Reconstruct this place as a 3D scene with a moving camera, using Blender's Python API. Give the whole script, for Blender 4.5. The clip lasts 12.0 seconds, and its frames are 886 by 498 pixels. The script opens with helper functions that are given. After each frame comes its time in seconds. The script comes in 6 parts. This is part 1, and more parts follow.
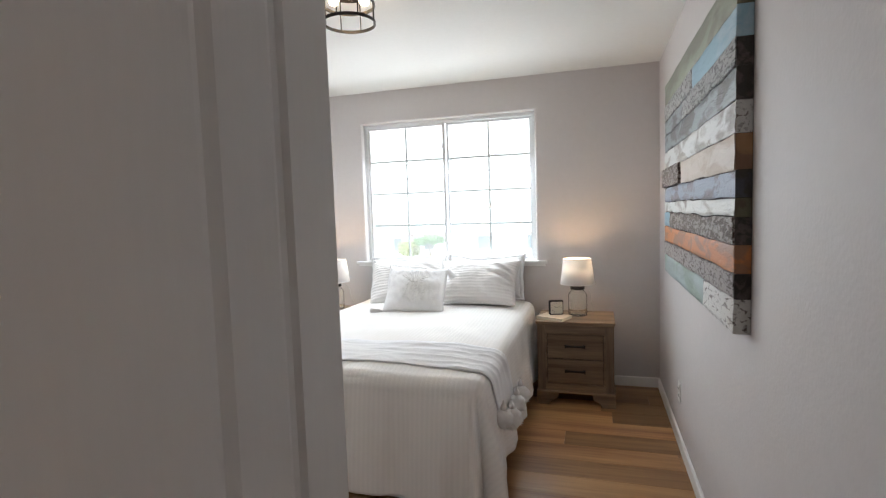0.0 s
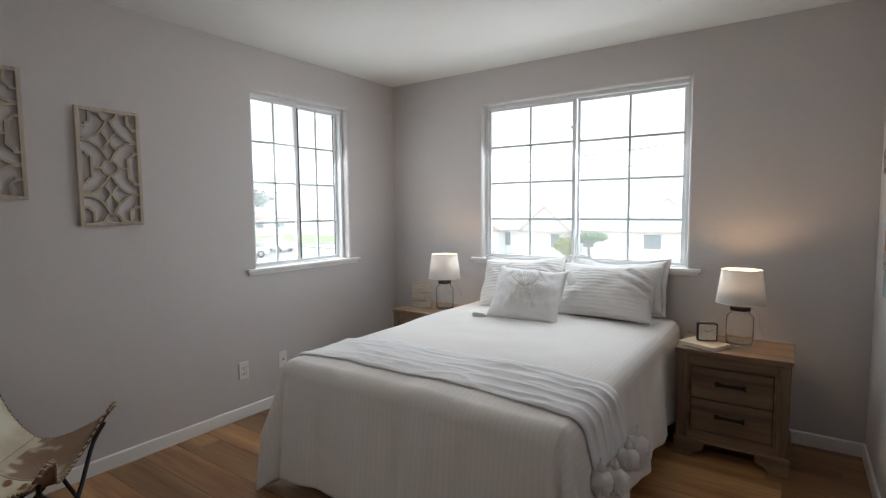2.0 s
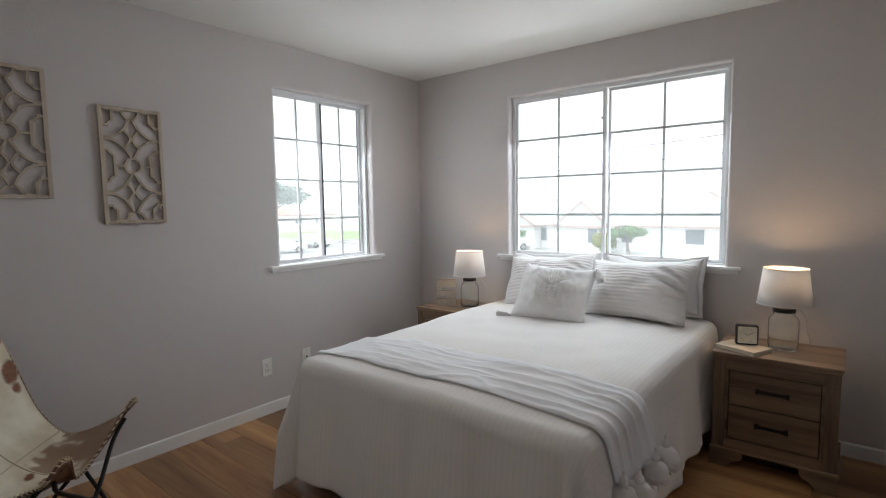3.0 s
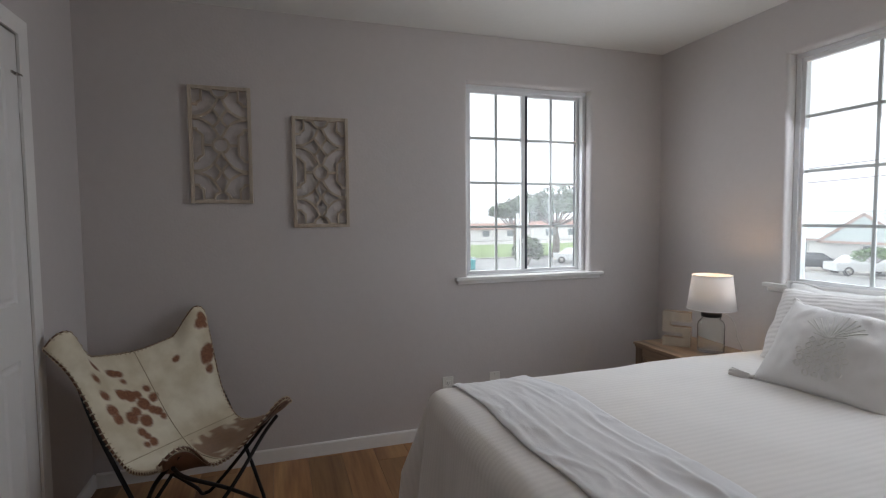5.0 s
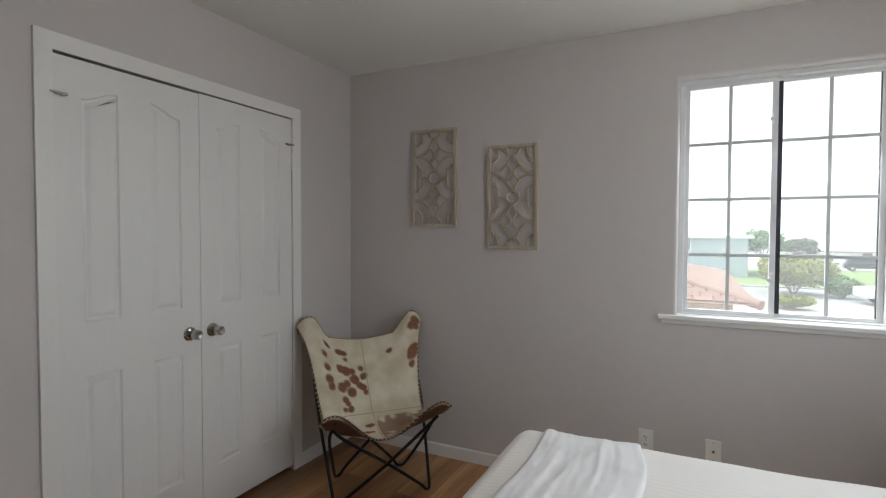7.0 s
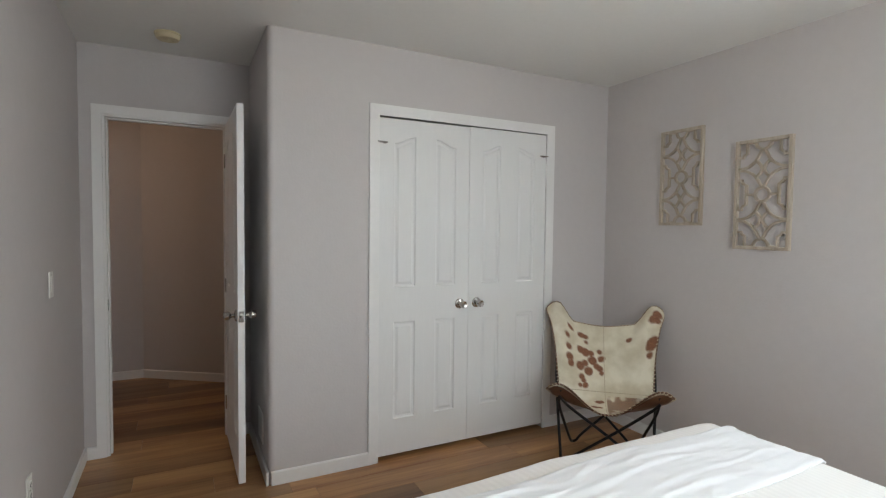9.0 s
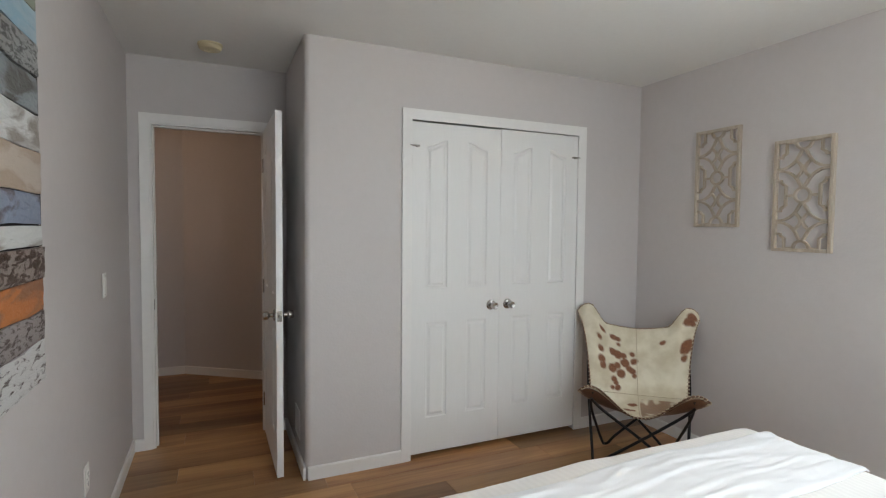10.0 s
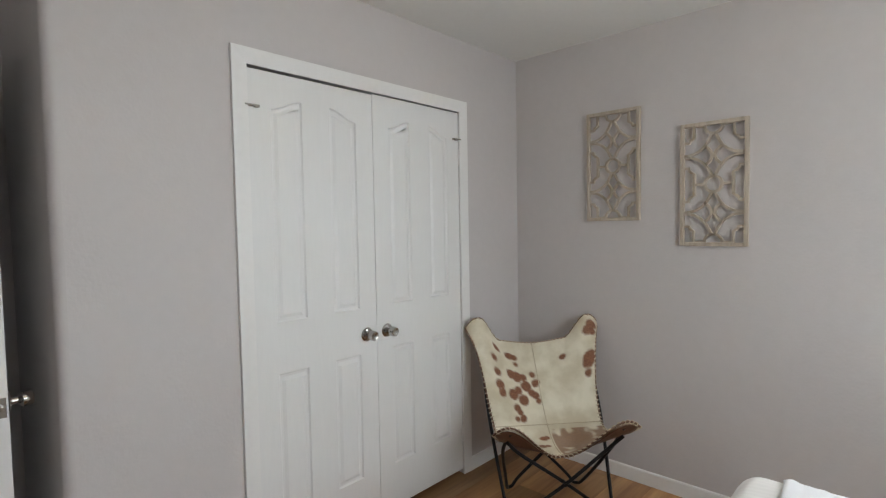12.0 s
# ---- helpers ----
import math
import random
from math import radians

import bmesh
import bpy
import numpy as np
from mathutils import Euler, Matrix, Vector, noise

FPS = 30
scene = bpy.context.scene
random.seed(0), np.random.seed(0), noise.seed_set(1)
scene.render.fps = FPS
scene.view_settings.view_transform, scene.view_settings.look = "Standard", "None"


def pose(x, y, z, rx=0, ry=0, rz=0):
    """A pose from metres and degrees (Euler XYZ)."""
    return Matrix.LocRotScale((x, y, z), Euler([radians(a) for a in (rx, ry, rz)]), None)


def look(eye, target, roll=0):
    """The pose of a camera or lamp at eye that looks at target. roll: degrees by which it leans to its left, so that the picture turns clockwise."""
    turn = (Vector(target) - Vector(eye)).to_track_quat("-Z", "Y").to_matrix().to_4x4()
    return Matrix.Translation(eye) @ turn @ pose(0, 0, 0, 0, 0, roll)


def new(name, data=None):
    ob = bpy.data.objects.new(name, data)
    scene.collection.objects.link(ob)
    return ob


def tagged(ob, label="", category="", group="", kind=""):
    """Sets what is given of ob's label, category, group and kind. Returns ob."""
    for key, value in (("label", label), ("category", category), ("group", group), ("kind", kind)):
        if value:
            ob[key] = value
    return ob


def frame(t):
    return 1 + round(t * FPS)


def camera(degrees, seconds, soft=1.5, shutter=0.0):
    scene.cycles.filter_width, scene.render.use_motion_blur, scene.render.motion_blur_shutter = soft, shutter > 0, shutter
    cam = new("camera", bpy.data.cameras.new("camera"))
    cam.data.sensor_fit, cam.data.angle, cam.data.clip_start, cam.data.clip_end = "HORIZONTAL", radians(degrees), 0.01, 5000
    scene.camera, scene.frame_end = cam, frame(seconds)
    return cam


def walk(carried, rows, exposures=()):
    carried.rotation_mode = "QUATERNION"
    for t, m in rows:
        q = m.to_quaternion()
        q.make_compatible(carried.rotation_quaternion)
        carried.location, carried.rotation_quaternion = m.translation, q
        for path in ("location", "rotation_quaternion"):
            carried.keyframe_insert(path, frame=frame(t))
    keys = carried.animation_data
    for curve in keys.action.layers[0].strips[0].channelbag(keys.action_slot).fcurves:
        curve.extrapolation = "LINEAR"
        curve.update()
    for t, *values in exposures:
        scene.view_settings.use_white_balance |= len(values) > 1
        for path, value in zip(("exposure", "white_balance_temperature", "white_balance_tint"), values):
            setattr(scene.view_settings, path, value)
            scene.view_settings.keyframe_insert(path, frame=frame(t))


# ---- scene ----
cam = camera(82.4, 12.0, 1.2)
PATH = [
    (0, (0.048, 0.025, 1.399), (-0.531, 1.934, 1.25), -1.9),
    (0.5, (0.036, 0.256, 1.369), (-0.596, 2.144, 1.212), -1.7),
    (1, (0.086, 0.457, 1.368), (-0.829, 2.229, 1.224), -0.9),
    (1.5, (0.136, 0.56, 1.368), (-0.932, 2.244, 1.219), -0.8),
    (2, (0.146, 0.628, 1.368), (-0.993, 2.264, 1.21), -0.5),
    (2.5, (0.162, 0.674, 1.37), (-1.022, 2.278, 1.203), -0.9),
    (4.5, (0.154, 1.308, 1.366), (-1.569, 2.312, 1.212), -0.0),
    (5, (0.08, 1.599, 1.338), (-1.82, 2.212, 1.218), -0.5),
    (5.5, (0.037, 1.84, 1.358), (-1.946, 2.086, 1.262), -0.8),
    (6, (0.034, 2.193, 1.357), (-1.959, 2.041, 1.292), -0.2),
    (6.5, (0.001, 2.506, 1.355), (-1.927, 1.98, 1.29), 0.2),
    (7, (-0.009, 2.75, 1.385), (-1.804, 1.87, 1.324), 0.2),
    (7.5, (-0.001, 3.031, 1.389), (-1.539, 1.755, 1.309), 0.4),
    (9.5, (-0.019, 3.493, 1.409), (-0.86, 1.68, 1.323), 0.6),
    (10, (0.017, 3.494, 1.416), (-0.799, 1.67, 1.326), 0.5),
    (10.5, (0.019, 3.41, 1.416), (-0.824, 1.599, 1.32), 0.1),
    (11, (0.031, 3.157, 1.418), (-1.004, 1.447, 1.346), -0.1),
    (11.5, (0.009, 2.869, 1.4), (-1.223, 1.296, 1.326), -0.6),
    (12, (-0.118, 2.54, 1.421), (-1.579, 1.176, 1.326), -1.0),
]
EXPOSURES = [(0.0, 1.80, 6200, 14), (0.5, 1.58, 6200, 14), (1.0, 1.30, 6220, 14.5), (1.5, 1.12, 6220, 14.5), (2.5, 1.0, 6210, 15), (4.5, 0.70, 6180, 17), (5.0, 0.54, 6240, 18), (5.5, 0.72, 6280, 18.5), (6.5, 0.93, 6360, 16), (7.5, 1.1, 6320, 13.5), (9.5, 1.78, 6230, 11.5), (12.0, 1.77, 6230, 12)]
walk(cam, [(t, look(eye, target, roll)) for t, eye, target, roll in PATH], EXPOSURES)

# ---- daylight ----
world = bpy.data.worlds.new("overcast_sky")
scene.world = world
world.use_nodes = True
wn = world.node_tree.nodes
wl = world.node_tree.links
sky = wn.new("ShaderNodeTexSky")
sky.sky_type, sky.sun_disc = "NISHITA", False
sky.sun_elevation, sky.sun_rotation = radians(50), radians(200)
sky.air_density, sky.dust_density = 1.0, 4.0
cloud = wn.new("ShaderNodeHueSaturation")
cloud.inputs["Saturation"].default_value = 0.22
wl.new(sky.outputs[0], cloud.inputs["Color"])
veil = wn.new("ShaderNodeMix")
veil.data_type = "RGBA"
veil.inputs["Factor"].default_value = 0.7
veil.inputs["B"].default_value = (10.0, 10.2, 10.2, 1)
wl.new(cloud.outputs[0], veil.inputs["A"])
wl.new(veil.outputs["Result"], wn["Background"].inputs["Color"])
wn["Background"].inputs["Strength"].default_value = 0.15

sun_data = bpy.data.lights.new("sun", "SUN")
sun_data.energy, sun_data.angle, sun_data.color = 1.4, radians(20), (1.0, 0.97, 0.93)
sun = new("sun", sun_data)
sun.matrix_world = look((0, 0, 30), (4, 12, 0))


def window_light(name, where, target, sx, sy, watts):
    data = bpy.data.lights.new(name, "AREA")
    data.shape, data.size, data.size_y, data.energy, data.color = "RECTANGLE", sx, sy, watts, (0.90, 0.96, 1.0)
    ob = new(name, data)
    ob.matrix_world = look(where, target)
    return ob


# ---- the plan, in metres ----
E, N, W = 0.505, 4.115, -2.81      # faces of the east, north and west walls
C = 0.68                            # face of the closet wall
A = -0.42                           # end of the closet wall, where the entry begins
D = -0.10                           # face of the wall that holds the entry door
H = 2.438                           # ceiling
T = 0.14                            # thickness of the walls
WIN_N = (-1.902, -0.410, 0.960, 2.170)
WIN_W = (2.690, 3.556, 0.960, 2.160)
CLO = (-2.254, -1.032)              # closet opening
DOOR = (-0.290, 0.396)              # entry opening
DOOR_H = 2.045

window_light("window_light_north", ((WIN_N[0] + WIN_N[1]) / 2, N + 0.19, 1.6), ((WIN_N[0] + WIN_N[1]) / 2, 2.2, 0.3), 1.40, 1.10, 7.8)
window_light("window_light_west", (W - 0.19, (WIN_W[0] + WIN_W[1]) / 2, 1.6), (-0.9, (WIN_W[0] + WIN_W[1]) / 2, 0.3), 0.78, 1.10, 3.3)


# ---- materials ----
def nodes_of(mat):
    return mat.node_tree.nodes, mat.node_tree.links, mat.node_tree.nodes["Principled BSDF"]


def material(name, rgb, rough=0.5, metal=0.0, vary=0.06, scale=3.0, fine=60.0, bump=0.1, bump_scale=None, random_by=None, spec=0.5, coat=0.0, stretch=(1, 1, 1)):
    """Base colour with stains at one scale, grain at another, and a fine relief."""
    mat = bpy.data.materials.new(name)
    mat.use_nodes = True
    ns, ln, bsdf = nodes_of(mat)
    tc = ns.new("ShaderNodeTexCoord")
    mp = ns.new("ShaderNodeMapping")
    mp.inputs["Scale"].default_value = stretch
    ln.new(tc.outputs["Object"], mp.inputs[0])
    big, small = ns.new("ShaderNodeTexNoise"), ns.new("ShaderNodeTexNoise")
    for n, s, d in ((big, scale, 3), (small, fine, 5)):
        n.inputs["Scale"].default_value, n.inputs["Detail"].default_value = s, d
        ln.new(mp.outputs[0], n.inputs["Vector"])
    add = ns.new("ShaderNodeMath")
    add.operation = "ADD"
    ln.new(big.outputs[0], add.inputs[0])
    ln.new(small.outputs[0], add.inputs[1])
    ramp = ns.new("ShaderNodeMapRange")
    ramp.inputs["From Min"].default_value, ramp.inputs["From Max"].default_value = 0.6, 1.4
    ramp.inputs["To Min"].default_value, ramp.inputs["To Max"].default_value = 1 - vary, 1 + vary
    ln.new(add.outputs[0], ramp.inputs[0])
    value = ramp.outputs[0]
    if random_by:
        info = ns.new("ShaderNodeObjectInfo")
        rr = ns.new("ShaderNodeMapRange")
        rr.inputs["To Min"].default_value, rr.inputs["To Max"].default_value = 1 - random_by, 1 + random_by
        ln.new(info.outputs["Random"], rr.inputs[0])
        mul = ns.new("ShaderNodeMath")
        mul.operation = "MULTIPLY"
        ln.new(value, mul.inputs[0])
        ln.new(rr.outputs[0], mul.inputs[1])
        value = mul.outputs[0]
    mixn = ns.new("ShaderNodeMix")
    mixn.data_type, mixn.blend_type = "RGBA", "MULTIPLY"
    mixn.inputs["Factor"].default_value = 1.0
    mixn.inputs["A"].default_value = (*rgb, 1)
    ln.new(value, mixn.inputs["B"])
    ln.new(mixn.outputs["Result"], bsdf.inputs["Base Color"])
    rmap = ns.new("ShaderNodeMapRange")
    rmap.inputs["To Min"].default_value, rmap.inputs["To Max"].default_value = max(rough - 0.07, 0.02), min(rough + 0.07, 1)
    ln.new(big.outputs[0], rmap.inputs[0])
    ln.new(rmap.outputs[0], bsdf.inputs["Roughness"])
    bsdf.inputs["Metallic"].default_value = metal
    bsdf.inputs["Specular IOR Level"].default_value = spec
    bsdf.inputs["Coat Weight"].default_value = coat
    if bump:
        bn = ns.new("ShaderNodeBump")
        bn.inputs["Strength"].default_value, bn.inputs["Distance"].default_value = bump, 0.004
        src = small
        if bump_scale:
            src = ns.new("ShaderNodeTexNoise")
            src.inputs["Scale"].default_value, src.inputs["Detail"].default_value = bump_scale, 4
            ln.new(mp.outputs[0], src.inputs["Vector"])
        ln.new(src.outputs[0], bn.inputs["Height"])
        ln.new(bn.outputs[0], bsdf.inputs["Normal"])
    return mat


def wood(name, dark, light, along="X", random_by=0.12, rough=0.4, grain=14.0, bump=0.05):
    """Long grain along one axis; each piece takes its own tone and its own stretch of grain."""
    mat = bpy.data.materials.new(name)
    mat.use_nodes = True
    ns, ln, bsdf = nodes_of(mat)
    tc, info = ns.new("ShaderNodeTexCoord"), ns.new("ShaderNodeObjectInfo")
    off = ns.new("ShaderNodeVectorMath")
    off.operation = "MULTIPLY_ADD"
    comb = ns.new("ShaderNodeCombineXYZ")
    for k in ("X", "Y", "Z"):
        ln.new(info.outputs["Random"], comb.inputs[k])
    ln.new(comb.outputs[0], off.inputs[0])
    off.inputs[1].default_value = (37.0, 53.0, 71.0)
    ln.new(tc.outputs["Object"], off.inputs[2])
    mp = ns.new("ShaderNodeMapping")
    mp.inputs["Scale"].default_value = {"X": (0.07, 1, 1), "Y": (1, 0.07, 1), "Z": (1, 1, 0.07)}[along]
    ln.new(off.outputs[0], mp.inputs[0])
    streak, fine = ns.new("ShaderNodeTexNoise"), ns.new("ShaderNodeTexNoise")
    streak.inputs["Scale"].default_value, streak.inputs["Detail"].default_value = grain, 6
    streak.inputs["Distortion"].default_value = 0.6
    fine.inputs["Scale"].default_value, fine.inputs["Detail"].default_value = grain * 9, 4
    ln.new(mp.outputs[0], streak.inputs["Vector"])
    ln.new(mp.outputs[0], fine.inputs["Vector"])
    mixn = ns.new("ShaderNodeMath")
    mixn.operation = "MULTIPLY_ADD"
    ln.new(fine.outputs[0], mixn.inputs[0])
    mixn.inputs[1].default_value = 0.35
    ln.new(streak.outputs[0], mixn.inputs[2])
    ramp = ns.new("ShaderNodeValToRGB")
    ramp.color_ramp.elements[0].position, ramp.color_ramp.elements[0].color = 0.45, (*dark, 1)
    ramp.color_ramp.elements[1].position, ramp.color_ramp.elements[1].color = 0.82, (*light, 1)
    ln.new(mixn.outputs[0], ramp.inputs[0])
    rr = ns.new("ShaderNodeMapRange")
    rr.inputs["To Min"].default_value, rr.inputs["To Max"].default_value = 1 - random_by, 1 + random_by
    ln.new(info.outputs["Random"], rr.inputs[0])
    tone = ns.new("ShaderNodeMix")
    tone.data_type, tone.blend_type = "RGBA", "MULTIPLY"
    tone.inputs["Factor"].default_value = 1.0
    ln.new(ramp.outputs[0], tone.inputs["A"])
    ln.new(rr.outputs[0], tone.inputs["B"])
    ln.new(tone.outputs["Result"], bsdf.inputs["Base Color"])
    bsdf.inputs["Roughness"].default_value = rough
    bn = ns.new("ShaderNodeBump")
    bn.inputs["Strength"].default_value, bn.inputs["Distance"].default_value = bump, 0.003
    ln.new(mixn.outputs[0], bn.inputs["Height"])
    ln.new(bn.outputs[0], bsdf.inputs["Normal"])
    return mat


def cloth(name, rgb, stripe=0.0, across="X", weave=900.0, bump=0.25, rough=0.9, tint=0.05, sheen=0.2):
    """Woven cloth in the sheet's own metres (UV), with a raised stripe where one is wanted."""
    mat = bpy.data.materials.new(name)
    mat.use_nodes = True
    ns, ln, bsdf = nodes_of(mat)
    uv = ns.new("ShaderNodeTexCoord")
    grain, soil = ns.new("ShaderNodeTexNoise"), ns.new("ShaderNodeTexNoise")
    grain.inputs["Scale"].default_value, grain.inputs["Detail"].default_value = weave, 2
    soil.inputs["Scale"].default_value, soil.inputs["Detail"].default_value = 5, 4
    ln.new(uv.outputs["UV"], grain.inputs["Vector"])
    ln.new(uv.outputs["UV"], soil.inputs["Vector"])
    height = grain.outputs[0]
    shade = soil.outputs[0]
    if stripe:
        wave = ns.new("ShaderNodeTexWave")
        wave.wave_type, wave.bands_direction, wave.wave_profile = "BANDS", across, "SIN"
        wave.inputs["Scale"].default_value = 0.314 / stripe
        wave.inputs["Distortion"].default_value, wave.inputs["Detail"].default_value = 0.6, 2
        wave.inputs["Detail Scale"].default_value = 2
        ln.new(uv.outputs["UV"], wave.inputs["Vector"])
        pucker = ns.new("ShaderNodeMath")
        pucker.operation = "MULTIPLY_ADD"
        ln.new(wave.outputs["Fac"], pucker.inputs[0])
        pucker.inputs[1].default_value = 2.2
        ln.new(grain.outputs[0], pucker.inputs[2])
        height = pucker.outputs[0]
        both = ns.new("ShaderNodeMath")
        both.operation = "MULTIPLY_ADD"
        ln.new(wave.outputs["Fac"], both.inputs[0])
        both.inputs[1].default_value = 0.8
        ln.new(soil.outputs[0], both.inputs[2])
        shade = both.outputs[0]
    rmp = ns.new("ShaderNodeMapRange")
    rmp.inputs["From Max"].default_value = 1.6 if stripe else 1.0
    rmp.inputs["To Min"].default_value, rmp.inputs["To Max"].default_value = 1 - tint, 1 + tint
    ln.new(shade, rmp.inputs[0])
    mixn = ns.new("ShaderNodeMix")
    mixn.data_type, mixn.blend_type = "RGBA", "MULTIPLY"
    mixn.inputs["Factor"].default_value = 1.0
    mixn.inputs["A"].default_value = (*rgb, 1)
    ln.new(rmp.outputs[0], mixn.inputs["B"])
    ln.new(mixn.outputs["Result"], bsdf.inputs["Base Color"])
    bsdf.inputs["Roughness"].default_value = rough
    bsdf.inputs["Sheen Weight"].default_value = sheen
    bsdf.inputs["Specular IOR Level"].default_value = 0.2
    bn = ns.new("ShaderNodeBump")
    bn.inputs["Strength"].default_value, bn.inputs["Distance"].default_value = bump, 0.0025
    ln.new(height, bn.inputs["Height"])
    ln.new(bn.outputs[0], bsdf.inputs["Normal"])
    return mat


def clear_glass(name, rgb=(1, 1, 1), rough=0.0):
    mat = bpy.data.materials.new(name)
    mat.use_nodes = True
    ns, ln, bsdf = nodes_of(mat)
    bsdf.inputs["Base Color"].default_value = (*rgb, 1)
    bsdf.inputs["Transmission Weight"].default_value = 1.0
    bsdf.inputs["Roughness"].default_value = rough
    bsdf.inputs["IOR"].default_value = 1.45
    return mat


def thin_pane(name):
    """A thin sheet of window glass: straight through, with a slight mirror and an added pale veil for the daylight's
    glare.
    """
    mat = bpy.data.materials.new(name)
    mat.use_nodes = True
    ns, ln, bsdf = nodes_of(mat)
    ns.remove(bsdf)
    out = ns["Material Output"]
    clear, gloss, mixs = ns.new("ShaderNodeBsdfTransparent"), ns.new("ShaderNodeBsdfGlossy"), ns.new("ShaderNodeMixShader")
    clear.inputs[0].default_value = (0.96, 0.98, 0.97, 1)
    gloss.inputs["Roughness"].default_value = 0.02
    mixs.inputs[0].default_value = 0.04
    ln.new(clear.outputs[0], mixs.inputs[1])
    ln.new(gloss.outputs[0], mixs.inputs[2])
    # glare haze over the view, put in as a faint translucent layer
    glare, veiled = ns.new("ShaderNodeBsdfTranslucent"), ns.new("ShaderNodeMixShader")
    glare.inputs[0].default_value = (0.92, 0.94, 0.95, 1)
    veiled.inputs[0].default_value = 0.03
    ln.new(mixs.outputs[0], veiled.inputs[1])
    ln.new(glare.outputs[0], veiled.inputs[2])
    ln.new(veiled.outputs[0], out.inputs[0])
    return mat


def glowing(name, rgb, strength):
    mat = bpy.data.materials.new(name)
    mat.use_nodes = True
    ns, ln, bsdf = nodes_of(mat)
    bsdf.inputs["Base Color"].default_value = (*rgb, 1)
    bsdf.inputs["Emission Color"].default_value = (*rgb, 1)
    bsdf.inputs["Emission Strength"].default_value = strength
    return mat


M_WALL = material("greige_wall_paint", (0.592, 0.557, 0.546), 0.62, vary=0.025, scale=1.2, fine=25, bump=0.22, bump_scale=75)
M_CEIL = material("white_ceiling_paint", (0.80, 0.79, 0.76), 0.85, vary=0.02, scale=1.0, fine=30, bump=0.25, bump_scale=90)
M_TRIM = material("white_gloss_trim", (0.82, 0.81, 0.79), 0.35, vary=0.025, scale=2.0, fine=40, bump=0.02)
M_DOOR = material("white_door_paint", (0.80, 0.795, 0.78), 0.38, vary=0.02, scale=2.5, fine=80, bump=0.05, bump_scale=160, stretch=(1, 1, 0.12))
M_VINYL = material("white_window_vinyl", (0.78, 0.79, 0.80), 0.4, vary=0.03, scale=4, fine=60, bump=0.02)
# near-black for the glazing beads and for the shade between the sashes
M_BEAD_SHADE = material("dark_bead_and_sash_shade", (0.03, 0.035, 0.05), 0.6, bump=0)
M_PANE = thin_pane("window_pane")
M_FLOOR = wood("oak_laminate", (0.200, 0.082, 0.030), (0.475, 0.268, 0.112), "X", 0.40, 0.33, 6.0)
M_SUBFLOOR = material("dark_floor_joint", (0.06, 0.035, 0.02), 0.8)
M_STEEL = material("brushed_nickel", (0.50, 0.48, 0.45), 0.15, 1.0, vary=0.05, fine=200, bump=0.02)
M_BLACK = material("matt_black_metal", (0.018, 0.017, 0.017), 0.42, 0.6, vary=0.15, fine=120, bump=0.05)
# near-black colour that stands in for shade inside gaps and slots
M_DARK = material("dark_gap", (0.012, 0.011, 0.010), 0.9, bump=0)
M_PLATE = material("white_plastic_plate", (0.80, 0.79, 0.75), 0.35, vary=0.02, bump=0)
M_IVORY = material("ivory_plastic", (0.60, 0.51, 0.32), 0.4, vary=0.04, bump=0)


# ---- building blocks ----
def mesh_of(bm, name, mat, smooth=None):
    me = bpy.data.meshes.new(name)
    bmesh.ops.recalc_face_normals(bm, faces=bm.faces)
    bm.to_mesh(me)
    bm.free()
    for m in mat if isinstance(mat, (list, tuple)) else [mat]:
        me.materials.append(m)
    if smooth is not None:
        me.shade_smooth()
        if smooth < 180:
            me.set_sharp_from_angle(angle=radians(smooth))
    return me


def part(name, bm, mat, parent=None, label="", smooth=None, at=None):
    """One bmesh as one object, under a thing or a part; its coordinates are the thing's own."""
    ob = new(name, mesh_of(bm, name, mat, smooth))
    if parent is not None:
        ob.parent = parent
    if at is not None:
        ob.matrix_basis = at
    return tagged(ob, label)


def thing(name, at, label, category, group="", kind=""):
    ob = new(name)
    ob.empty_display_size = 0.1
    ob.matrix_basis = at
    return tagged(ob, label, category, group, kind)


def structure(name, bm, mat, label, smooth=None, category=""):
    ob = part(name, bm, mat, None, label, smooth)
    return tagged(ob, label, category or name.split("_")[0], "", "structure")


def box(bm, x0, x1, y0, y1, z0, z1, bevel=0.0, seg=2):
    v = [bm.verts.new((x, y, z)) for x in (x0, x1) for y in (y0, y1) for z in (z0, z1)]
    fs = [bm.faces.new([v[i] for i in q]) for q in ((0, 1, 3, 2), (4, 6, 7, 5), (0, 4, 5, 1), (2, 3, 7, 6), (0, 2, 6, 4), (1, 5, 7, 3))]
    if bevel:
        es = list({e for f in fs for e in f.edges})
        bmesh.ops.bevel(bm, geom=es, offset=bevel, segments=seg, profile=0.5, affect="EDGES")
    return bm


def boxed(x0, x1, y0, y1, z0, z1, bevel=0.0, seg=2):
    return box(bmesh.new(), x0, x1, y0, y1, z0, z1, bevel, seg)


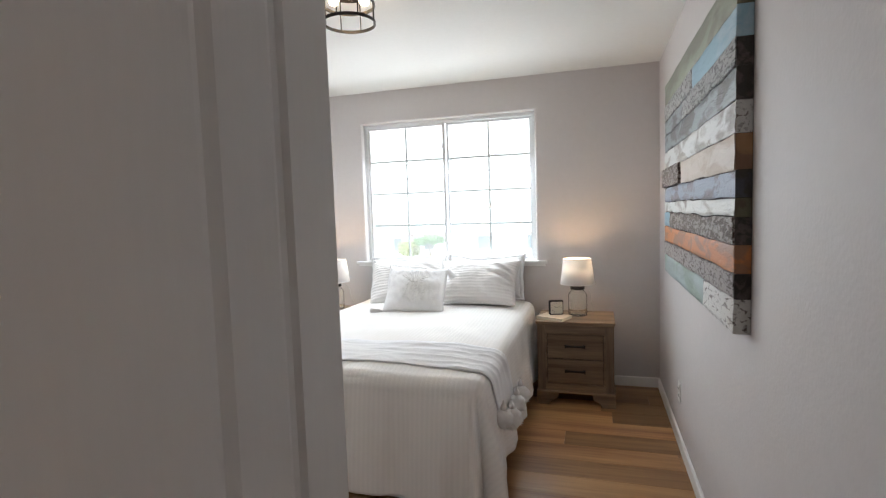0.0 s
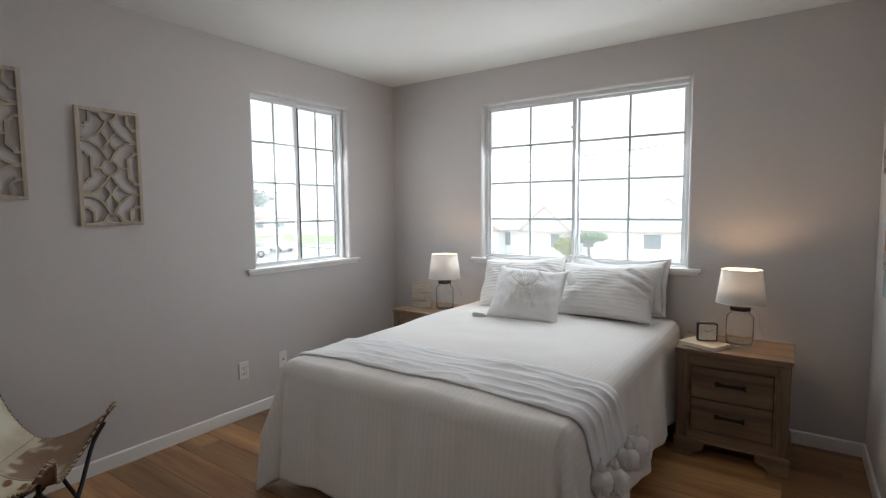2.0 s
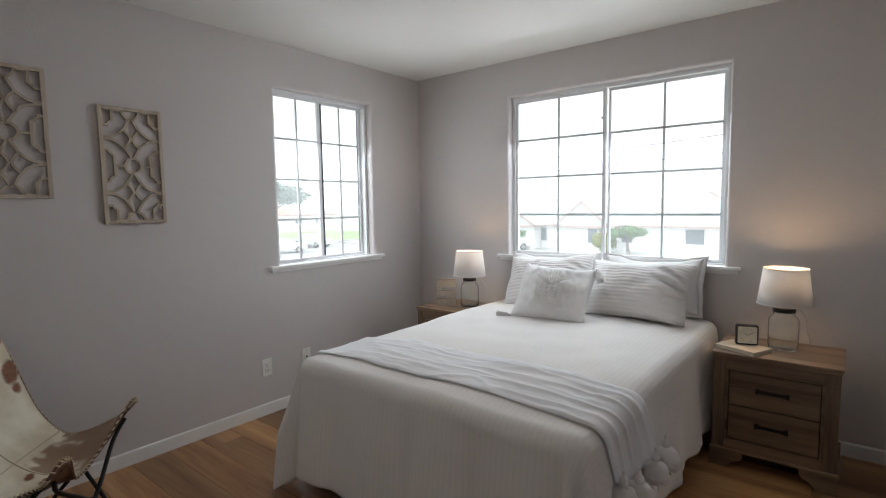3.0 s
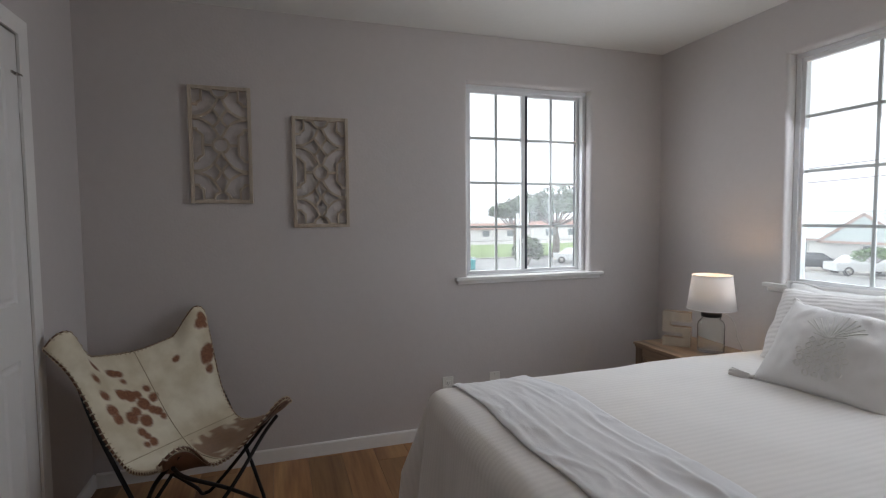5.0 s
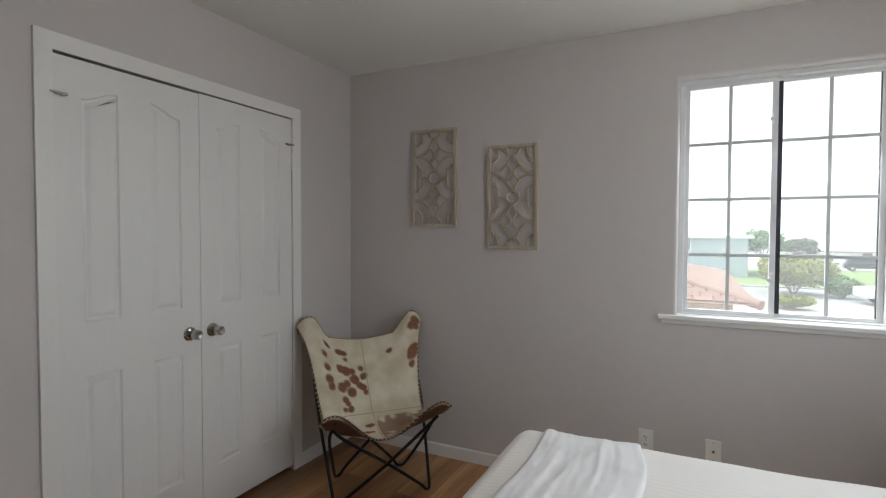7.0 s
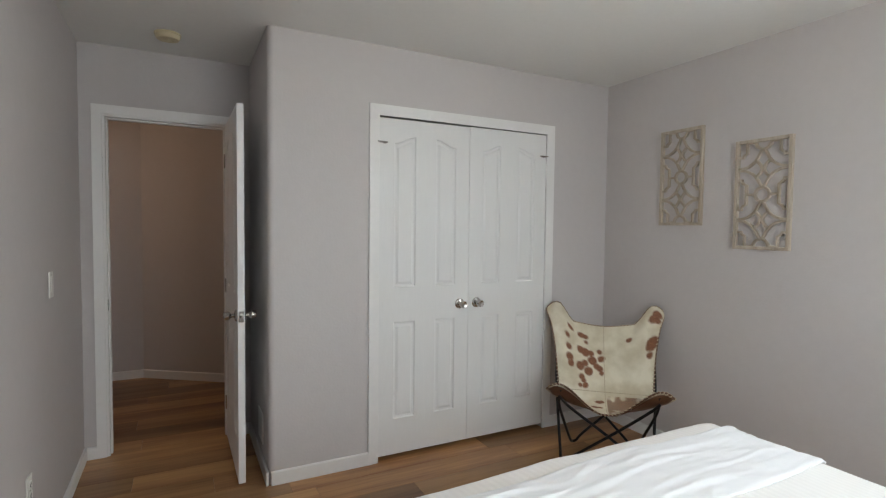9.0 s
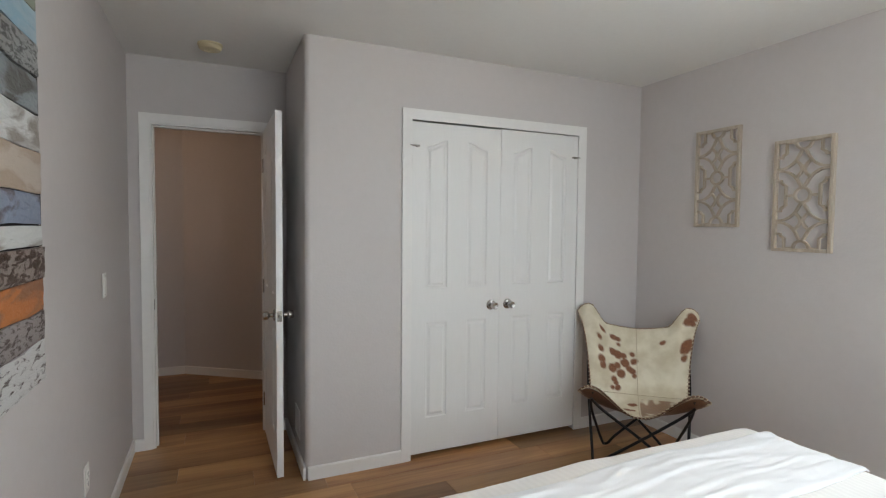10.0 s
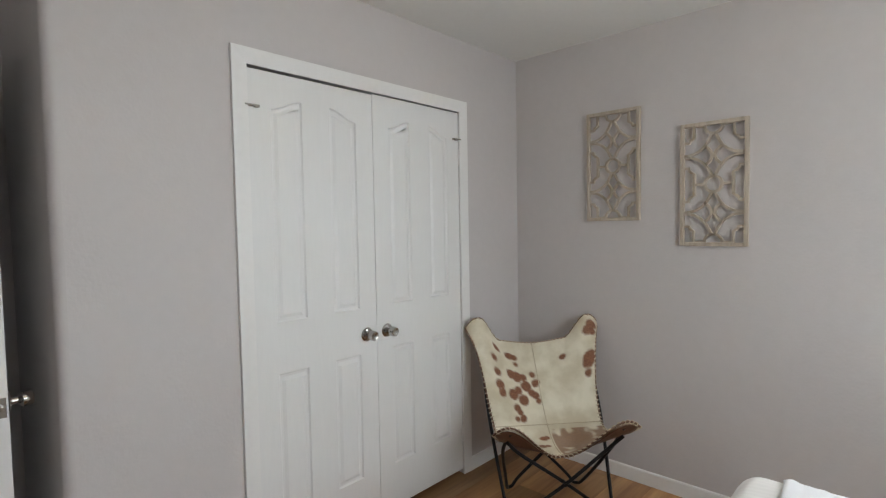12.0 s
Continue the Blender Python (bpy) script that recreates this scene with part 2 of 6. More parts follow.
def lathe(bm, profile, n=24, at=None):
    """Turns a profile of (radius, height) round the z axis."""
    rings = []
    for r, z in profile:
        if r < 1e-6:
            rings.append([bm.verts.new((0, 0, z))])
        else:
            rings.append([bm.verts.new((r * math.cos(2 * math.pi * k / n), r * math.sin(2 * math.pi * k / n), z)) for k in range(n)])
    for a, b in zip(rings, rings[1:]):
        for k in range(n):
            j = (k + 1) % n
            if len(a) == 1 and len(b) > 1:
                bm.faces.new((a[0], b[j], b[k]))
            elif len(b) == 1 and len(a) > 1:
                bm.faces.new((a[k], a[j], b[0]))
            elif len(a) > 1:
                bm.faces.new((a[k], a[j], b[j], b[k]))
    if at is not None:
        bmesh.ops.transform(bm, matrix=at, verts=[v for ring in rings for v in ring])
    return bm


def tube(bm, points, r, n=8, closed=False):
    """A round rod along a line of points."""
    pts = [Vector(p) for p in points]
    count = len(pts)
    rings, side = [], None
    for i, p in enumerate(pts):
        a = pts[i - 1] if i or closed else p
        b = pts[(i + 1) % count] if i < count - 1 or closed else p
        way = (b - a).normalized()
        if side is None:
            side = way.orthogonal().normalized()
        side = (side - way * side.dot(way)).normalized()
        up = way.cross(side)
        rings.append([bm.verts.new(p + r * (math.cos(2 * math.pi * k / n) * side + math.sin(2 * math.pi * k / n) * up)) for k in range(n)])
    last = count if closed else count - 1
    for i in range(last):
        a, b = rings[i], rings[(i + 1) % count]
        for k in range(n):
            bm.faces.new((a[k], a[(k + 1) % n], b[(k + 1) % n], b[k]))
    if not closed:
        bm.faces.new(list(reversed(rings[0])))
        bm.faces.new(rings[-1])
    return bm


def smooth_line(points, steps=8, closed=False):
    """A soft curve (Catmull-Rom) through a few points."""
    p = [Vector(q) for q in points]
    n, out = len(p), []
    for i in range(n if closed else n - 1):
        p0, p1 = p[i - 1] if i or closed else p[0] * 2 - p[1], p[i]
        p2 = p[(i + 1) % n]
        p3 = p[(i + 2) % n] if closed or i + 2 < n else p2 * 2 - p1
        for k in range(steps):
            t = k / steps
            out.append(0.5 * (2 * p1 + (p2 - p0) * t + (2 * p0 - 5 * p1 + 4 * p2 - p3) * t * t + (3 * p1 - p0 - 3 * p2 + p3) * t ** 3))
    if not closed:
        out.append(p[-1])
    return out


def grid_mesh(bm, nu, nv, place, uv=None):
    """A sheet of nu by nv cells; place(i/nu, j/nv) gives each point, uv its cloth coordinates."""
    vs = [[bm.verts.new(place(i / nu, j / nv)) for j in range(nv + 1)] for i in range(nu + 1)]
    layer = bm.loops.layers.uv.verify() if uv else None
    for i in range(nu):
        for j in range(nv):
            f = bm.faces.new((vs[i][j], vs[i + 1][j], vs[i + 1][j + 1], vs[i][j + 1]))
            if uv:
                for loop, (a, b) in zip(f.loops, ((i, j), (i + 1, j), (i + 1, j + 1), (i, j + 1))):
                    loop[layer].uv = uv(a / nu, b / nv)
    return vs


def holed_wall(put, u0, u1, v0, v1, hole, depth, r):
    """A wall with one opening right through it, its edge rounded by r towards the room; put(u, v, d) gives the place at depth d."""
    a0, a1, b0, b1 = hole
    bm = bmesh.new()
    def ring(x0, x1, y0, y1, d):
        return [bm.verts.new(put(x, y, d)) for x, y in ((x0, y0), (x1, y0), (x1, y1), (x0, y1))]
    steps = 6 if r else 0
    rings = [ring(u0, u1, v0, v1, 0), ring(a0 - r, a1 + r, b0 - r if b0 > v0 else b0, b1 + r, 0)]
    for k in range(1, steps + 1):
        w = math.pi / 2 * k / steps
        o, d = r * (1 - math.sin(w)), r * (1 - math.cos(w))
        rings.append(ring(a0 - o, a1 + o, b0 - o if b0 > v0 else b0, b1 + o, d))
    rings += [ring(a0, a1, b0, b1, depth), ring(u0, u1, v0, v1, depth), rings[0]]
    for p, q in zip(rings, rings[1:]):
        for k in range(4):
            j = (k + 1) % 4
            f = [p[k], p[j], q[j], q[k]]
            if b0 <= v0 and k == 0 and p is not rings[-2] and p is not rings[-3] and q is not rings[-1]:
                continue
            try:
                bm.faces.new(f)
            except ValueError:
                pass
    return bm


# ---- structure ----
R = 0.022
structure("wall_north", holed_wall(lambda u, v, d: (u, N + d, v), W - T, E + T, -0.02, H + 0.1, WIN_N, T, R), M_WALL, "greige painted north wall with a wide window opening", 40)
structure("wall_west", holed_wall(lambda u, v, d: (W - d, u, v), C - T, N, -0.02, H + 0.1, WIN_W, T, R), M_WALL, "greige painted west wall with a window opening", 40)
structure("wall_closet", holed_wall(lambda u, v, d: (u, C - d, v), W, A - 0.03, -0.02, H + 0.1, (CLO[0], CLO[1], -0.02, DOOR_H), 0.10, 0), M_WALL, "greige painted wall round the closet doors")
structure("wall_entry", holed_wall(lambda u, v, d: (u, D - d, v), -1.6, E + 1.3, -0.02, H + 0.1, (DOOR[0], DOOR[1], -0.02, DOOR_H), 0.11, 0), M_WALL, "greige painted wall round the entry door")
structure("wall_east", boxed(E, E + T, D, N, -0.02, H + 0.1), M_WALL, "long plain greige east wall with light orange-peel texture")


def corner_wall():
    """The side of the closet towards the entry, with its rounded corner."""
    bm = bmesh.new()
    r = 0.03
    line = [(A, D)] + [(A - r + r * math.cos(w), C - r + r * math.sin(w)) for w in [math.pi / 2 * k / 8 for k in range(9)]] + [(A - r, C - 0.10), (A - 0.10, C - 0.10), (A - 0.10, D)]
    lo, hi = [bm.verts.new((x, y, -0.02)) for x, y in line], [bm.verts.new((x, y, H + 0.1)) for x, y in line]
    for k in range(len(line)):
        j = (k + 1) % len(line)
        bm.faces.new((lo[k], lo[j], hi[j], hi[k]))
    return bm


structure("wall_closet_side", corner_wall(), M_WALL, "short greige closet side wall with a rounded corner", 40)
structure("ceiling", boxed(W - T, E + 1.4, -2.1, N + T, H, H + 0.12), M_CEIL, "flat white painted ceiling")
bm = boxed(W, CLO[0] - 0.05, C - 0.75, C - 0.70, 0, H)
# unseen west end, added to keep daylight from leaking into the closet
box(bm, W - T, W - 0.003, C - 0.80, C - 0.02, -0.02, H + 0.05)
box(bm, CLO[0] - 0.05, A - 0.10, C - 0.75, C - 0.70, 0, H)
structure("wall_closet_back", bm, M_WALL, "plain back wall inside the closet")
# the landing outside the door
bm = bmesh.new()
hall = [(1.75, D - 0.11), (1.75, -1.84), (0.301, -1.83), (-1.5, -0.56), (-1.5, D - 0.11)]
back = [(1.85, D - 0.11), (1.85, -1.95), (0.26, -1.95), (-1.6, -0.62), (-1.6, D - 0.11)]
lo, hi = [bm.verts.new((x, y, -0.02)) for x, y in hall], [bm.verts.new((x, y, H + 0.05)) for x, y in hall]
lob, hib = [bm.verts.new((x, y, -0.02)) for x, y in back], [bm.verts.new((x, y, H + 0.05)) for x, y in back]
for k in range(4):
    bm.faces.new((lo[k], lo[k + 1], hi[k + 1], hi[k]))
    bm.faces.new((lob[k], lob[k + 1], hib[k + 1], hib[k]))
    bm.faces.new((hi[k], hi[k + 1], hib[k + 1], hib[k]))
structure("wall_hall", bm, M_WALL, "greige landing walls that meet at a blunt corner")
structure("floor", boxed(W - T, E + 1.4, -2.1, N + T, -0.14, -0.008), M_SUBFLOOR, "oak laminate plank floor of warm mixed tones")


def skirting(name, p, q, inward, h=0.075, t=0.013):
    """A skirting board from p to q; inward points into the room."""
    (x0, y0), (x1, y1) = p, q
    bm = bmesh.new()
    prof = [(0, 0), (t, 0), (t, h - 0.006), (t - 0.005, h), (0, h)]
    a = [bm.verts.new((x0 + inward[0] * d, y0 + inward[1] * d, z)) for d, z in prof]
    b = [bm.verts.new((x1 + inward[0] * d, y1 + inward[1] * d, z)) for d, z in prof]
    for k in range(5):
        j = (k + 1) % 5
        bm.faces.new((a[k], a[j], b[j], b[k]))
    bm.faces.new(a)
    bm.faces.new(b)
    return structure(name, bm, M_TRIM, "white painted skirting board", None, "baseboard")


CW = 0.057   # width of the door casings
skirting("baseboard", (W, N), (E, N), (0, -1))
skirting("baseboard", (W, C + 0.013), (W, N - 0.013), (1, 0))
skirting("baseboard", (E, D), (E, N - 0.013), (-1, 0))
skirting("baseboard", (W + 0.013, C), (CLO[0] - CW, C), (0, 1))
skirting("baseboard", (CLO[1] + CW, C), (A - 0.012, C), (0, 1))
skirting("baseboard", (A, D), (A, C + 0.002), (1, 0))
skirting("baseboard", (A + 0.013, D), (DOOR[0] - 0.047, D), (0, 1))
skirting("baseboard", (DOOR[1] + 0.047, D), (E - 0.013, D), (0, 1))
skirting("baseboard", (1.75, -1.84), (0.301, -1.83), (0, 1))
way = Vector((-1.801, 1.27)).normalized()
skirting("baseboard", (0.301, -1.83), (-1.5, -0.56), (way.y, -way.x))


def casing(name, x0, x1, top, y, out, CW=CW):
    """Flat white casing round a door opening, mitred, 12 mm proud of the wall at y."""
    bm = bmesh.new()
    o, i = 0.014, 0.009
    outer = [(x0 - CW, 0), (x0 - CW, top + CW), (x1 + CW, top + CW), (x1 + CW, 0)]
    inner = [(x0 + 0.004, 0), (x0 + 0.004, top - 0.004), (x1 - 0.004, top - 0.004), (x1 - 0.004, 0)]
    ob, of = [[bm.verts.new((x, y + out * d, z)) for x, z in outer] for d in (0, o)]
    ib, inf = [[bm.verts.new((x, y + out * d, z)) for x, z in inner] for d in (0, i)]
    for k in range(3):
        bm.faces.new((of[k], of[k + 1], inf[k + 1], inf[k]))
        bm.faces.new((ob[k], ob[k + 1], of[k + 1], of[k]))
        bm.faces.new((ib[k], ib[k + 1], inf[k + 1], inf[k]))
    return structure(name, bm, M_TRIM, "white painted door casing", None, "trim")


def jamb(name, x0, x1, top, y0, y1, stop):
    bm = boxed(x0, x0 + 0.018, y0, y1, 0, top)
    box(bm, x1 - 0.018, x1, y0, y1, 0, top)
    box(bm, x0 + 0.018, x1 - 0.018, y0, y1, top - 0.018, top)
    if stop:
        box(bm, x0 + 0.018, x0 + 0.028, stop - 0.035, stop, 0, top - 0.018)
        box(bm, x1 - 0.028, x1 - 0.018, stop - 0.035, stop, 0, top - 0.018)
        box(bm, x0 + 0.028, x1 - 0.028, stop - 0.035, stop, top - 0.028, top - 0.018)
    return structure(name, bm, M_TRIM, "white painted door jamb", None, "trim")


casing("trim_closet", CLO[0], CLO[1], DOOR_H, C, 1)
casing("trim_entry", DOOR[0], DOOR[1], DOOR_H, D, 1, 0.047)
casing("trim_entry_hall", DOOR[0], DOOR[1], DOOR_H, D - 0.11, -1)
jamb("trim_entry_jamb", DOOR[0], DOOR[1], DOOR_H, D - 0.11, D, D - 0.038)


# ---- windows ----
def sliding_window(name, put, u0, u1, v0, v1, label):
    """A two-sash slider. put(u, v, d): d metres outward from the wall's face. The sash at low u slides in front."""
    win = thing(name, Matrix(), label, "window", "", "structure")
    def b(u_0, u_1, v_0, v_1, d0, d1):
        p, q = Vector(put(u_0, v_0, d0)), Vector(put(u_1, v_1, d1))
        return [min(p.x, q.x), max(p.x, q.x), min(p.y, q.y), max(p.y, q.y), min(p.z, q.z), max(p.z, q.z)]
    fr, d0, d1 = 0.026, 0.062, 0.135
    bm = boxed(*b(u0, u1, v0, v0 + fr, d0, d1), 0.003)
    box(bm, *b(u0, u1, v1 - fr, v1, d0, d1), 0.003)
    box(bm, *b(u0, u0 + fr, v0 + fr, v1 - fr, d0, d1), 0.003)
    box(bm, *b(u1 - fr, u1, v0 + fr, v1 - fr, d0, d1), 0.003)
    part("window_frame", bm, M_VINYL, win, "white vinyl window frame")
    mid = (u0 + u1) / 2
    for lo, hi, e0, e1, st, side in ((u0 + fr, mid - 0.010, 0.070, 0.096, 0.020, 1), (mid - 0.008, u1 - fr, 0.102, 0.128, 0.018, -1)):
        z0, z1 = v0 + fr, v1 - fr
        bm = boxed(*b(lo, hi, z0, z0 + st, e0, e1), 0.002)
        box(bm, *b(lo, hi, z1 - st, z1, e0, e1), 0.002)
        box(bm, *b(lo, lo + st, z0 + st, z1 - st, e0, e1), 0.002)
        box(bm, *b(hi - st * 1.25, hi, z0 + st, z1 - st, e0, e1), 0.002)
        sash = part("sash", bm, M_VINYL, win, "white vinyl sash")
        em = (e0 + e1) / 2
        g = part("pane", boxed(*b(lo + st, hi - st * 1.25, z0 + st, z1 - st, em + 0.004, em + 0.007)), M_PANE, sash)
        g.visible_shadow = False
        # inner sheet, added so the same glare veil also covers the muntins
        g = part("pane", boxed(*b(lo + st, hi - st * 1.25, z0 + st, z1 - st, em - 0.010, em - 0.007)), M_PANE, sash)
        g.visible_shadow = False
        bm = boxed(*b((lo + hi) / 2 - 0.008, (lo + hi) / 2 + 0.008, z0 + st, z1 - st, em - 0.005, em + 0.003))
        part("muntin", bm, M_VINYL, sash)
        for k in (1, 2, 3):
            z = z0 + st + (z1 - z0 - 2 * st) * k / 4
            part("muntin", boxed(*b(lo + st, hi - st * 1.25, z - 0.008, z + 0.008, em - 0.0045, em + 0.0025)), M_VINYL, sash)
        if side > 0:
            for z in (z0 + (z1 - z0) * 0.16, z0 + (z1 - z0) * 0.83):
                bm = boxed(*b(hi - 0.022, hi - 0.006, z - 0.03, z + 0.03, e0 - 0.010, e0 + 0.001), 0.003)
                box(bm, *b(hi - 0.034, hi - 0.012, z - 0.012, z + 0.006, e0 - 0.014, e0 - 0.004), 0.002)
                part("latch", bm, M_VINYL, sash, "white sash latch")
            # shade on the sash interlock, laid in as a solid dark strip
            if name == "window_2":
                part("dark_strip", boxed(*b(hi + 0.0005, hi + 0.019, z0 + 0.02, z1 - 0.02, e0 + 0.006, e1 + 0.004)), M_BEAD_SHADE, sash, "dark strip for the shaded sash interlock")
        else:
            part("dark_strip", boxed(*b(hi - st * 1.25 - 0.004, hi - st * 1.25 - 0.0005, z0 + st, z1 - st, em - 0.004, em + 0.008)), M_BEAD_SHADE, sash, "dark glazing bead")
    bm = boxed(*b(u0 - 0.085, u1 + 0.085, v0 - 0.002, v0 + 0.020, -0.035, 0.0), 0.004)
    box(bm, *b(u0 + 0.001, u1 - 0.001, v0 - 0.001, v0 + 0.019, 0.0, 0.062))
    part("window_sill", bm, M_TRIM, win, "white painted window sill")
    part("apron", boxed(*b(u0 - 0.070, u1 + 0.070, v0 - 0.024, v0 - 0.002, -0.013, 0.0), 0.003), M_TRIM, win, "white apron board")
    return win


sliding_window("window_1", lambda u, v, d: (u, N + d, v), *WIN_N, "wide white vinyl sliding window with grids")
sliding_window("window_2", lambda u, v, d: (W - d, u, v), *WIN_W, "white vinyl sliding window with grids")


# ---- doors ----
def panel_outline(x0, x1, z0, z1, rise0, rise1, n=10):
    """A moulded panel's outline; its top runs from rise0 to rise1 in an easy S."""
    top = []
    for k in range(n + 1):
        t = k / n
        s = t * t * (3 - 2 * t)
        top.append((x1 + (x0 - x1) * t, z1 + rise1 + (rise0 - rise1) * s))
    return [(x0, z0), (x1, z0)] + top


def inset(line, d):
    """The outline moved inward by d."""
    out, n = [], len(line)
    for k in range(n):
        a, p, b = Vector(line[k - 1]), Vector(line[k]), Vector(line[(k + 1) % n])
        e0, e1 = (p - a).normalized(), (b - p).normalized()
        n0, n1 = Vector((-e0.y, e0.x)), Vector((-e1.y, e1.x))
        m = (n0 + n1).normalized()
        out.append(tuple(p + m * d / max(m.dot(n0), 0.4)))
    return out


def door_slab(bm, w, h, t=0.035):
    """A moulded four-panel door, hinged at x = 0, standing on z = 0, its faces at y = 0 and y = -t."""
    panels = []
    for x0, x1, r0, r1 in ((0.095, 0.235, 0.0, 0.045), (w - 0.235, w - 0.095, 0.045, 0.0)):
        panels.append(panel_outline(x0, x1, 0.215, 0.80, 0, 0))
        panels.append(panel_outline(x0, x1, 1.01, 1.86, r0, r1))
    for y, sign in ((0.0, -1), (-t, 1)):
        outer = [bm.verts.new((x, y, z)) for x, z in ((0, 0), (w, 0), (w, h), (0, h))]
        edges = [bm.edges.new((outer[k], outer[(k + 1) % 4])) for k in range(4)]
        for line in panels:
            rings = []
            for d, deep in ((0.0, 0.0), (0.006, 0.007), (0.016, 0.008), (0.030, 0.0015)):
                rings.append([bm.verts.new((x, y + sign * deep, z)) for x, z in inset(line, d)])
            n = len(line)
            edges += [bm.edges.new((rings[0][k], rings[0][(k + 1) % n])) for k in range(n)]
            for a, b in zip(rings, rings[1:]):
                for k in range(n):
                    j = (k + 1) % n
                    bm.faces.new((a[k], a[j], b[j], b[k]))
            bm.faces.new(rings[-1])
        bmesh.ops.triangle_fill(bm, edges=edges, use_beauty=True)
    for (xa, za), (xb, zb) in (((0, 0), (w, 0)), ((w, 0), (w, h)), ((w, h), (0, h)), ((0, h), (0, 0))):
        bm.faces.new([bm.verts.new(c) for c in ((xa, 0, za), (xb, 0, zb), (xb, -t, zb), (xa, -t, za))])
    return bm


def knob(bm, at):
    """A drum-shaped door knob with its rose; it stands out along +z of at."""
    lathe(bm, [(0, 0), (0.032, 0), (0.033, 0.003), (0.028, 0.009), (0.012, 0.013), (0.011, 0.028), (0.018, 0.034), (0.0235, 0.040), (0.0225, 0.060), (0.019, 0.065), (0.010, 0.062), (0, 0.058)], 28, at)


cw = (CLO[1] - CLO[0] - 0.013) / 2
for which, m in (("left", pose(CLO[1] - 0.005, C - 0.037, 0.030, 0, 0, 180)), ("right", pose(CLO[0] + 0.005, C - 0.002, 0.030))):
    ob = thing("door_1" if which == "left" else "door_2", m, "closed white moulded four-panel closet door", "door", "closet doors", "structure")
    part("door_panel", door_slab(bmesh.new(), cw, 2.001 if which == "left" else 2.005), M_DOOR, ob, "white moulded door slab")
    bm = bmesh.new()
    front = 1 if which == "right" else -1
    y = 0.0 if which == "right" else -0.035
    knob(bm, pose(cw - 0.060, y, 0.887, -90 * front, 0, 0))
    part("door_knob", bm, M_STEEL, ob, "brushed nickel knob", 35)
    bm = boxed(0.0, 0.050, y, y + front * 0.006, 1.855, 1.866, 0.002)
    box(bm, -0.014, 0.022, y + front * 0.006, y + front * 0.013, 1.857, 1.864, 0.002)
    box(bm, 0.024, 0.036, y + front * 0.004, y + front * 0.018, 1.850, 1.858, 0.002)
    part("latch", bm, M_STEEL, ob, "small metal flip latch")
    for z in (0.16, 1.72):
        bm = bmesh.new()
        lathe(bm, [(0, 0), (0.005, 0), (0.005, 0.09), (0, 0.09)], 10, pose(-0.002, y + front * 0.003, z))
        part("hinge", bm, M_TRIM, ob, "painted hinge", 40)

entry = thing("door_3", pose(-0.306, D + 0.012, 0.012, 0, 0, 90.4), "open white moulded four-panel bedroom door", "door", "", "structure")
slab_w = 0.703
part("door_panel", door_slab(bmesh.new(), slab_w, 2.02), M_DOOR, entry, "white moulded door slab")
for y, rot in ((0.0, -90), (-0.035, 90)):
    bm = bmesh.new()
    knob(bm, pose(slab_w - 0.062, y, 0.90, rot, 0, 0))
    part("door_knob", bm, M_STEEL, entry, "brushed nickel knob", 35)
bm = boxed(slab_w, slab_w + 0.0025, -0.030, -0.005, 0.872, 0.930)
lathe(bm, [(0, 0), (0.009, 0), (0.008, 0.011), (0, 0.012)], 12, pose(slab_w + 0.002, -0.0175, 0.901, 0, 90, 0))
part("latch_plate", bm, M_STEEL, entry, "nickel latch plate and bolt", 40)
for z in (0.18, 0.95, 1.75):
    bm = bmesh.new()
    lathe(bm, [(0, 0), (0.006, 0), (0.006, 0.09), (0, 0.09)], 10, pose(-0.004, -0.038, z))
    part("hinge", bm, M_STEEL, entry, "nickel hinge", 40)
structure("trim_strike_plate", boxed(DOOR[1] - 0.0205, DOOR[1] - 0.0178, D - 0.035, D - 0.008, 0.88, 0.945), M_STEEL, "small nickel strike plate in the jamb", None, "trim")


# ---- the bed ----
M_COMF = cloth("ivory_striped_seersucker", (0.86, 0.835, 0.803), 0.024, "X", 700, 0.10, 0.92, 0.035)
M_THROW = cloth("white_brushed_throw", (0.86, 0.86, 0.87), 0, "X", 500, 0.3, 0.95, 0.02, 0.4)
M_SHAM = cloth("white_striped_pillowcase", (0.84, 0.82, 0.80), 0.024, "Y", 700, 0.4, 0.9, 0.022)
M_LINEN = cloth("white_cotton_slub", (0.87, 0.86, 0.85), 0, "X", 420, 0.45, 0.92, 0.025)
M_EMB = cloth("cream_embroidery", (0.86, 0.85, 0.82), 0, "X", 300, 0.10, 0.95, 0.02)
M_SKIRT = cloth("white_bed_skirt", (0.80, 0.79, 0.78), 0, "X", 600, 0.2, 0.9, 0.02)
M_YARN = cloth("white_yarn", (0.82, 0.80, 0.78), 0, "X", 300, 0.8, 0.95, 0.05)

BX0, BX1, BY0, BY1 = -1.842, -0.505, 2.225, 4.085     # the mattress, seen from above


def bed_top(y):
    return 0.664 + 0.010 * min(max((y - 2.25) / 1.2, 0), 1)


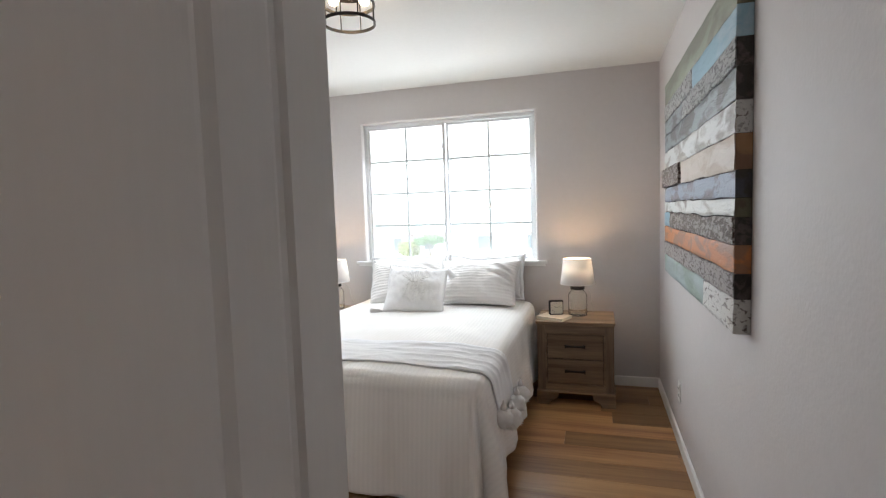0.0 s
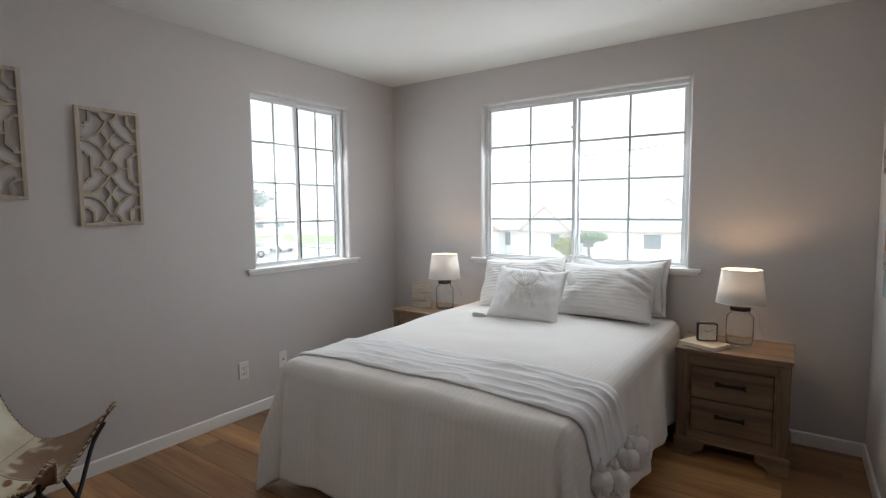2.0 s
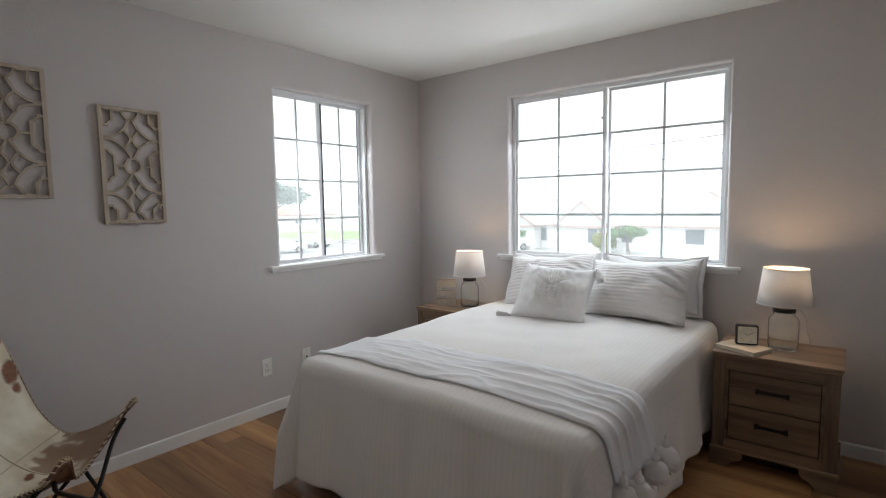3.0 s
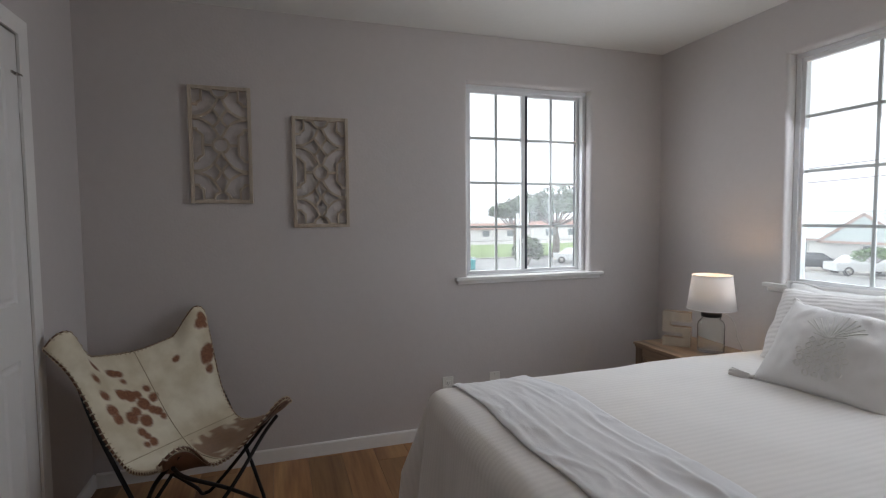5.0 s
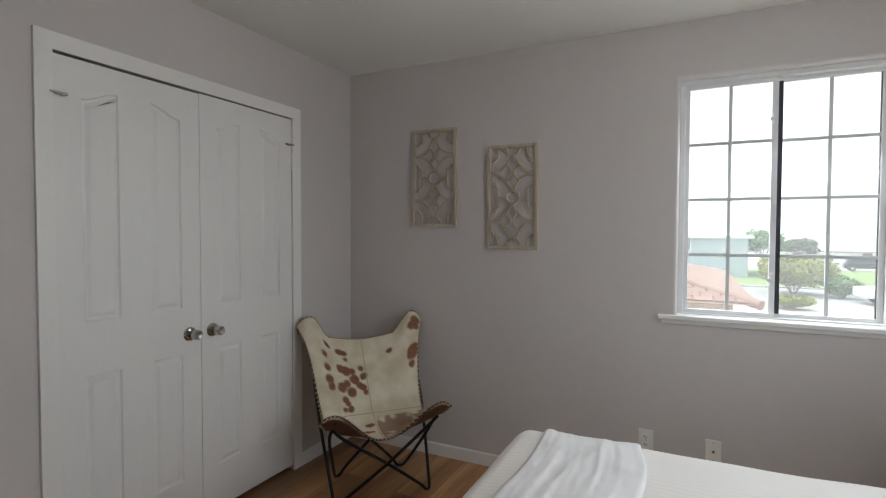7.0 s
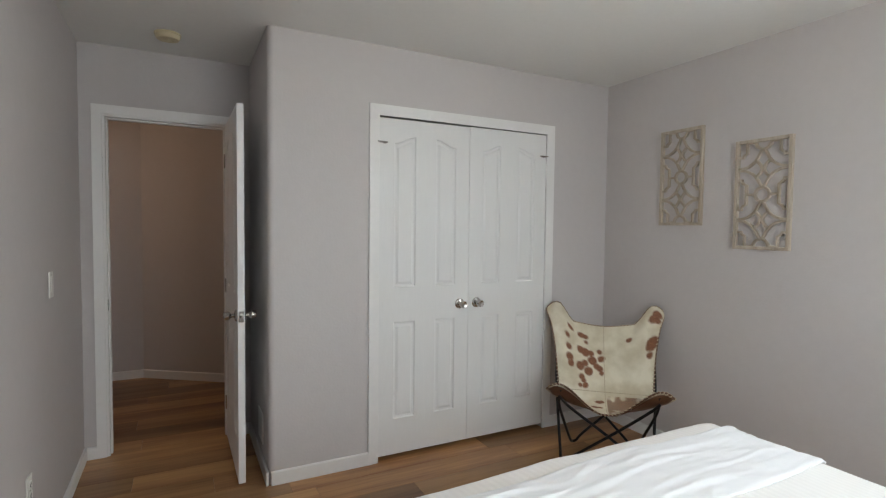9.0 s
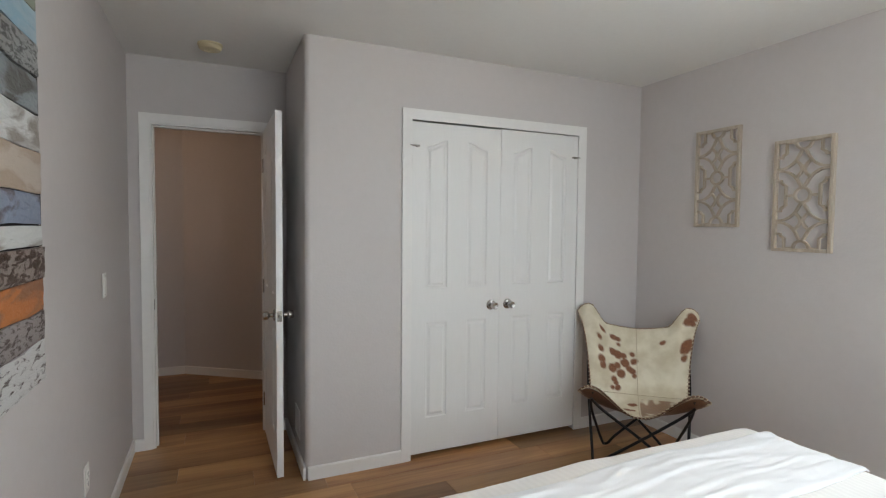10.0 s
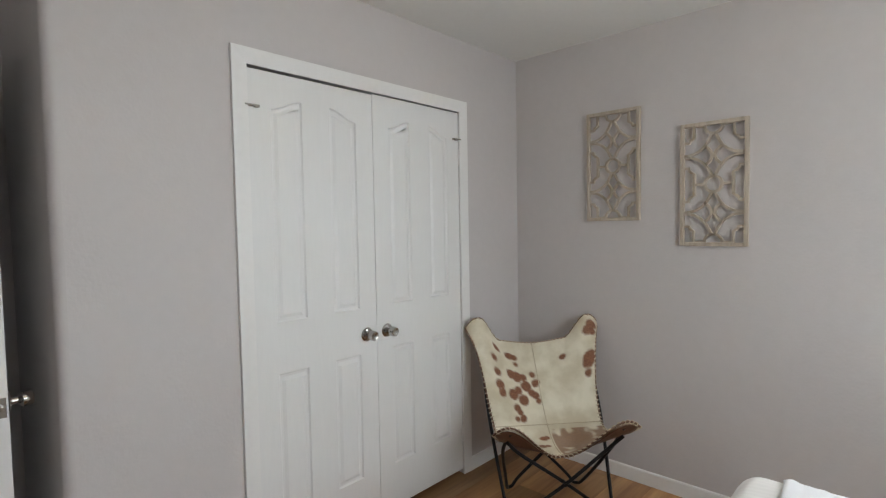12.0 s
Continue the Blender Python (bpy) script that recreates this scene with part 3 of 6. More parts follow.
def drape(s, t, lift=0.0, seed=0.0, fold=1.0):
    """Where the point (s, t) of a sheet laid over the bed comes to rest: s across, t along, both in metres."""
    cx, cy = min(max(s, BX0), BX1), max(t, BY0)
    ox, oy = s - cx, t - cy
    d = math.hypot(ox, oy)
    top = bed_top(cy) + lift
    n1 = noise.noise((s * 2.3 + seed, t * 2.3, 1.7))
    n2 = noise.noise((s * 7.0 + seed, t * 5.0, 4.1))
    top += 0.010 * n1 + 0.004 * n2
    edge = min(cx - BX0, BX1 - cx, cy - BY0 + 0.02)
    top -= 0.020 * math.exp(-edge / 0.09)
    if d < 1e-6:
        return Vector((s, t, top))
    ux, uy = ox / d, oy / d
    r = 0.075
    if d < r * math.pi / 2:
        w = d / r
        out, drop = r * math.sin(w), r * (1 - math.cos(w))
    else:
        hang = d - r * math.pi / 2
        out, drop = r + hang * 0.10, r + hang * 0.985
    corner = abs(ux * uy) * 2
    hang = max(d - 0.10, 0)
    along = t if abs(ux) > abs(uy) else s
    ang = math.atan2(uy, ux)
    wave = math.sin(along * 17 + seed * 3 + 1.3 * noise.noise((along * 2, seed, 0))) * 0.016 + math.sin(along * 41 + 2) * 0.004
    wave = wave * (1 - corner) + corner * (0.060 * math.sin(ang * 9 + 0.8) + 0.05)
    out += fold * wave * min(hang / 0.30, 1.0) + lift
    z = top - drop
    x, y = cx + ux * out, cy + uy * out
    if z < 0.022 + lift:
        spill = 0.022 + lift - z
        x, y, z = x + ux * spill * 0.55, y + uy * spill * 0.55, 0.022 + lift + 0.012 * abs(math.sin(along * 23 + ang * 5))
    return Vector((x, y, z))


bed = thing("bed", pose(0, 0, 0), "full-size bed with a white skirt, pushed under the window", "bed")
bm = boxed(BX0 + 0.02, BX1 - 0.02, BY0 + 0.02, BY1, 0.14, 0.38, 0.02)
part("box_spring", bm, M_SKIRT, bed, "white box spring")
part("mattress", boxed(BX0 + 0.01, BX1 - 0.01, BY0 + 0.01, BY1, 0.382, 0.650, 0.05, 3), M_SKIRT, bed, "white mattress", 40)
for x, y in ((BX0 + 0.08, BY0 + 0.10), (BX1 - 0.08, BY0 + 0.10), (BX0 + 0.08, BY1 - 0.10), (BX1 - 0.08, BY1 - 0.10)):
    bm = bmesh.new()
    lathe(bm, [(0, 0), (0.022, 0), (0.026, 0.02), (0.026, 0.139), (0, 0.139)], 14, pose(x, y, 0))
    part("leg", bm, M_BLACK, bed, "black bed leg", 40)


def skirt_panel(p, q, out):
    def place(u, v):
        x, y = p[0] + (q[0] - p[0]) * u, p[1] + (q[1] - p[1]) * u
        length = math.hypot(q[0] - p[0], q[1] - p[1]) * u
        w = 0.006 * math.sin(length * 26) * (1 - v) + 0.012 * (1 - v)
        return (x + out[0] * w, y + out[1] * w, 0.012 + 0.37 * v)
    bm = bmesh.new()
    grid_mesh(bm, 90, 6, place, lambda u, v: (u * 1.5, v * 0.35))
    return bm


part("skirt", skirt_panel((BX0 + 0.008, BY0 + 0.008), (BX1 - 0.008, BY0 + 0.008), (0, -1)), M_SKIRT, bed, "white cotton bed skirt", 180)
part("skirt", skirt_panel((BX1 - 0.008, BY0 + 0.008), (BX1 - 0.008, BY1), (1, 0)), M_SKIRT, bed, "white cotton bed skirt", 180)
part("skirt", skirt_panel((BX0 + 0.008, BY0 + 0.008), (BX0 + 0.008, BY1), (-1, 0)), M_SKIRT, bed, "white cotton bed skirt", 180)


def comforter():
    hs, hf = 0.565, 0.610
    s0, s1, t0, t1 = BX0 - hs, BX1 + hs, BY0 - hf, BY1 - 0.01
    # the quilt's foot corners are rounded, so they hang lower but do not trail
    def sheet(u, v):
        s, t = s0 + (s1 - s0) * u, t0 + (t1 - t0) * v
        cx, cy = min(max(s, BX0), BX1), max(t, BY0)
        ox, oy = s - cx, t - cy
        if ox and oy:
            lim = 0.67
            d = math.hypot(ox, oy)
            k = max(abs(ox) / hs, abs(oy) / hf)
            far = d / k if k else d
            if far > lim:
                ox, oy = ox * lim / far, oy * lim / far
        return cx + ox, cy + oy
    bm = bmesh.new()
    grid_mesh(bm, 170, 190, lambda u, v: drape(*sheet(u, v)), lambda u, v: sheet(u, v))
    return bm


ob = part("comforter", comforter(), M_COMF, None, "", 180)
tagged(ob, "ivory seersucker striped comforter draped over the bed", "comforter")
ob.modifiers.new("thick", "SOLIDIFY").thickness = 0.012
ob.modifiers["thick"].offset = -1.0


# folds of the throw: where across it they start, how they drift, from and to along its length, height
THROW_FOLDS = ((0.20, 0.10, 0.02, 0.45, 0.007), (0.38, -0.06, 0.15, 0.62, 0.008), (0.62, 0.05, 0.05, 0.50, 0.006), (0.80, -0.04, 0.20, 0.98, 0.010), (0.52, 0.16, 0.42, 1.00, 0.011),
               (0.30, 0.22, 0.48, 1.02, 0.012), (0.12, 0.20, 0.55, 1.02, 0.011), (0.92, -0.05, 0.45, 0.90, 0.007), (0.45, -0.20, 0.10, 0.38, 0.006), (0.70, 0.25, 0.66, 1.02, 0.010))


def throw_sheet():
    """A folded throw across the foot of the bed, its fringe end hanging over the far side."""
    bm = bmesh.new()
    def flat(u, v):
        s = BX0 - 0.045 + (BX1 + 0.305 - BX0 + 0.045) * u
        k = min(int(u * 4), 3)
        f = u * 4 - k
        f = f * f * (3 - 2 * f)
        mids, widths = (2.435, 2.465, 2.470, 2.460, 2.560), (0.335, 0.36, 0.36, 0.36, 0.44)
        mid = mids[k] + (mids[k + 1] - mids[k]) * f + 0.012 * math.sin(u * 13)
        width = widths[k] + (widths[k + 1] - widths[k]) * f
        return s, mid + (v - 0.5) * width
    def place(u, v):
        s, t = flat(u, v)
        p = drape(s, t, 0.007, 0.0, 0.6)
        lift = 0.004
        for base, slope, start, stop, tall in THROW_FOLDS:
            line = base + slope * (u - start) + 0.035 * noise.noise((u * 4.0, base * 9, 1.0))
            along = min(max((u - start) / 0.12, 0), 1) * min(max((stop - u) / 0.12, 0), 1)
            near = (v - line) / (0.020 + 0.012 * noise.noise((u * 5, base * 5, 0.0)) ** 2 * 10)
            lift += 0.65 * tall * along * math.exp(-near * near if near > 0 else -near * near * 0.25)
        lift += 0.010 * max(0.0, 0.45 - 2.2 * abs(noise.noise((u * 5.5 + 0.6 * v, v * 2.6 - u * 2.0, 9.5)))) + 0.0028 * noise.noise((u * 9, v * 14, 5.5)) + 0.0012 * noise.noise((u * 30, v * 22, 2.5))
        hem = min(v, 1 - v)
        lift *= min(hem / 0.03, 1) * 0.85 + 0.15
        side = min(max((s - BX1) / 0.10, 0), 1)
        return p + Vector((lift * side, 0, lift * (1 - side)))
    grid_mesh(bm, 190, 70, place, flat)
    return bm


throw = thing("throw_blanket", pose(0, 0, 0), "white throw with pompom fringe laid across the bed", "blanket")
ob = part("blanket", throw_sheet(), M_THROW, throw, "soft white woven throw", 180)
ob.modifiers.new("thick", "SOLIDIFY").thickness = 0.006


def pompom(r, seed):
    """A ball of yarn with an uneven surface."""
    rnd = random.Random(seed)
    bm = bmesh.new()
    bmesh.ops.create_icosphere(bm, subdivisions=3, radius=r * 0.9)
    layer = bm.loops.layers.uv.verify()
    for v in bm.verts:
        k = 1 + 0.16 * noise.noise(v.co * 60 + Vector((seed, 0, 0))) + rnd.uniform(-0.05, 0.08)
        v.co *= k
    for f in bm.faces:
        for loop in f.loops:
            loop[layer].uv = (loop.vert.co.x * 3, loop.vert.co.z * 3)
    for _ in range(60):
        way = Vector((rnd.gauss(0, 1), rnd.gauss(0, 1), rnd.gauss(0, 1) - 0.6)).normalized()
        tube(bm, [way * r * 0.8, way * r * 1.08 + Vector((0, 0, -0.003))], 0.0016, 3)
    return bm


for k, (x, y, z, r) in enumerate(((-0.380, 2.340, 0.405, 0.048), (-0.358, 2.435, 0.372, 0.056), (-0.360, 2.620, 0.375, 0.051), (-0.356, 2.735, 0.382, 0.054))):
    bm = pompom(r, k + 3)
    pom = part("pompom", bm, M_YARN, throw, "fluffy white yarn pompom", 60, pose(x, y, z))
    bm = bmesh.new()
    lathe(bm, [(0.006, 0), (0.016, 0.008), (0.014, 0.026), (0.006, 0.034), (0.004, 0.05)], 12, pose(0, 0, r * 0.8))
    part("tie", bm, M_YARN, pom, "", 60)


def pillow_point(a, b, w, h, t, seed, dent=0.0, sign=-1, lift=0.0):
    """A point of a stuffed pillow: a across and b up it, both -1..1; sign -1 is its front."""
    body = max((1 - abs(a) ** 2.6) * (1 - abs(b) ** 2.6), 0) ** 0.55
    px = a * w / 2 * (1 - 0.06 * (1 - b * b) * abs(a) ** 3) + 0.012 * noise.noise((a * 1.5, b * 2.2, seed * 3.1))
    slump = 0.024 * (1 - a * a) * max(b, 0) + 0.014 * noise.noise((a * 2.6 + seed, 0.3, seed))
    pz = b * h / 2 * (1 - 0.07 * (1 - a * a) * abs(b) ** 3) - slump * (0.5 + 0.5 * b)
    crease = 0.012 * noise.noise((a * 2.2 + seed, b * 2.0, seed * 1.7)) + 0.006 * noise.noise((a * 7 + seed, b * 4, 3.0))
    py = sign * (t / 2 * body + crease * min(body * 1.5, 1) + lift)
    if dent and sign < 0:
        for b0, tilt, deep in ((0.10, 0.55, 1.0), (-0.22, 0.30, 0.6), (0.42, 0.80, 0.5)):
            line = b - b0 + tilt * (a - 0.62)
            reach = math.exp(-((a - 0.70) / 0.26) ** 2)
            py += dent * deep * reach * (math.exp(-(line / 0.07) ** 2) - 0.7 * math.exp(-((line - 0.13) / 0.09) ** 2))
    return Vector((px, py, pz + h / 2))


def pillow(name, at, w, h, t, mat, label, seed, flange=0.0, dent=0.0):
    """A stuffed pillow lying in its own xz plane, with drawn-in edges and creases."""
    ob = thing(name, at, label, "pillow", "bed pillows")
    bm = bmesh.new()
    def side(sign):
        return lambda u, v: pillow_point(2 * u - 1, 2 * v - 1, w, h, t, seed, dent, sign)
    for sign in (-1, 1):
        grid_mesh(bm, 56, 40, side(sign), lambda u, v: (u * w + seed, v * h))
    bmesh.ops.remove_doubles(bm, verts=bm.verts, dist=0.0006)
    part("cushion", bm, mat, ob, "", 180)
    ring = [side(-1)(u, v) for u, v in [(k / 30, 0) for k in range(30)] + [(1, k / 22) for k in range(22)] + [(1 - k / 30, 1) for k in range(30)] + [(0, 1 - k / 22) for k in range(22)]]
    bm = bmesh.new()
    if flange:
        n = len(ring)
        mid = Vector((0, 0, h / 2))
        outv = [bm.verts.new(Vector(p) + (Vector(p) - mid).normalized() * flange * (1 + 0.10 * noise.noise((k * 0.21, seed, 0.0))) + Vector((0, 0.010 * noise.noise((k * 0.35, seed, 4.0)), 0))) for k, p in enumerate(ring)]
        inn = [bm.verts.new(Vector(p) * 1.0) for p in ring]
        layer = bm.loops.layers.uv.verify()
        for k in range(n):
            f = bm.faces.new((inn[k], inn[(k + 1) % n], outv[(k + 1) % n], outv[k]))
            for loop in f.loops:
                loop[layer].uv = (loop.vert.co.x, loop.vert.co.z)
        fl = part("flange", bm, mat, ob, "", 180)
        fl.modifiers.new("thick", "SOLIDIFY").thickness = 0.004
    else:
        tube(bm, ring, 0.0035, 6, True)
        part("piping", bm, mat, ob, "", 60)
    return ob


def tassel(parent, at, label="white cotton tassel"):
    rnd = random.Random(int(at.translation.x * 1000))
    bm = bmesh.new()
    lathe(bm, [(0, 0), (0.007, -0.002), (0.009, -0.012), (0.006, -0.018), (0.010, -0.024)], 10)
    for k in range(48):
        a, r = rnd.uniform(0, 6.28), rnd.uniform(0.002, 0.012)
        p = Vector((r * math.cos(a), r * math.sin(a), -0.018))
        tube(bm, [p, p * 1.8 + Vector((0, 0, -0.020)), p * 2.5 + Vector((rnd.uniform(-0.006, 0.006), 0, -0.046 + rnd.uniform(-0.006, 0.006)))], 0.0022, 3)
    part("tassel", bm, M_YARN, parent, label, 60, at)


pillow("sham_pillow", pose(-1.480, 4.020, 0.684, -13, -2, 2), 0.66, 0.335, 0.15, M_LINEN, "white flanged sham pillow leaning on the window sill", 1.0, 0.026)
pillow("sham_pillow", pose(-0.815, 4.010, 0.684, -14, -1, -2), 0.60, 0.350, 0.15, M_LINEN, "white flanged sham pillow leaning on the window sill", 2.0, 0.030)
pillow("bed_pillow", pose(-1.430, 3.800, 0.672, -33, -4, 6), 0.62, 0.400, 0.20, M_SHAM, "white striped pillow propped on a sham", 3.0, 0.0, 0.018)
pillow("bed_pillow", pose(-0.845, 3.735, 0.680, -35, -1, -5), 0.64, 0.395, 0.21, M_SHAM, "white striped pillow with a creased corner", 4.0, 0.0, 0.034)
deco = pillow("decorative_pillow", pose(-1.240, 3.455, 0.668, -40, 3, 9), 0.46, 0.400, 0.17, M_LINEN, "white pillow embroidered with a pineapple, tassels at its corners", 5.0)


def pineapple():
    """Raised stitching: rings of petals for the fruit, long leaves for its crown."""
    bm = bmesh.new()
    def surf(x, z, lift=0.002):
        return pillow_point(x / 0.230, (z - 0.200) / 0.200, 0.46, 0.40, 0.17, 5.0, 0.0, -1, lift)
    for row in range(6):
        zc = 0.056 + row * 0.0265
        half = 0.076 * math.sqrt(max(1 - ((zc - 0.122) / 0.088) ** 2, 0.05))
        n = max(2, int(half * 2 / 0.029))
        for k in range(n + row % 2):
            xc = -half + (k + 0.5 - 0.5 * (row % 2)) * 2 * half / n
            pts = [surf(xc + 0.0112 * math.cos(w), zc + 0.0108 * math.sin(w), 0.003) for w in [2 * math.pi * j / 9 for j in range(9)]]
            tube(bm, pts, 0.0024, 5, True)
    for k in range(11):
        w = (k - 5) * 0.17
        length = 0.125 - 0.004 * abs(k - 5)
        pts = [surf(math.sin(w) * length * s + 0.010 * (k - 5) * 0.4, 0.208 + math.cos(w) * length * s - 0.06 * (length * s) ** 2 * abs(w) * 10, 0.003) for s in (0, 0.35, 0.7, 1)]
        tube(bm, smooth_line(pts, 4), 0.0028, 5)
        pts = [surf(math.sin(w * 1.6) * length * 0.55 * s, 0.206 + math.cos(w * 1.6) * length * 0.55 * s, 0.005) for s in (0, 0.35, 0.7, 1)]
        tube(bm, smooth_line(pts, 4), 0.0024, 5)
    layer = bm.loops.layers.uv.verify()
    for f in bm.faces:
        for loop in f.loops:
            loop[layer].uv = (loop.vert.co.x * 2, loop.vert.co.z * 2)
    return bm


part("embroidery", pineapple(), M_EMB, deco, "raised cream pineapple embroidery", 60)
for a, b, swing in ((-1, -1, 74), (1, -1, -74), (-1, 1, -30), (1, 1, -26)):
    corner = pillow_point(a * 0.985, b * 0.985, 0.46, 0.40, 0.17, 5.0)
    tassel(deco, pose(corner.x, corner.y, corner.z, 0, swing, 0))


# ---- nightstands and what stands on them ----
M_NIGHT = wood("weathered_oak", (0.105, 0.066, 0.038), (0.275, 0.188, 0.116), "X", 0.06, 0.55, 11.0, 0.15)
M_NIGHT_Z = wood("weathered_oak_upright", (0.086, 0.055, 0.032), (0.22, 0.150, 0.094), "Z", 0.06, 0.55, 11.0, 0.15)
M_SHADE = bpy.data.materials.new("white_linen_shade")
M_SHADE.use_nodes = True
sn, sl, sb = nodes_of(M_SHADE)
weave = sn.new("ShaderNodeTexNoise")
weave.inputs["Scale"].default_value = 350
sramp = sn.new("ShaderNodeMapRange")
sramp.inputs["To Min"].default_value, sramp.inputs["To Max"].default_value = 0.74, 0.84
sl.new(weave.outputs[0], sramp.inputs[0])
sl.new(sramp.outputs[0], sb.inputs["Base Color"])
sb.inputs["Roughness"].default_value = 0.9
thin = sn.new("ShaderNodeBsdfTranslucent")
thin.inputs[0].default_value = (0.94, 0.92, 0.88, 1)
smix = sn.new("ShaderNodeMixShader")
smix.inputs[0].default_value = 0.17
sl.new(sb.outputs[0], smix.inputs[1])
sl.new(thin.outputs[0], smix.inputs[2])
sl.new(smix.outputs[0], sn["Material Output"].inputs[0])
M_JAR = clear_glass("clear_jar_glass", (0.97, 0.99, 0.98))
M_BULB = glowing("warm_bulb", (1.0, 0.72, 0.42), 6.0)
M_CORD = material("grey_lamp_cord", (0.45, 0.44, 0.42), 0.5, bump=0)
M_PAPER = material("cream_book_paper", (0.72, 0.66, 0.54), 0.8, vary=0.06, fine=200)
M_COVER = material("beige_book_cover", (0.62, 0.52, 0.39), 0.6, vary=0.08, fine=90)
M_FACE = material("ivory_clock_face", (0.66, 0.64, 0.56), 0.5, vary=0.03, bump=0)
M_CHEV = material("whitewashed_carving", (0.80, 0.77, 0.70), 0.8, vary=0.12, scale=20, fine=120, bump=0.3)
M_CHEV_D = material("brown_carving_ground", (0.33, 0.25, 0.17), 0.85, vary=0.2, scale=18, fine=100, bump=0.3)


def nightstand(at, label):
    ob = thing("nightstand", at, label, "nightstand", "pair of nightstands")
    w, d, h = 0.54, 0.42, 0.60
    bm = boxed(0.012, 0.034, 0.03, d - 0.005, 0.115, h - 0.028, 0.002)
    box(bm, w - 0.034, w - 0.012, 0.03, d - 0.005, 0.115, h - 0.028, 0.002)
    box(bm, 0.034, w - 0.034, d - 0.02, d - 0.006, 0.115, h - 0.028)
    box(bm, 0.034, w - 0.034, 0.06, d - 0.02, 0.116, 0.134)
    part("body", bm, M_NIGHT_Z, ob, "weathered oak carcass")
    bm = boxed(0.0, w, 0.0, d, h - 0.016, h, 0.004)
    box(bm, 0.006, w - 0.006, 0.006, d - 0.002, h - 0.030, h - 0.016, 0.003)
    part("top", bm, M_NIGHT, ob, "worn oak top with a stepped edge")
    for x0, x1 in ((0.010, 0.066), (w - 0.066, w - 0.010)):
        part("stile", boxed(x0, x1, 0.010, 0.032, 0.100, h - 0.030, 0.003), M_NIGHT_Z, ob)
    part("rail", boxed(0.066, w - 0.066, 0.012, 0.032, h - 0.082, h - 0.030, 0.002), M_NIGHT, ob)
    part("rail", boxed(0.066, w - 0.066, 0.012, 0.032, 0.100, 0.150, 0.002), M_NIGHT, ob)
    part("bead", box(box(boxed(0.066, 0.078, 0.016, 0.030, 0.150, h - 0.082, 0.003), w - 0.078, w - 0.066, 0.016, 0.030, 0.150, h - 0.082, 0.003), 0.078, w - 0.078, 0.0165, 0.030, h - 0.092, h - 0.082, 0.003), M_NIGHT, ob)
    # dark sheet puts the shade into the slits round the drawers
    part("gap_shade_sheet", boxed(0.066, w - 0.066, 0.046, 0.052, 0.150, h - 0.082), M_DARK, ob)
    for z0, z1 in ((0.154, 0.326), (0.332, 0.504)):
        dr = part("drawer", boxed(0.081, w - 0.081, 0.021, 0.044, z0, z1, 0.003), M_NIGHT, ob, "plain oak drawer front")
        z = (z0 + z1) / 2 + 0.008
        bm = bmesh.new()
        prof = [(-0.070, 0.013), (-0.055, 0.008), (-0.03, 0.006), (0.03, 0.006), (0.055, 0.008), (0.070, 0.013)]
        rows = [[bm.verts.new((w / 2 + x, y, z + s * hh)) for y, s in ((-0.006, 1), (-0.006, -1), (0.003, -1), (0.003, 1))] for x, hh in prof]
        for a, b in zip(rows, rows[1:]):
            for k in range(4):
                bm.faces.new((a[k], a[(k + 1) % 4], b[(k + 1) % 4], b[k]))
        bm.faces.new(rows[0])
        bm.faces.new(rows[-1])
        for x in (-0.060, 0.060):
            box(bm, w / 2 + x - 0.007, w / 2 + x + 0.007, 0.001, 0.024, z - 0.007, z + 0.007)
        part("handle", bm, M_BLACK, dr, "dark bronze bar pull")
    # plinth with bracket feet
    bm = boxed(0.0, w, -0.002, d - 0.004, 0.088, 0.104, 0.005)
    part("plinth", bm, M_NIGHT, ob)
    for x0, sx in ((0.002, 1), (w - 0.002, -1)):
        bm = bmesh.new()
        line = [(0, 0.088), (0, 0.0), (0.085, 0.0), (0.092, 0.018), (0.112, 0.036), (0.140, 0.046), (0.150, 0.062), (0.150, 0.088)]
        a = [bm.verts.new((x0 + sx * x, 0.002, z)) for x, z in line]
        b = [bm.verts.new((x0 + sx * x, 0.022, z)) for x, z in line]
        for k in range(len(line)):
            j = (k + 1) % len(line)
            bm.faces.new((a[k], a[j], b[j], b[k]))
        bm.faces.new(a)
        bm.faces.new(b)
        xs = sorted((x0, x0 + sx * 0.020))
        box(bm, xs[0], xs[1], 0.022, 0.11, 0.0, 0.088)
        part("foot", bm, M_NIGHT, ob, "scrolled bracket foot")
        xs = sorted((x0, x0 + sx * 0.05))
        part("foot", boxed(xs[0], xs[1], d - 0.06, d - 0.006, 0.0, 0.088, 0.003), M_NIGHT, ob)
    return ob


nightstand(pose(-0.370, 3.600, 0), "weathered oak two-drawer nightstand with black pulls")
nightstand(pose(-2.405, 3.585, 0), "weathered oak two-drawer nightstand in the window corner")


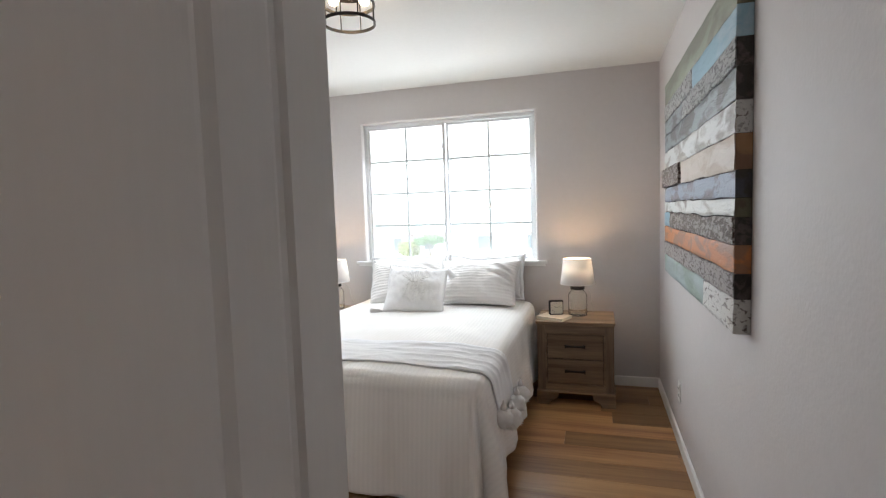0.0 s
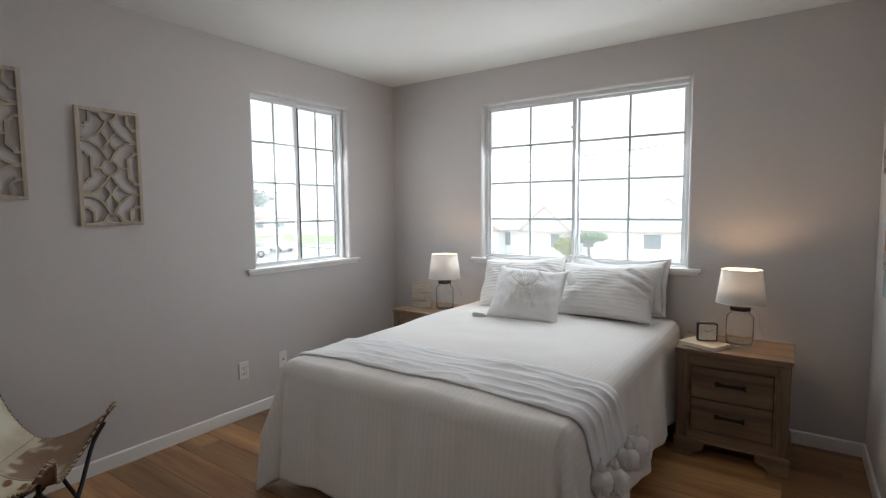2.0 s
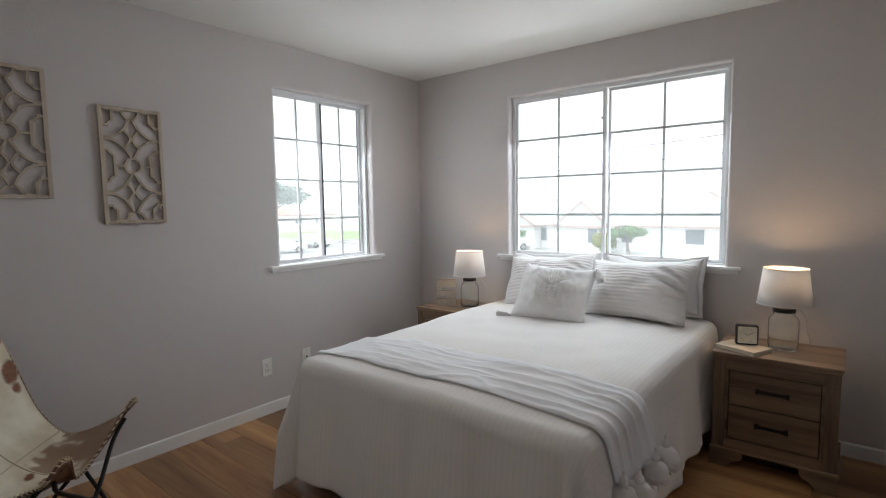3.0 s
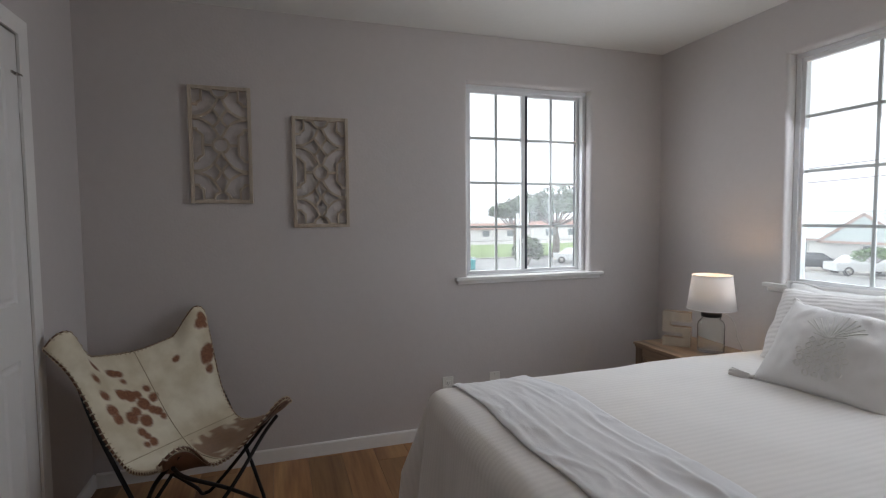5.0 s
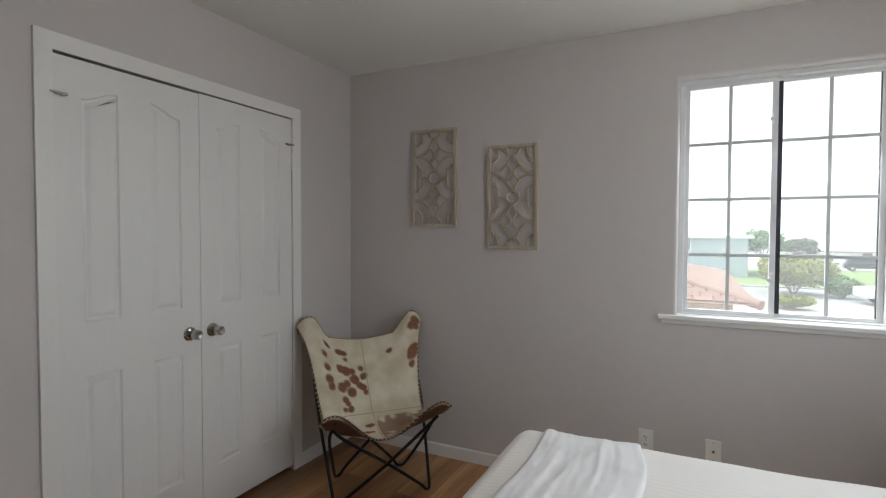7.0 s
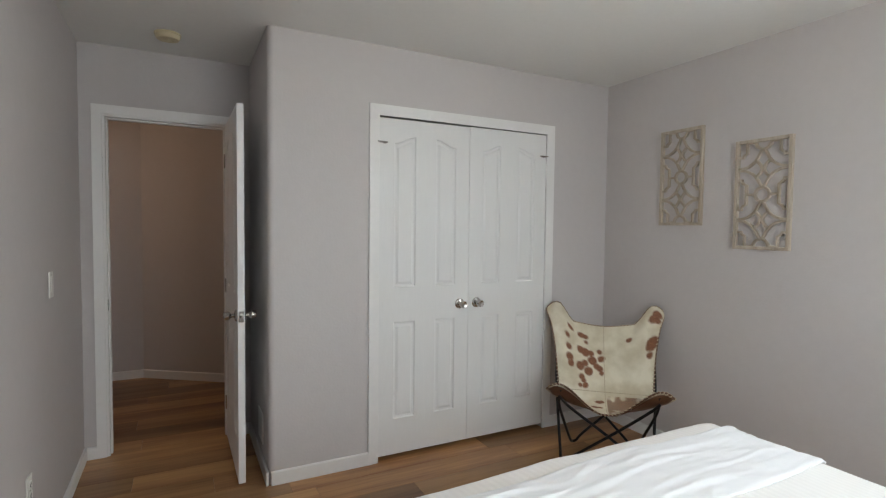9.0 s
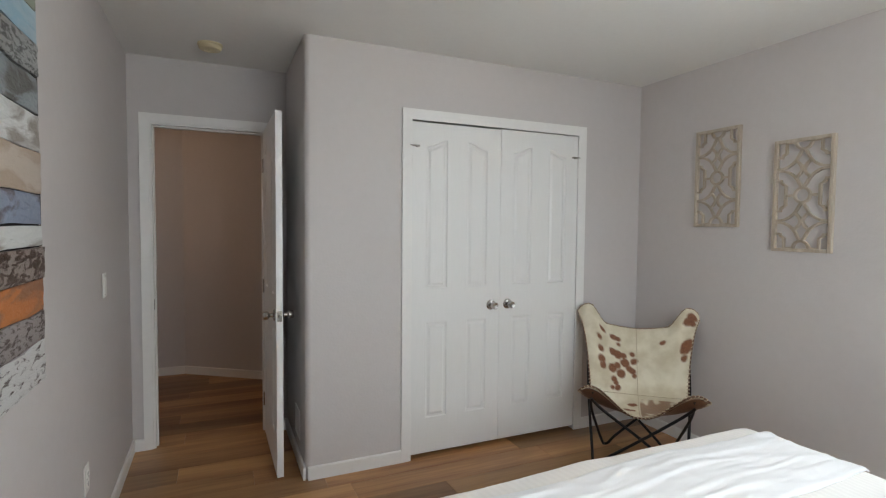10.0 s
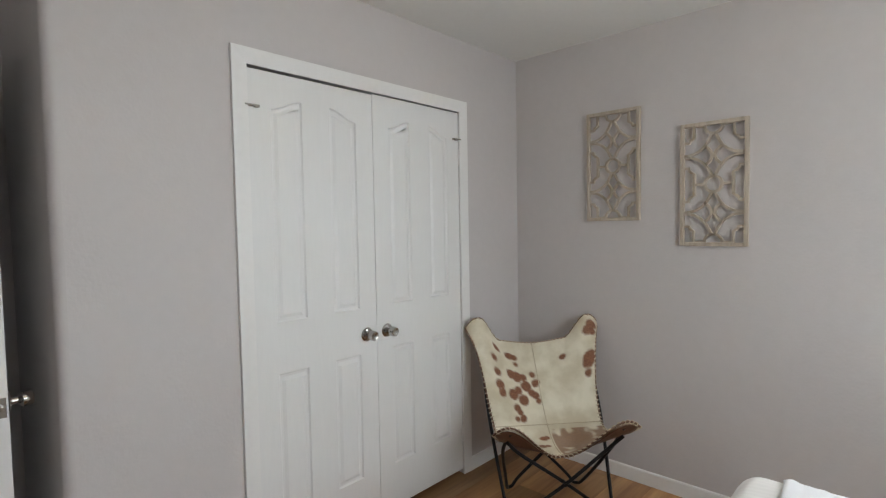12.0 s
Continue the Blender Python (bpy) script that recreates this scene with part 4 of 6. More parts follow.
def table_lamp(x, y, z, turn, watts):
    ob = thing("table_lamp", pose(x, y, z, 0, 0, turn), "lit glass jar table lamp with a white shade", "lamp", "pair of table lamps")
    bm = bmesh.new()
    prof = [(0.000, 0.002), (0.058, 0.002), (0.066, 0.008), (0.068, 0.030), (0.068, 0.150), (0.062, 0.168), (0.048, 0.180), (0.046, 0.196)]
    inner = [(0.043, 0.196), (0.045, 0.179), (0.059, 0.166), (0.0645, 0.149), (0.0645, 0.030), (0.061, 0.012), (0.0, 0.009)]
    lathe(bm, prof + inner, 40)
    part("jar", bm, M_JAR, ob, "clear glass jar base", 40).visible_shadow = False
    bm = bmesh.new()
    lathe(bm, [(0, 0.196), (0.050, 0.196), (0.051, 0.199), (0.051, 0.216), (0.047, 0.220), (0.014, 0.222), (0.013, 0.240), (0.019, 0.242), (0.019, 0.268), (0, 0.270)], 32)
    part("cap", bm, M_BLACK, ob, "black metal jar cap and socket", 40)
    bm = bmesh.new()
    lathe(bm, [(0, 0.270), (0.014, 0.272), (0.024, 0.296), (0.027, 0.318), (0.021, 0.338), (0, 0.346)], 20)
    part("bulb", bm, M_BULB, ob, "glowing warm bulb", 180)
    shade_lo, shade_hi = 0.238, 0.420
    bm = bmesh.new()
    lathe(bm, [(0.122, shade_lo), (0.0985, shade_hi)], 64)
    sh = part("shade", bm, M_SHADE, ob, "white tapered fabric shade", 180)
    sh.modifiers.new("thick", "SOLIDIFY").thickness = 0.0016
    for r, zz in ((0.1225, shade_lo), (0.099, shade_hi)):
        bm = bmesh.new()
        tube(bm, [(r * math.cos(2 * math.pi * k / 48), r * math.sin(2 * math.pi * k / 48), zz) for k in range(48)], 0.0022, 6, True)
        part("trim_ring", bm, M_SHADE, sh, "", 60)
    bm = bmesh.new()
    for k in range(3):
        a = 2 * math.pi * k / 3
        tube(bm, [(0.016 * math.cos(a), 0.016 * math.sin(a), 0.262), (0.117 * math.cos(a), 0.117 * math.sin(a), 0.262)], 0.0014, 5)
    part("spider", bm, M_BLACK, sh, "", 60)
    bm = bmesh.new()
    tube(bm, smooth_line([(0.030, 0.035, 0.218), (0.060, 0.060, 0.205), (0.088, 0.075, 0.16), (0.090, 0.085, 0.10), (0.108, 0.10, 0.045), (0.105, 0.115, 0.004)], 6), 0.0024, 6)
    part("cord", bm, M_CORD, ob, "thin grey cord", 60)
    data = bpy.data.lights.new("lamp_light", "POINT")
    data.energy, data.color, data.shadow_soft_size = watts, (1.0, 0.66, 0.34), 0.028
    li = new("lamp_light", data)
    li.parent = ob
    li.matrix_basis = pose(0, 0, 0.365)
    return ob


table_lamp(-0.085, 3.830, 0.6005, 0, 1.1)
table_lamp(-2.060, 3.815, 0.6005, -10, 0.85)

book = thing("book", pose(-0.245, 3.705, 0.601, 0, 0, -24), "thin beige book lying on the nightstand", "book")
part("pages", boxed(-0.100, 0.100, -0.072, 0.072, 0.003, 0.017, 0.001), M_PAPER, book, "cream page block")
bm = boxed(-0.106, 0.104, -0.076, 0.076, 0.0, 0.003)
box(bm, -0.106, 0.104, -0.076, 0.076, 0.017, 0.020)
box(bm, -0.106, -0.101, -0.076, 0.076, 0.003, 0.017)
part("cover", bm, M_COVER, book, "beige cover")

clock = thing("alarm_clock", pose(-0.235, 3.742, 0.6215, 0, 0, 17), "square black alarm clock with an ivory face", "clock")
part("case", boxed(-0.052, 0.052, -0.016, 0.022, 0.0, 0.106, 0.010, 3), M_BLACK, clock, "black metal case", 40)
part("face", boxed(-0.043, 0.043, -0.0182, -0.0162, 0.010, 0.096, 0.004), M_FACE, clock, "ivory dial")
bm = bmesh.new()
for k in range(12):
    a = math.pi * k / 6
    c, s = math.cos(a), math.sin(a)
    m = pose(0.034 * s, -0.0190, 0.053 + 0.034 * c, 0, math.degrees(a), 0)
    vs = bmesh.ops.create_cube(bm, size=1.0, matrix=m @ Matrix.Diagonal((0.0016, 0.0008, 0.006, 1)))
part("hour_mark", bm, M_BLACK, clock, "black hour marks")
for a, length, width in ((305, 0.021, 0.0024), (62, 0.030, 0.0018)):
    bm = bmesh.new()
    m = pose(0, -0.0198, 0.053, 0, a, 0) @ Matrix.Translation((0, 0, length / 2)) @ Matrix.Diagonal((width, 0.0008, length, 1))
    bmesh.ops.create_cube(bm, size=1.0, matrix=m)
    part("pointer", bm, M_BLACK, clock, "black pointer")


def letter_s():
    """A fat carved block letter with chevrons cut into its face."""
    ob = thing("letter_s", pose(-2.232, 3.745, 0.6005, 0, 0, 38), "carved wooden letter S with whitewashed chevrons", "letter decor")
    bars = ((0.0, 0.15, 0.0, 0.052), (0.108, 0.15, 0.052, 0.079), (0.0, 0.15, 0.079, 0.115), (0.0, 0.042, 0.115, 0.142), (0.0, 0.15, 0.142, 0.20))
    line = [(0, 0), (0.15, 0), (0.15, 0.115), (0.042, 0.115), (0.042, 0.142), (0.15, 0.142), (0.15, 0.20), (0, 0.20), (0, 0.079), (0.108, 0.079), (0.108, 0.052), (0, 0.052)]
    outline = []
    for k, p in enumerate(line):
        a, b, c = Vector(line[k - 1]), Vector(p), Vector(line[(k + 1) % len(line)])
        r = min(0.010, (a - b).length * 0.42, (c - b).length * 0.42)
        p0, p1 = b + (a - b).normalized() * r, b + (c - b).normalized() * r
        outline += [p0 * (1 - f) ** 2 + b * 2 * f * (1 - f) + p1 * f * f for f in (0, 0.33, 0.67, 1)]
    bm = bmesh.new()
    front = [bm.verts.new((q.x - 0.075, -0.017, q.y)) for q in outline]
    back = [bm.verts.new((q.x - 0.075, 0.017, q.y)) for q in outline]
    for k in range(len(outline)):
        j = (k + 1) % len(outline)
        bm.faces.new((front[k], front[j], back[j], back[k]))
    bm.faces.new(front)
    bm.faces.new(back)
    part("block", bm, M_CHEV_D, ob, "brown carved block")
    bm = bmesh.new()
    for row in range(-5, 22):
        for k in range(60):
            xm = 0.00125 + k * 0.0025
            saw = abs((xm / 0.050) % 1.0 - 0.5) * 2
            rise = 1 if (xm / 0.050) % 1.0 > 0.5 else -1
            zm = row * 0.0130 + saw * 0.022
            if any(x0 + 0.002 <= xm <= x1 - 0.002 and z0 + 0.003 * (z0 == 0) <= zm <= z1 - 0.003 for x0, x1, z0, z1 in bars):
                m = pose(xm - 0.075, -0.0185, zm, 0, -rise * 41.3, 0) @ Matrix.Diagonal((0.0044, 0.004, 0.0052, 1))
                bmesh.ops.create_cube(bm, size=1.0, matrix=m)
    part("chevron", bm, M_CHEV, ob, "whitewashed raised chevrons")
    return ob


letter_s()


# ---- cowhide butterfly chair ----
M_HIDE = bpy.data.materials.new("cowhide")
M_HIDE.use_nodes = True
hn, hl, hb = nodes_of(M_HIDE)
hattr = hn.new("ShaderNodeAttribute")
hattr.attribute_name = "hide"
hnoise, hfine = hn.new("ShaderNodeTexNoise"), hn.new("ShaderNodeTexNoise")
htc = hn.new("ShaderNodeTexCoord")
hnoise.inputs["Scale"].default_value, hnoise.inputs["Detail"].default_value = 9, 4
hfine.inputs["Scale"].default_value, hfine.inputs["Detail"].default_value = 160, 3
hl.new(htc.outputs["Object"], hnoise.inputs["Vector"])
hl.new(htc.outputs["Object"], hfine.inputs["Vector"])
cream, brown = hn.new("ShaderNodeValToRGB"), hn.new("ShaderNodeValToRGB")
cream.color_ramp.elements[0].position, cream.color_ramp.elements[0].color = 0.35, (0.60, 0.53, 0.38, 1)
cream.color_ramp.elements[1].position, cream.color_ramp.elements[1].color = 0.65, (0.76, 0.705, 0.56, 1)
brown.color_ramp.elements[0].position, brown.color_ramp.elements[0].color = 0.3, (0.15, 0.052, 0.022, 1)
brown.color_ramp.elements[1].position, brown.color_ramp.elements[1].color = 0.75, (0.30, 0.125, 0.05, 1)
hl.new(hnoise.outputs[0], cream.inputs[0])
hl.new(hfine.outputs[0], brown.inputs[0])
hmix = hn.new("ShaderNodeMix")
hmix.data_type = "RGBA"
hl.new(hattr.outputs["Fac"], hmix.inputs["Factor"])
hl.new(cream.outputs[0], hmix.inputs["A"])
hl.new(brown.outputs[0], hmix.inputs["B"])
hl.new(hmix.outputs["Result"], hb.inputs["Base Color"])
hb.inputs["Roughness"].default_value = 0.6
hbump = hn.new("ShaderNodeBump")
hbump.inputs["Strength"].default_value, hbump.inputs["Distance"].default_value = 0.25, 0.002
hl.new(hfine.outputs[0], hbump.inputs["Height"])
hl.new(hbump.outputs[0], hb.inputs["Normal"])
M_LEATHER = material("brown_leather", (0.13, 0.06, 0.03), 0.5, vary=0.25, scale=8, fine=150, bump=0.25)
M_LACE = material("cream_leather_lacing", (0.52, 0.44, 0.31), 0.7, vary=0.2, scale=40, fine=200, bump=0.1)

# spots on the hide: across (-1..1), up the hide (0 front edge, 1 top edge), radius
SPOTS = [(-0.62, 0.88, 0.05), (-0.42, 0.865, 0.06), (-0.35, 0.86, 0.05), (-0.34, 0.81, 0.04), (-0.70, 0.81, 0.04), (-0.70, 0.74, 0.05), (-0.46, 0.745, 0.065), (-0.37, 0.735, 0.075), (-0.27, 0.735, 0.06),
         (-0.24, 0.685, 0.075), (-0.10, 0.755, 0.045), (-0.07, 0.70, 0.055), (-0.02, 0.71, 0.04), (-0.71, 0.68, 0.06), (-0.69, 0.64, 0.055), (-0.50, 0.635, 0.07), (-0.40, 0.655, 0.055), (-0.33, 0.605, 0.075),
         (-0.16, 0.645, 0.055), (-0.09, 0.63, 0.055), (-0.06, 0.60, 0.045), (-0.48, 0.56, 0.055), (-0.45, 0.535, 0.05), (-0.52, 0.50, 0.045), (-0.42, 0.50, 0.055), (0.45, 0.84, 0.05), (0.90, 0.93, 0.07), (0.86, 0.90, 0.07), (0.93, 0.89, 0.05), (0.90, 0.76, 0.09), (0.88, 0.70, 0.05),
         (-0.15, 0.33, 0.06), (-0.08, 0.34, 0.05), (-0.22, 0.22, 0.07), (-0.12, 0.23, 0.05), (-0.40, 0.17, 0.06)]


def hide_tone(u, v):
    tone = 0.0
    jitter = 0.018 * noise.noise((u * 9, v * 16, 0)) + 0.010 * noise.noise((u * 25, v * 40, 3))
    for a, b, r in SPOTS:
        d = math.hypot(u - a, (v - b) * 3.0) + jitter
        tone = max(tone, min(max((r * 1.42 - d) / 0.024, 0), 1))
    if u > 0.03 and v < 0.42:
        tone = max(tone, min(max((noise.noise((u * 3.2 + 2, v * 6, 1)) + 0.48 + 0.4 * noise.noise((u * 9, v * 17, 2))) * 4, 0), 1) * 0.74)
    return tone


def curve_at(points, t):
    line = points
    n = len(line) - 1
    k = min(int(t * n), n - 1)
    f = t * n - k
    p = [line[max(k - 1, 0)], line[k], line[k + 1], line[min(k + 2, n)]]
    p = [Vector(q) for q in p]
    return 0.5 * (2 * p[1] + (p[2] - p[0]) * f + (2 * p[0] - 5 * p[1] + 4 * p[2] - p[3]) * f * f + (3 * p[1] - p[0] - 3 * p[2] + p[3]) * f ** 3)


SIDE = [(0.345, 0.575, 0.502), (0.312, 0.522, 0.440), (0.285, 0.400, 0.382), (0.280, 0.290, 0.376), (0.292, 0.190, 0.470), (0.314, 0.110, 0.630), (0.348, 0.040, 0.790), (0.380, -0.008, 0.893)]
MIDDLE = [(0.0, 0.492, 0.322), (0.0, 0.422, 0.316), (0.0, 0.345, 0.324), (0.0, 0.265, 0.364), (0.0, 0.172, 0.450), (0.0, 0.088, 0.555), (0.0, 0.012, 0.655), (0.0, -0.050, 0.736)]


def sling(u, v):
    """u: -1..1 across, v: 0 front .. 1 top. The sides run from tip to tip, the middle sags between them."""
    s, m = curve_at(SIDE, v), curve_at(MIDDLE, v)
    a = abs(u)
    k = a ** 1.9
    if v > 0.5:
        e = min(max((a - 0.50) / 0.30, 0), 1)
        lobe = 0.30 * min(a / 0.80, 1) ** 1.5 + 0.70 * e * e * (3 - 2 * e) - 0.34 * (max(a - 0.82, 0) / 0.18) ** 2.2
    else:
        e = min(max((a - 0.06) / 0.76, 0), 1)
        lobe = e * e * (3 - 2 * e) - 0.20 * (max(a - 0.82, 0) / 0.18) ** 2.0
    near = max(abs(v - 0.5) * 2 - 0.45, 0) / 0.55
    k += (lobe * 1.03 - k) * near * near * (3 - 2 * near)
    x = s.x * a * (1 if u >= 0 else -1)
    p = Vector((x, m.y + (s.y - m.y) * k, m.z + (s.z - m.z) * k))
    return p


def cowhide_chair(at):
    ob = thing("butterfly_chair", at, "cream and brown cowhide butterfly chair on black iron legs", "chair")
    bm = bmesh.new()
    tone = bm.verts.layers.float.new("hide")
    nu, nv = 96, 120
    vs = grid_mesh(bm, nu, nv, lambda a, b: sling(2 * a - 1, b))
    for i in range(nu + 1):
        for j in range(nv + 1):
            vs[i][j][tone] = hide_tone(1 - 2 * i / nu, j / nv)
    seat = part("sling", bm, M_HIDE, ob, "cream cowhide with brown spots", 180)
    mod = seat.modifiers.new("thick", "SOLIDIFY")
    mod.thickness, mod.offset = 0.004, 1.0
    # leather pockets under the four tips
    for sx in (-1, 1):
        for front in (True, False):
            bm = bmesh.new()
            def place(a, b):
                u = sx * (0.22 + 0.77 * a) if front else sx * (0.62 + 0.37 * a)
                v = 0.004 + 0.27 * b * math.sin(math.pi * (0.10 + 0.80 * a)) ** 0.7 if front else 0.995 - 0.16 * b * (0.3 + 0.7 * a)
                p = sling(u, v)
                return p + Vector((0, -0.016 if not front else 0.004, -0.008 if front else -0.006)) * math.sin(math.pi * min(a * 1.0, 1)) + Vector((0, -0.007 if not front else 0.0, -0.009))
            grid_mesh(bm, 14, 12, place)
            pk = part("corner_pocket", bm, M_LEATHER, ob, "brown leather corner pocket", 180)
            pk.modifiers.new("thick", "SOLIDIFY").thickness = 0.003
    rim = [sling(2 * k / 70 - 1, 0) for k in range(70)] + [sling(1, k / 90) for k in range(90)] + [sling(1 - 2 * k / 70, 1) for k in range(70)] + [sling(-1, 1 - k / 90) for k in range(90)]
    bm = bmesh.new()
    tube(bm, rim, 0.0052, 6, True)
    part("rim", bm, M_LEATHER, ob, "brown leather rim", 60)
    bm = bmesh.new()
    n = len(rim)
    for k in range(0, n, 2):
        p, q = rim[k], rim[(k + 1) % n]
        way = (q - p).normalized()
        inward = (sling(0, 0.5 if 70 <= k < 160 or k >= 230 else (0.12 if k < 70 else 0.88)) - p).normalized()
        up = way.cross(inward).normalized()
        c = p + way * 0.002
        tube(bm, [c + inward * 0.014 + up * 0.003, c + up * 0.0075 - inward * 0.001, c - inward * 0.0068 + way * 0.002, c - up * 0.0075 + way * 0.004, c + inward * 0.010 - up * 0.005 + way * 0.005], 0.0034, 4)
    tagged(part("lacing", bm, M_LACE, ob, "cream leather lacing along the edge", 60), kind="stuff")
    bm = bmesh.new()
    lift = Vector((0, 0.0035, 0.0045))
    tube(bm, [sling(0.0, 0.004 + 0.99 * k / 60) + lift for k in range(61)], 0.0022, 5)
    tube(bm, [sling(-0.985 + 1.97 * k / 40, 0.455) + lift for k in range(41)], 0.0022, 5)
    part("seam", bm, M_LACE, ob, "stitched seams", 60)
    # iron frame: four rods that cross under the seat
    r = 0.0085
    for sx in (-1, 1):
        bm = bmesh.new()
        back = sling(sx * 0.82, 0.955)
        line = [back + Vector((0, -0.016, -0.012)), Vector((sx * 0.296, 0.028, 0.705)), Vector((sx * 0.302, 0.130, 0.545)), Vector((sx * 0.292, 0.262, 0.350)), Vector((sx * 0.264, 0.425, 0.085)), Vector((sx * 0.255, 0.465, 0.016)), Vector((sx * 0.230, 0.478, 0.013)),
                Vector((sx * 0.193, 0.482, 0.050)), Vector((0.0, 0.515 + 0.011 * sx, 0.205)), Vector((-sx * 0.205, 0.515, 0.352)), Vector((-sx * 0.275, 0.540, 0.425))]
        tube(bm, smooth_line(line, 7), r, 10)
        part("back_rod", bm, M_BLACK, ob, "black iron rod", 60)
        bm = bmesh.new()
        tip = sling(sx * 0.78, 0.03)
        line = [tip + Vector((0, -0.006, -0.020)), Vector((sx * 0.275, 0.440, 0.345)), Vector((sx * 0.236, 0.300, 0.165)), Vector((sx * 0.203, 0.190, 0.035)), Vector((sx * 0.190, 0.160, 0.013)),
                Vector((sx * 0.167, 0.156, 0.020)), Vector((sx * 0.130, 0.162, 0.070)), Vector((0.0, 0.170 + 0.010 * sx, 0.205)), Vector((-sx * 0.115, 0.180, 0.315))]
        tube(bm, smooth_line(line, 7), r, 10)
        part("front_rod", bm, M_BLACK, ob, "black iron rod", 60)
    bm = bmesh.new()
    lathe(bm, [(0, -0.020), (0.008, -0.020), (0.008, 0.020), (0, 0.020)], 10, pose(0, 0.515, 0.206, 90, 0, 0))
    part("pivot", bm, M_BLACK, ob, "", 60)
    return ob


cowhide_chair(pose(-2.523, 0.979, 0, 0, 0, -41.5))


# ---- on the walls and the ceiling ----
M_LATTICE = wood("limed_wood_lattice", (0.37, 0.305, 0.23), (0.54, 0.465, 0.375), "Z", 0.05, 0.7, 20.0, 0.15)


def ribbon(bm, line, width, y0, y1, closed=False):
    """A flat bar of the given width that follows a line in the xz plane."""
    n = len(line)
    pts = [Vector(p) for p in line]
    left, right = [], []
    for k in range(n):
        a = pts[k - 1] if k or closed else pts[k]
        b = pts[(k + 1) % n] if k < n - 1 or closed else pts[k]
        e = (b - a).normalized()
        m = Vector((-e.y, e.x)) * width / 2
        left.append(pts[k] + m)
        right.append(pts[k] - m)
    ring = [[bm.verts.new((q.x, y, q.y)) for q, y in ((left[k], y0), (left[k], y1), (right[k], y1), (right[k], y0))] for k in range(n)]
    for k in range(n if closed else n - 1):
        a, b = ring[k], ring[(k + 1) % n]
        for i in range(4):
            bm.faces.new((a[i], a[(i + 1) % 4], b[(i + 1) % 4], b[i]))
    if not closed:
        bm.faces.new(ring[0])
        bm.faces.new(ring[-1])


def arc(cx, cz, r, a0, a1, n=14):
    return [(cx + r * math.cos(radians(a0 + (a1 - a0) * k / n)), cz + r * math.sin(radians(a0 + (a1 - a0) * k / n))) for k in range(n + 1)]


def lattice_panel(at, label):
    """A carved fretwork panel, 0.30 by 0.60 m, centred on its own origin, facing -y."""
    ob = thing("lattice_panel", at, label, "wall art", "carved wall panels")
    W2, H2, f = 0.150, 0.300, 0.018
    bm = bmesh.new()
    for x0, x1, z0, z1 in ((-W2, -W2 + f, -H2, H2), (W2 - f, W2, -H2, H2), (-W2 + f, W2 - f, H2 - f, H2), (-W2 + f, W2 - f, -H2, -H2 + f)):
        box(bm, x0, x1, -0.022, 0.0, z0, z1, 0.0015)
    part("frame", bm, M_LATTICE, ob, "limed wood frame")
    wi, hi = W2 - f, H2 - f
    b, y0, y1 = 0.0126, -0.019, -0.003
    def fret(*lines):
        bm = bmesh.new()
        for line, closed in lines:
            ribbon(bm, line, b, y0, y1, closed)
        part("fret", bm, M_LATTICE, ob)
    fret((arc(0, 0, 0.038, 0, 360, 28)[:-1], True), ([(0.043, 0), (0.083, 0)], False), ([(-0.043, 0), (-0.083, 0)], False))
    for s in (-1, 1):
        fret(([(s * wi, 0.082), (s * 0.112, 0.082), (s * 0.112, 0.072), (s * 0.100, 0.060), (s * 0.086, 0.052), (s * 0.086, -0.052), (s * 0.100, -0.060), (s * 0.112, -0.072), (s * 0.112, -0.082), (s * wi, -0.082)], False))
        for t in (-1, 1):
            # big sweeping arcs above and below the ring, and the small diamonds where they cross
            fret((smooth_line([(s * wi, t * 0.135), (s * 0.085, t * 0.128), (s * 0.040, t * 0.098), (s * 0.010, t * 0.048), (s * 0.004, t * 0.040)], 5), False))
            fret((smooth_line([(s * wi, t * 0.142), (s * 0.085, t * 0.150), (s * 0.040, t * 0.182), (s * 0.012, t * 0.232), (s * 0.004, t * 0.243)], 5), False))
            fret((smooth_line([(s * 0.037, t * 0.091), (s * 0.0150, t * 0.114), (s * 0.0062, t * 0.137), (s * 0.0150, t * 0.160), (s * 0.037, t * 0.184)], 5), False))
            fret(([(s * wi, t * 0.205), (s * 0.108, t * 0.205), (s * 0.108, t * 0.214), (s * 0.088, t * 0.228), (s * 0.088, t * hi), (s * 0.040, t * (hi - 0.003))], False))
    for t in (-1, 1):
        fret((arc(0, t * hi, 0.040, 180 if t > 0 else 0, 360 if t > 0 else 180), False))
    return ob


lattice_panel(pose(W + 0.0005, 1.322, 1.727, 0, 0, 90), "pale limed wood fretwork panel, hung higher")
lattice_panel(pose(W + 0.0005, 1.826, 1.596, 0, 0, 90), "pale limed wood fretwork panel, hung lower")


